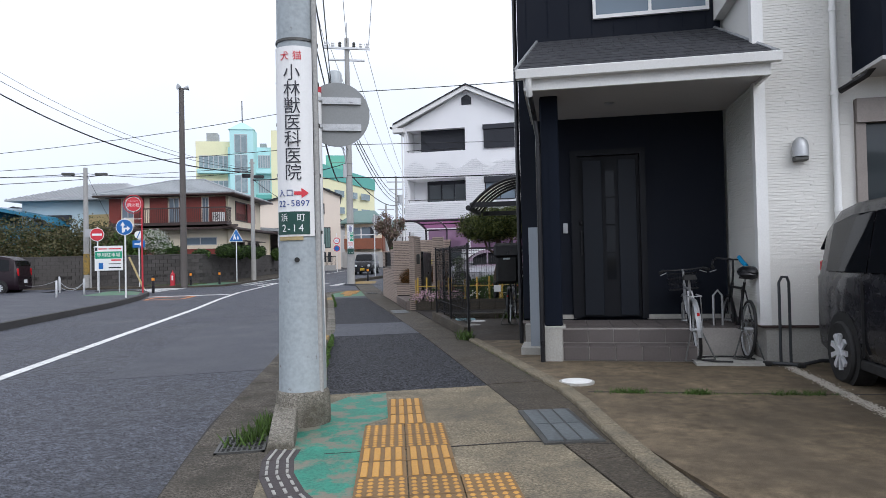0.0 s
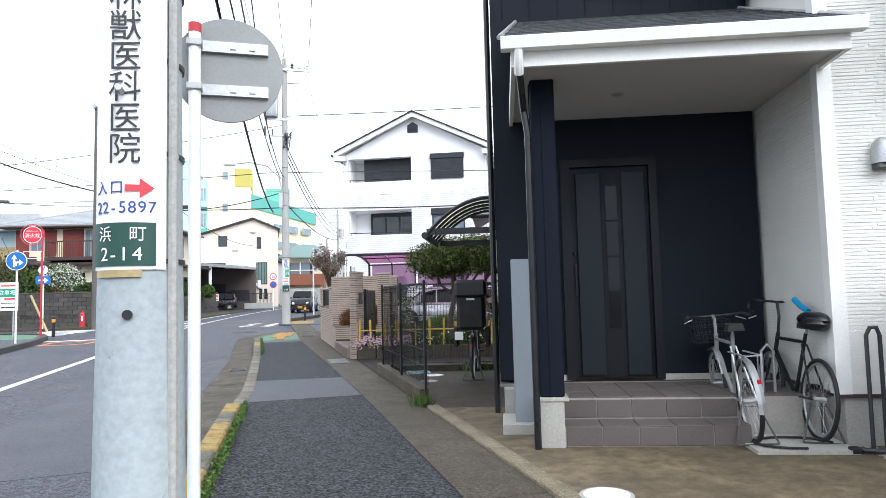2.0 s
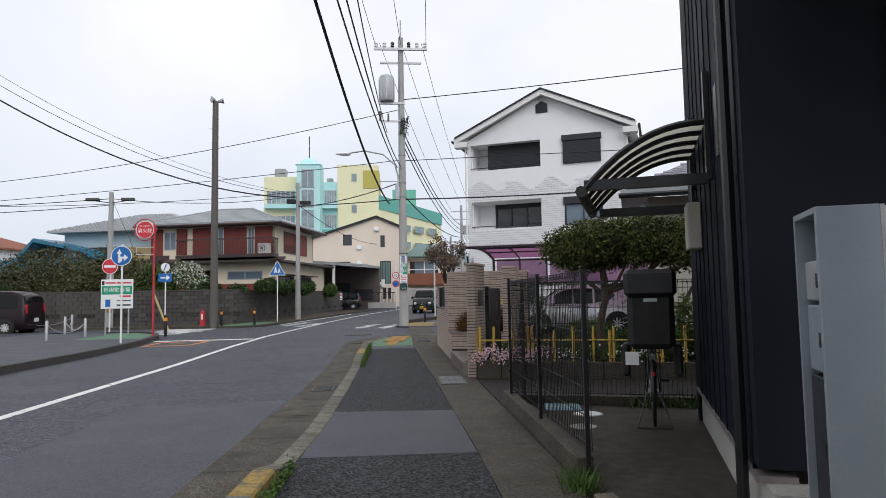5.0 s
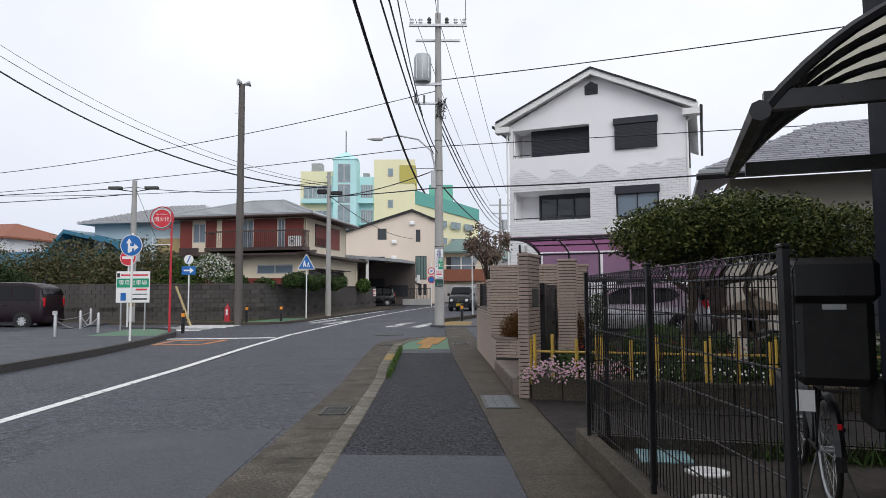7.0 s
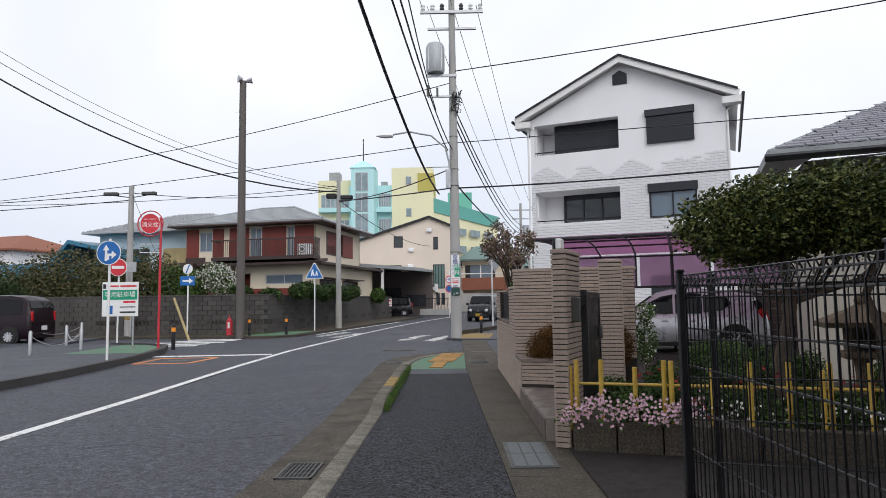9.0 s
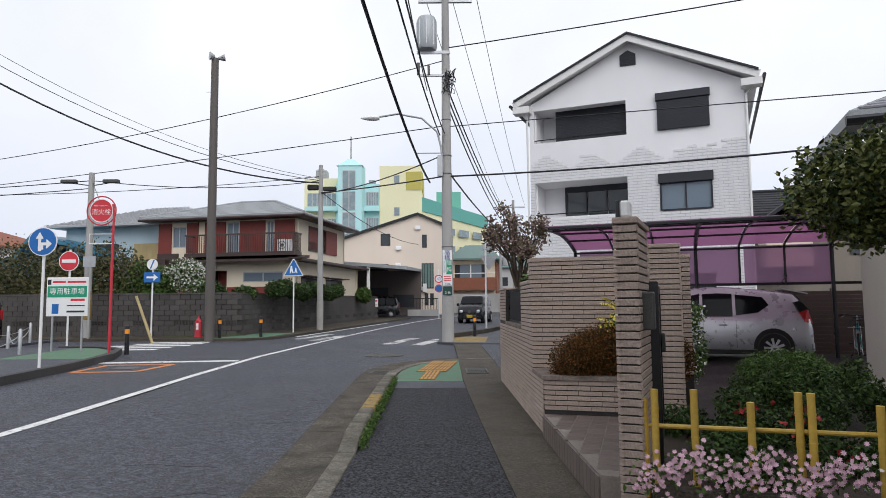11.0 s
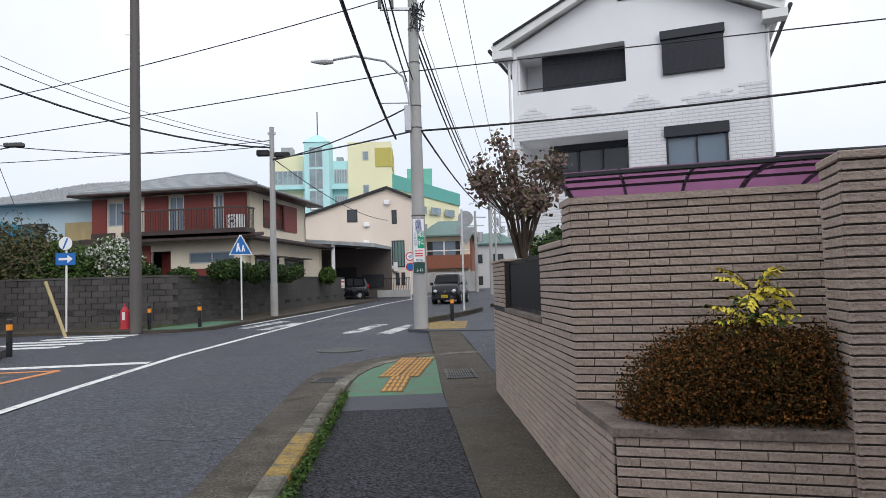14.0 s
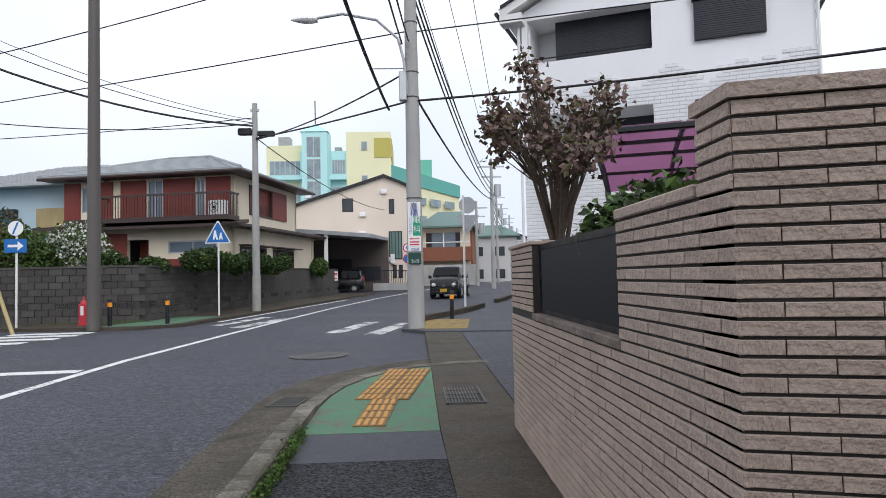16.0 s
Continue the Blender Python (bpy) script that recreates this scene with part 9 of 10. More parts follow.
        for z_ in (0.82, 0.89, 0.95):
            part("basket_wire", Geo().tube([(0.44, -0.17, z_), (0.77, -0.17, z_), (0.77, 0.17, z_), (0.44, 0.17, z_), (0.44, -0.17, z_)], 0.004, 4), BLACK, b)
    if child:
        cs = part("child_seat", Geo().box(-0.86, -0.48, -0.21, 0.21, 0.76, 1.28, 0.05), RUBBER, t, "large black child seat box")
        part("seat_rim", Geo().box(-0.9, -0.46, -0.235, 0.235, 1.24, 1.5, 0.04), BLACK, cs)
        part("badge", Geo().box(-0.872, -0.86, -0.06, 0.06, 1.2, 1.23), STEEL, cs)
        part("foot_guard", Geo().box(-0.75, -0.4, 0.2, 0.27, 0.5, 0.8, 0.02), RUBBER, cs)
        part("foot_guard", Geo().box(-0.75, -0.4, -0.27, -0.2, 0.5, 0.8, 0.02), RUBBER, cs)
        part("label_card", Geo().box(-0.885, -0.875, 0.12, 0.24, 0.62, 0.74), SIGNWHITE, cs)
    return t


bicycle(4.37, 7.26, 0.075, 65, "silver city bicycle with wire basket beside the steps", STEEL, basket=True, lean=-4)
bt_ = bicycle(4.84, 7.12, 0.075, 68, "black sports bicycle with saddle bag in a rack", BLACK, drop=True, lean=4)
part("saddle_bag", Geo().ball((-0.4, 0, 0.98), 0.2, 0.115, 0.075, 14, 8).ball((-0.5, 0.02, 0.95), 0.1, 0.1, 0.06, 10, 6), BLACK, bt_, "black saddle bag", True)
part("blue_pouch", Geo().tube([(-0.3, 0.0, 1.05), (-0.2, 0.02, 1.09), (-0.1, 0.04, 1.15)], 0.025, 7), BLUEBAG, bt_, "bright blue pouch")
part("lamp", Geo().tube([(0.4, -0.22, 0.98), (0.415, -0.22, 0.985)], 0.035, 14), SIGNWHITE, bt_, "round white lamp")
bicycle(3.51, 12.2, 0.05, 69, "black bicycle with large child seat box", BLACK, child=True)
rk = thing("bicycle_rack", *local(2.58, -0.22), 0.045, HR, "dark grey steel floor rack for a bicycle", "bicycle rack")
part("loop", Geo().tube([(-0.06, 0, 0.02), (-0.06, 0, 0.9), (-0.03, 0, 0.96), (0.02, 0, 0.96), (0.04, 0, 0.9), (0.04, 0, 0.02)], 0.016, 8), material("dark rack tube", (0.035, 0.038, 0.042), 0.45, 0.3), rk, "", True)
part("foot", Geo().tube([(-0.2, 0.0, 0.03), (0.1, -0.12, 0.03), (0.35, 0.0, 0.06), (0.7, -0.05, 0.03)], 0.02, 8), MATS["dark rack tube"], rk, "", True)
for x_ in (-0.2, 0.1, 0.7):
    part("rubber_foot", Geo().box(x_ - 0.04, x_ + 0.04, -0.05 if x_ != 0.1 else -0.16, 0.03 if x_ != 0.1 else -0.08, 0, 0.05, 0.01), RUBBER, rk)
rk = thing("bicycle_rack", *local(2.05, 0.5), 0.07, HR, "grey steel hoop rack behind the bicycles", "bicycle rack")
part("hoop", Geo().tube([(-0.05, 0, 0), (-0.05, 0, 0.7), (0.0, 0, 0.76), (0.05, 0, 0.7), (0.05, 0, 0)], 0.014, 8), STEEL, rk, "", True)
solo("lock_cable", Geo().tube([(*local(2.0 + 0.3 * math.cos(a), -0.05 + 0.2 * math.sin(a)), 0.09) for a in [k * 0.4 for k in range(13)]], 0.011, 6), RUBBER, "black lock cable lying on the pad", "cable")


# ---- plants ----
def shrub(name, clumps, n, size, leafmat, label, seed, trunk=None, second=None, share=0.0, long=1.6, category="shrub", shell=0.55):
    """Leaves spread through clumps (x, y, z, rx, ry, rz), denser near their outer shell."""
    rg = random.Random(seed)
    t = thing(name, 0, 0, 0, 0, label, category)
    ga, gb = Geo(), Geo()
    vol = [c[3] * c[4] * c[5] for c in clumps]
    for _ in range(n):
        c = rg.choices(clumps, vol)[0]
        d = Vector((rg.gauss(0, 1), rg.gauss(0, 1), rg.gauss(0, 1))).normalized()
        k = shell + (1 - shell) * rg.random() + rg.gauss(0, 0.05)
        k *= 1 + 0.22 * noise.noise((d.x * 2 + c[0] * 3, d.y * 2 + c[1] * 3, d.z * 2 + seed))
        p = (c[0] + d.x * c[3] * k, c[1] + d.y * c[4] * k, max(c[2] + d.z * c[5] * k, 0.03))
        (gb if rg.random() < share else ga).leaf(p, size, rg, 0.2, long)
    cr = part("crown", ga, leafmat, t)
    if second:
        part("second_leaves", gb, second, t)
    if trunk:
        g = Geo()
        for pts, r0, r1 in trunk:
            g.tube(pts, r0, 7, r1)
        part("trunk", g, BARK, t, "", True)
    return t


rg = random.Random(30)
cl = [(3.9, 16.4, 2.1, 0.6, 0.5, 0.4), (4.3, 16.3, 2.19, 0.6, 0.55, 0.45), (4.9, 16.1, 2.23, 0.65, 0.55, 0.45), (5.5, 15.9, 2.15, 0.6, 0.5, 0.45), (6.1, 15.8, 2.08, 0.55, 0.5, 0.4), (4.5, 16.9, 2.13, 0.7, 0.5, 0.4), (5.4, 16.6, 2.23, 0.7, 0.5, 0.4)]
tk = [([(4.35, 16.45, 0.2), (4.3, 16.4, 0.8), (4.4, 16.35, 1.3), (4.35, 16.35, 1.9)], 0.075, 0.05)]
for c in cl:
    tk.append(([(4.37, 16.4, 1.25 + rg.uniform(0, 0.2)), ((4.37 + c[0]) / 2 + rg.uniform(-0.1, 0.1), (16.4 + c[1]) / 2, 1.55), (c[0], c[1], c[2])], 0.042, 0.015))
tk += [([(5.0, 16.0, 0.2), (5.1, 16.0, 0.9), (4.95, 16.05, 1.4), (5.2, 16.0, 2.1)], 0.06, 0.03), ([(5.6, 15.9, 0.2), (5.45, 15.9, 1.0), (5.75, 15.85, 1.5), (5.8, 15.85, 2.0)], 0.05, 0.02)]
shrub("topiary_tree", cl, 44000, 0.031, LEAF_TOP, "cloud-pruned evergreen tree with flat dense crown", 1, tk, LEAF_DARK, 0.32, category="tree", shell=0.62)
cl = [(2.4, 18.86, 0.76, 0.36, 0.28, 0.28), (2.75, 18.78, 0.82, 0.42, 0.28, 0.3), (3.03, 18.68, 0.82, 0.3, 0.26, 0.3), (2.62, 19.0, 0.85, 0.42, 0.25, 0.28), (2.3, 18.92, 0.64, 0.24, 0.2, 0.16), (3.25, 18.66, 0.78, 0.24, 0.22, 0.3)]
shrub("azalea_bush", cl, 62000, 0.0115, LEAF_RUST, "rounded rust-tinged azalea bush in the tiled planter", 2, None, LEAF_RED, 0.36, 1.5, shell=0.6)
mh_ = thing("mahonia", 2.82, 18.92, 0.5, 0, "mahonia with yellow and green toothed leaves", "plant")
rg = random.Random(6)
gy, gg = Geo(), Geo()
for k in range(32):
    a, tier = k * 2.4, k % 3
    out = rg.uniform(0.2, 0.36) - 0.05 * tier
    root = Vector((0, 0, 0.42 + 0.17 * tier))
    tip = root + Vector((out * math.cos(a), out * 0.85 * math.sin(a), rg.uniform(-0.1, 0.16)))
    mid = (root + tip) / 2 + Vector((0, 0, 0.05))
    part("stalk", Geo().tube([root, mid, tip], 0.0035, 4), BARK, mh_)
    for i in range(8):
        q0 = 0.25 + 0.1 * i
        p = root * (1 - q0) ** 2 + mid * 2 * q0 * (1 - q0) + tip * q0 ** 2
        for s in (-1, 1):
            d = ((tip - root).cross(Vector((0, 0, 1))).normalized() * s + (tip - root).normalized() * 0.4).normalized()
            e = d.cross(Vector((0, 0, 1))).normalized()
            ln = 0.055 * rg.uniform(0.8, 1.2)
            drop = Vector((rg.gauss(0, 0.008), rg.gauss(0, 0.008), -0.026))
            e = (e + Vector((0, 0, rg.choice((-0.7, 0.7))))).normalized()
            (gy if rg.random() < (0.3, 0.6, 0.85)[tier] else gg).add([p, p + d * ln * 0.3 + e * 0.011, p + d * ln * 0.55 + e * 0.006, p + d * ln * 0.7 + e * 0.01 + drop * 0.5, p + d * ln + drop, p + d * ln * 0.7 - e * 0.01 + drop * 0.5, p + d * ln * 0.55 - e * 0.006, p + d * ln * 0.3 - e * 0.011], [(0, 1, 2, 6, 7), (2, 3, 4, 5, 6)])
part("stem", Geo().tube([(0, 0, 0), (0, 0, 0.75)], 0.012, 6), BARK, mh_)
part("yellow_leaves", gy, LEAF_YELLOW, mh_)
part("green_leaves", gg, LEAF_MID, mh_)
# brown-leaved tree behind the grille
rg = random.Random(12)
tk = [([(2.3, 22.75, 0.0), (2.28, 22.72, 0.9), (2.22, 22.7, 1.6), (2.2, 22.68, 1.9)], 0.06, 0.045)]
tips = []
for k in range(14):
    a, r, h = k * 2.4, rg.uniform(0.2, 0.55), rg.uniform(2.2, 2.85)
    tip = (2.1 + r * math.cos(a), 22.65 + r * math.sin(a), h)
    mid = (2.18 + 0.5 * r * math.cos(a), 22.68 + 0.5 * r * math.sin(a), 1.7 + (h - 1.7) * 0.5)
    tk.append(([(2.22, 22.7, rg.uniform(1.3, 1.7)), mid, tip], 0.022, 0.006))
    for j in range(5):
        e = (tip[0] + rg.uniform(-0.17, 0.17), tip[1] + rg.uniform(-0.17, 0.17), tip[2] + rg.uniform(-0.2, 0.12))
        tk.append(([mid, e], 0.007, 0.003))
        tips.append((*e, 0.14, 0.14, 0.14))
shrub("autumn_tree", tips, 2300, 0.04, LEAF_BROWN, "small multi-branched tree with drooping purple-brown leaves", 3, tk, LEAF_OLIVE, 0.25, 1.5, "tree", 0.2)
shrub("evergreen_shrub", [(2.35, 21.4, 1.5, 0.3, 0.7, 0.35), (2.3, 20.6, 1.55, 0.22, 0.4, 0.3), (2.4, 22.2, 1.3, 0.3, 0.5, 0.4)], 5000, 0.04, LEAF_DARK, "glossy evergreen shrub behind the wall", 4, None, LEAF_MID, 0.4)
# garden bed planting


def bed_at(u, v):
    p = pose(BX, BY, 0, 0, 0, ANG) @ Vector((u, v, 0))
    return p.x, p.y


cl = []
rg = random.Random(15)
for k in range(64):
    u, v = rg.uniform(0.2, 4.4), rg.uniform(0.3, 2.1)
    h = rg.uniform(0.1, 0.2) + (0.12 if u > 2.9 else 0.0)
    cl.append((*bed_at(u, v), 0.25 + h * 0.6, rg.uniform(0.15, 0.3), rg.uniform(0.15, 0.3), h))
for k in range(14):
    u, v = rg.uniform(2.7, 4.6), rg.uniform(0.8, 1.7)
    cl.append((*bed_at(u, v), rg.uniform(0.4, 0.62), rg.uniform(0.18, 0.28), rg.uniform(0.18, 0.28), rg.uniform(0.2, 0.3)))
shrub("garden_shrubs", cl, 60000, 0.026, LEAF_DARK, "dense mixed green shrubs in the flower bed", 5, None, LEAF_MID, 0.5, shell=0.35)
shrub("red_flowers", [(*bed_at(rg.uniform(0.4, 3.5), rg.uniform(0.4, 1.6)), rg.uniform(0.4, 0.7), 0.15, 0.15, 0.12) for _ in range(8)], 90, 0.035, PETAL_RED, "scattered dark red blooms among the shrubs", 6, category="flowers", long=1.0, shell=0.3)
shrub("rose_bush", [(4.14, 20.45, 0.75, 0.2, 0.2, 0.45), (4.14, 20.45, 1.2, 0.2, 0.2, 0.18)], 1800, 0.03, LEAF_MID, "tall rose bush with white blooms", 7, [([(4.14, 20.45, 0.05), (4.14, 20.45, 0.8), (4.14, 20.45, 1.3)], 0.012, 0.005)], PETAL_WHITE, 0.16, 1.1)


def blooms(name, spots, n, mat, label, seed, r=0.0125):
    """Small daisies: a ring of petals each."""
    rg = random.Random(seed)
    t = thing(name, 0, 0, 0, 0, label, "flowers")
    g, gl = Geo(), Geo()
    for _ in range(n):
        c = rg.choice(spots)
        p = Vector((c[0] + rg.gauss(0, c[3]), c[1] + rg.gauss(0, c[3]) * 0.5, c[2] + rg.gauss(0, c[4])))
        nrm = Vector((rg.gauss(-0.4, 0.4), -1, rg.gauss(0.5, 0.4))).normalized()
        a = nrm.orthogonal().normalized()
        for k in range(7):
            d = Matrix.Rotation(k * 0.9, 3, nrm) @ a
            e = nrm.cross(d) * r * 0.35
            g.add([p, p + d * r * 0.7 + e, p + d * r * 1.3 + nrm * 0.003, p + d * r * 0.7 - e], [(0, 1, 2), (0, 2, 3)])
        gl.leaf(p + Vector((rg.gauss(0, 0.02), 0.02, -0.02)), 0.025, rg)
    part("petals", g, mat, t)
    part("leaves", gl, LEAF_MID, t)


blooms("daisy_clump", [(*bed_at(u, -0.02 + 0.05 * (k % 2)), 0.36 + 0.05 * (k % 3), 0.07, 0.05) for k, u in enumerate((0.0, 0.12, 0.25, 0.38, 0.5, 0.62, 0.75, 0.88, 1.0))], 480, PETAL_PINK, "pale pink daisies spilling over the bed edge", 8)
blooms("white_flowers", [(*bed_at(u, 0.2), 0.4, 0.14, 0.05) for u in (1.3, 1.7, 2.2, 2.6, 3.1, 3.6, 4.0)], 130, PETAL_WHITE, "small white flowers along the bed edge", 9)
shrub("bamboo_leaves", [(*bed_at(3.2, 0.3), 0.9, 0.2, 0.2, 0.4)], 500, 0.03, LEAF_MID, "thin yellow-green bamboo foliage", 10, long=4.0)
# greenery behind the block wall across the junction
for k, (x, y, z, rx, ry, rz_, n, mt, lb) in enumerate([
        (-13.4, 39.6, 2.2, 2.4, 1.6, 2.0, 16000, LEAF_OLIVE, "large loose olive-brown shrub behind the wall"),
        (-11.4, 39.2, 2.0, 1.2, 1.0, 1.3, 6000, LEAF_MID, "green shrub behind the wall"),
        (-17.6, 41.0, 2.5, 2.8, 1.6, 2.0, 14000, LEAF_OLIVE, "brownish hedge beside the parking lot"),
        (-20.5, 38.6, 1.7, 2.6, 1.2, 1.6, 12000, LEAF_DARK, "dark green hedge beside the parking lot"),
        (-24.0, 42.0, 2.5, 3.4, 1.8, 2.3, 14000, LEAF_OLIVE, "brownish trees beyond the parking lot"),
        (-30.0, 46.0, 2.2, 4.0, 2.0, 2.2, 7000, LEAF_MID, "distant green trees beyond the houses")]):
    shrub("shrub", [(x, y, z, rx, ry, rz_), (x + rx * 0.5, y, z * 0.9, rx * 0.6, ry, rz_ * 0.8), (x - rx * 0.5, y, z * 0.85, rx * 0.6, ry, rz_ * 0.85)], n, 0.085, mt, lb, 40 + k, [([(x, y, 0), (x + 0.1, y, 1.5), (x, y, z + 0.5)], 0.1, 0.04)], LEAF_DARK, 0.2, shell=0.4)
cl = [(-5.9 + k * 0.16, 39.0 + k * 0.95, 2.05 + 0.1 * math.sin(k * 1.7), 0.45, 0.6, 0.38) for k in range(9)] + [(-8.4, 38.6, 1.95, 0.6, 0.5, 0.45), (-7.0, 38.4, 1.9, 0.5, 0.5, 0.3)]
shrub("hedge", cl, 15000, 0.07, LEAF_DARK, "clipped dark green hedge rising over the block wall", 50, None, LEAF_MID, 0.35)
shrub("small_shrub", [(-3.9, 52.6, 2.0, 0.5, 0.6, 0.5)], 1500, 0.09, LEAF_MID, "small shrub below the barred window", 53)
shrub("flowering_tree", [(-9.9, 39.6, 2.7, 1.0, 0.8, 0.75), (-9.3, 39.5, 2.2, 0.8, 0.7, 0.6)], 3600, 0.09, LEAF_MID, "magnolia with pale pink-white blooms", 51, [([(-9.8, 39.6, 0), (-9.7, 39.6, 1.8), (-9.9, 39.6, 2.8)], 0.07, 0.03)], PETAL_WHITE, 0.4, 1.1, "tree", 0.4)


def grass(name, pts, n, h, label, seed, mat=MOSS, spread=0.05):
    rg = random.Random(seed)
    g = Geo()
    for _ in range(n):
        i = rg.randrange(len(pts) - 1)
        k = rg.random()
        p = Vector(pts[i]) * (1 - k) + Vector(pts[i + 1]) * k
        p += Vector((rg.gauss(0, spread), rg.gauss(0, spread), 0))
        d = Vector((rg.gauss(0, 0.5), rg.gauss(0, 0.5), 1)).normalized() * h * rg.uniform(0.4, 1.2)
        e = Vector((rg.gauss(0, 1), rg.gauss(0, 1), 0)).normalized() * h * 0.06
        g.add([p - e, p + e, p + d * 0.6 + e * 0.6, p + d], [(0, 1, 2), (0, 2, 3)])
    solo(name, g, mat, label, "grass", "stuff")


grass("grass_tufts", [(2.35, 5.55, 0.045), (3.2, 5.2, 0.045), (4.3, 4.85, 0.045)], 350, 0.035, "low grass growing in the drive joint", 60, spread=0.02)
for k_, (a_, b_) in enumerate((((2.5, 5.5, 0.045), (2.75, 5.4, 0.045)), ((3.1, 5.26, 0.045), (3.25, 5.2, 0.045)), ((3.75, 5.03, 0.045), (4.15, 4.9, 0.045)))):
    grass("grass_clump", [a_, b_], 260, 0.055, "clump of bright green weeds in the drive joint", 90 + k_, LEAF_MID, 0.025)
grass("weeds", [(-0.62, 4.75, 0.0), (-0.42, 5.1, 0.0), (-0.46, 5.3, 0.0)], 420, 0.13, "weeds growing at the pole foot", 61, LEAF_MID, 0.06)
grass("weeds_by_fence", [(2.06, 9.75, 0.03), (2.12, 10.05, 0.03)], 160, 0.16, "weeds at the end of the fence kerb", 62, LEAF_MID, 0.05)
grass("gutter_moss", [(2.1, 6.6, 0.03), (2.1, 9.5, 0.03)], 260, 0.03, "moss along the gutter edge", 63, spread=0.015)
grass("wall_weeds", [(-9.5, 36.9, 0.2), (-7.5, 36.8, 0.2), (-6.5, 37.0, 0.2)], 500, 0.14, "weeds along the foot of the block wall", 64, spread=0.08)
grass("yard_weeds", [(3.5, 12.9, 0.05), (4.6, 12.6, 0.05)], 300, 0.18, "weeds along the back fence", 65, LEAF_MID, 0.07)
# gravel strip and small covers in the drive
rg = random.Random(70)
g = Geo()
for i in range(3600):
    k = rg.random()
    u, v = 2.58 + 0.08 * rg.gauss(0, 0.4), 0.0 - 4.0 * k
    x_, y_ = local(u, v)
    s = rg.uniform(0.004, 0.009)
    g.ball((x_, y_, 0.046), s, s * rg.uniform(0.6, 1), s * 0.7, 5, 3)
solo("gravel", g, material("pale gravel", (0.5, 0.46, 0.4), 0.8, vary=0.4, island=1.0, bump=0), "strip of pale gravel in the drive", "gravel", "stuff")
edging = thing("drive_edging", label="row of worn concrete edging blocks along the drive", category="kerb", kind="structure")
EDGE = [(1.5, 0.0), (1.88, 3.7), (1.97, 4.4), (2.1, 5.2), (2.16, 5.8), (2.17, 9.7)]
for p, q in zip(EDGE, EDGE[1:]):
    d = Vector((q[0] - p[0], q[1] - p[1]))
    n = max(1, round(d.length / 0.6))
    for k in range(n):
        part("edging_block", Geo().box(0.004, d.length / n - 0.004, -0.07, 0.07, 0.0, 0.062, 0.012), CONC, edging, at=pose(p[0] + d.x * k / n, p[1] + d.y * k / n, 0, 0, 0, math.degrees(math.atan2(d.y, d.x))))
manhole(2.9, 12.5, 0.16, 0.045, WHITEPAINT, "pale round inspection cover in the yard")
manhole(2.66, 11.85, 0.13, 0.045, LIGHTCONC, "small round inspection cover in the yard")
cv = thing("meter_cover", 2.75, 13.0, 0.045, -10, "blue-grey square meter cover in the yard", "meter cover")
part("lid", Geo().box(-0.2, 0.2, -0.25, 0.25, -0.01, 0.012, 0.004), BLUELID, cv)
for k in range(6):
    part("lid_rib", Geo().box(-0.17, 0.17, -0.2 + k * 0.075, -0.17 + k * 0.075, 0.011, 0.016), BLUELID, cv)
shrub("round_shrub", [(5.15, 20.1, 0.42, 0.6, 0.45, 0.34), (5.6, 20.3, 0.32, 0.4, 0.4, 0.26)], 16000, 0.02, LEAF_MID, "low rounded fine-leaved green bush in the yard", 80, shell=0.7)
bicycle(9.45, 25.4, 0.075, 238, "teal city bicycle with basket standing in the yard", material("teal bicycle paint", (0.02, 0.25, 0.24), 0.3, 0.3, bump=0), basket=True)
cl = [(*bed_at(u, v), 0.3 + h * 0.5, 0.22, 0.2, h) for u, v, h in ((0.8, 2.6, 0.22), (1.2, 3.0, 0.28), (1.6, 3.4, 0.3), (2.0, 2.9, 0.24), (2.4, 3.3, 0.26), (1.5, 2.5, 0.2), (2.1, 3.9, 0.32), (2.7, 3.8, 0.28))]
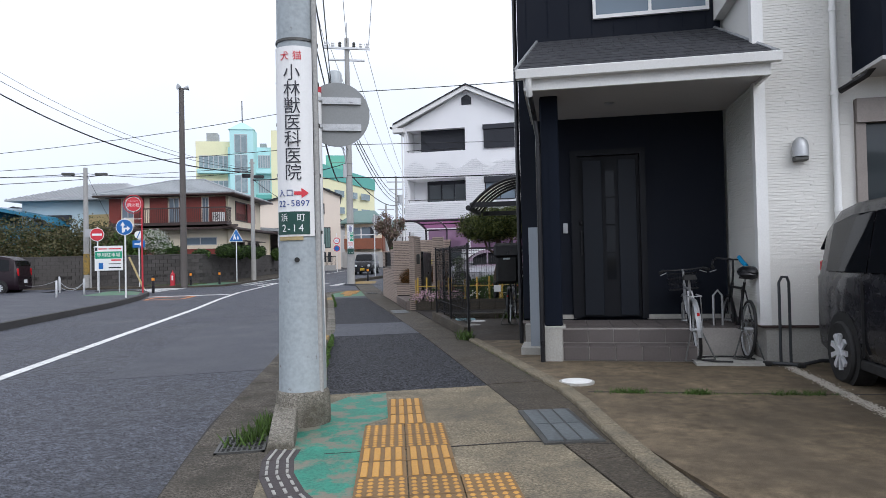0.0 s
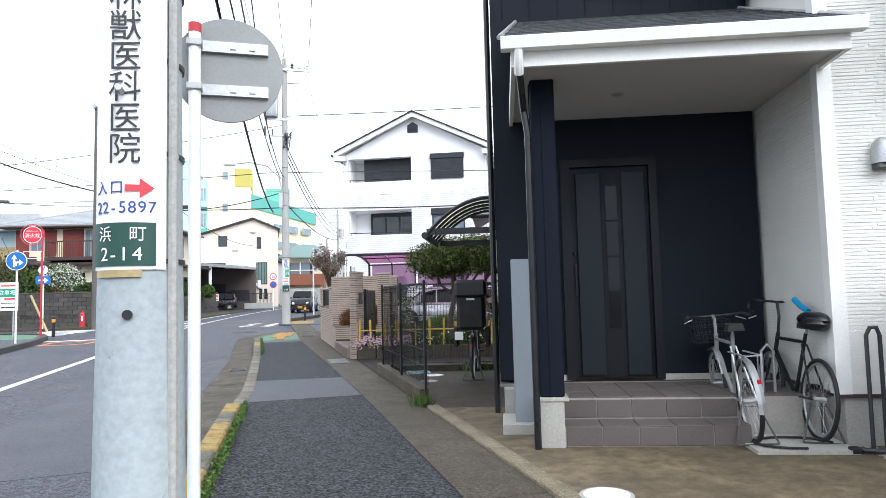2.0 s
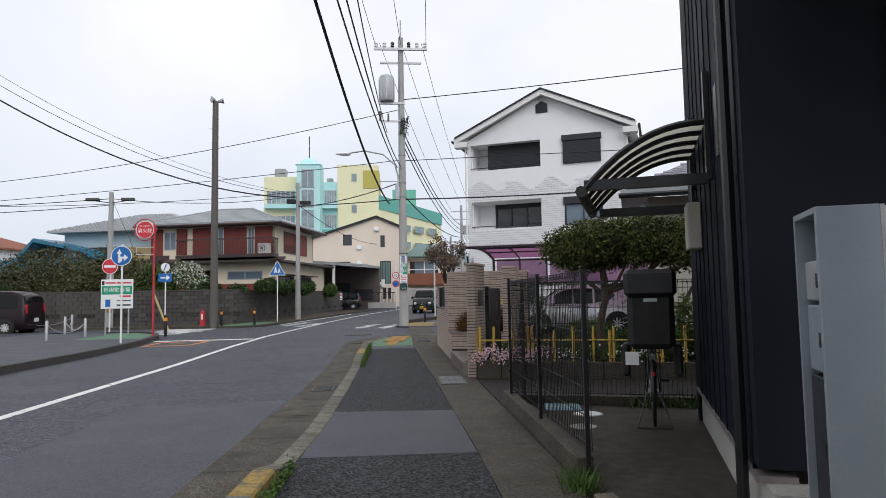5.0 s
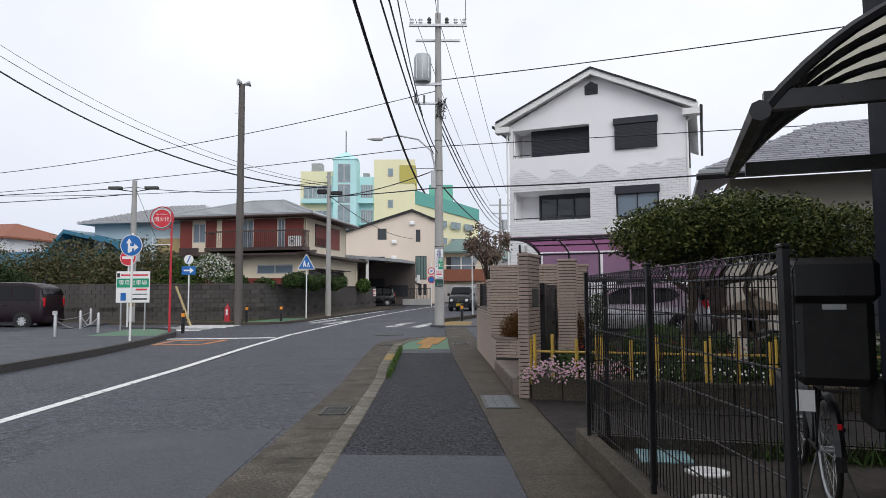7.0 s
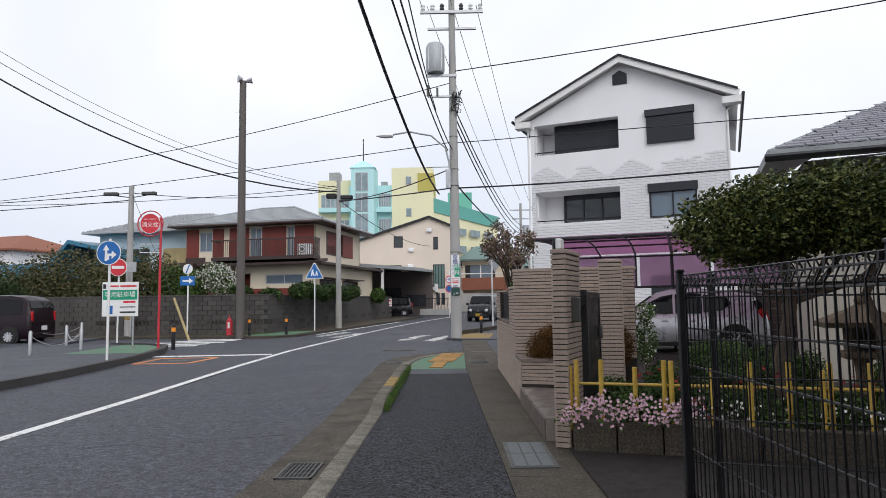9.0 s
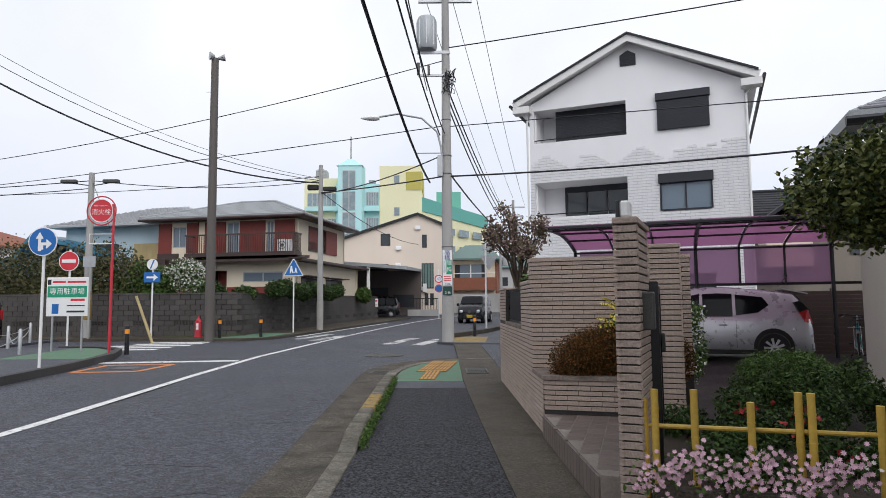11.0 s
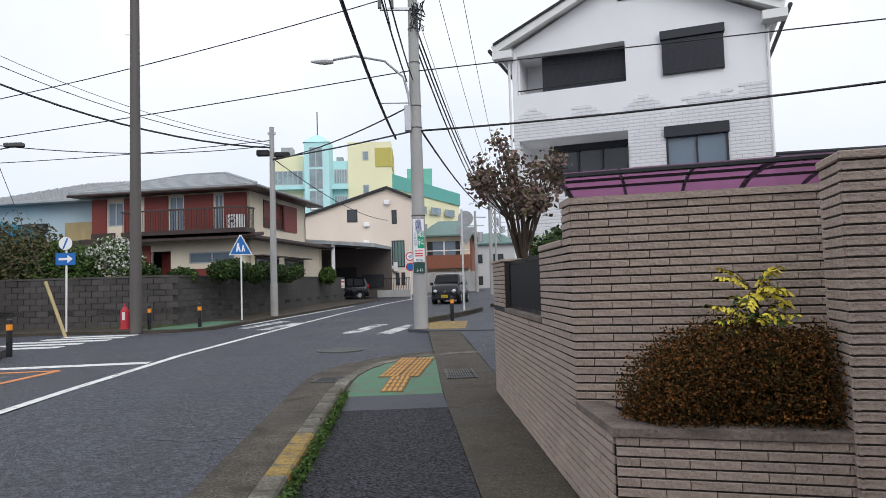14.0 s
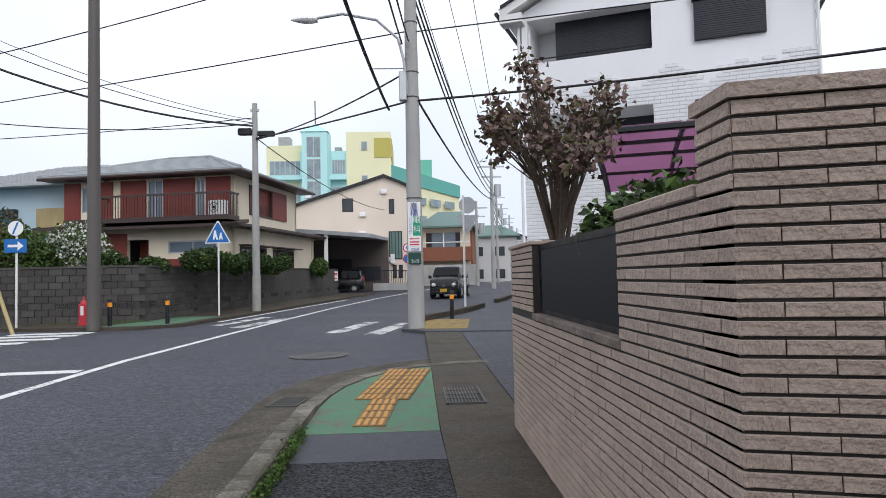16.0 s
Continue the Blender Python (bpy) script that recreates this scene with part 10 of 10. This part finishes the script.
shrub("herb_patch", cl, 9000, 0.024, LEAF_MID, "loose low flowering herbs beside the gate path", 84, None, LEAF_DARK, 0.4, 2.2, shell=0.3)
solo("drive_joint", Geo().prism([(2.3, 5.575), (4.7, 4.73), (4.71, 4.75), (2.31, 5.595)], 0.03, 0.0475), JOINT, "dark joint across the concrete drive", "joint", "structure")

# ---- split tiles on the garden wall: nearest singly, the rest joined ----
tile_face(garden_wall, 1.97, 19.49, ANG, 1.7, 0.585, 1.83, True)
tile_face(garden_wall, 1.97, 18.74, ANG, 1.16, 0.285, 0.58, True)
tile_face(garden_wall, 1.97, 20.5, -90, 1.02, 0.585, 1.585, True)
tile_face(garden_wall, 1.97, 20.5, -90, 1.74, 0.035, 0.58, False)
tile_face(garden_wall, 1.97, 23.5, -90, 3.0, 0.035, 1.03, False)
tile_face(garden_wall, 1.97, 23.5, -90, 1.0, 1.085, 1.58, False)
tile_face(garden_wall, 1.97, 19.7, -90, 0.21, 1.585, 1.83, False)
tile_face(garden_wall, 2.17, 23.5, 180, 0.2, 0.02, 1.58, False)
tagged(part("bricks", rest, BRICKSTUFF, garden_wall), kind="stuff")
part("coping", Geo().box(1.953, 2.19, 19.72, 20.5, 1.586, 1.63, 0.006), BRICK, garden_wall)
part("coping", Geo().box(1.945, 2.19, 22.48, 23.52, 1.58, 1.61, 0.006), BRICK, garden_wall)
part("sill", Geo().box(1.953, 2.19, 20.48, 22.5, 1.034, 1.08, 0.006), CAPTILE, garden_wall)
part("coping", Geo().prism([(1.953, 19.473), tuple(Vector((1.953, 19.473)) + U17 * 1.72), tuple(Vector((2.1, 19.7)) + U17 * 1.66), (2.1, 19.7), (1.953, 19.72)], 1.831, 1.872), BRICK, garden_wall)
part("planter_coping", Geo().prism([(1.952, 18.722), tuple(Vector((1.952, 18.722)) + U17 * 1.25), tuple(Vector((2.0, 18.9)) + U17 * 1.25), (2.12, 18.88), (2.12, 19.47), (1.952, 19.47)], 0.581, 0.622), CAPTILE, garden_wall)
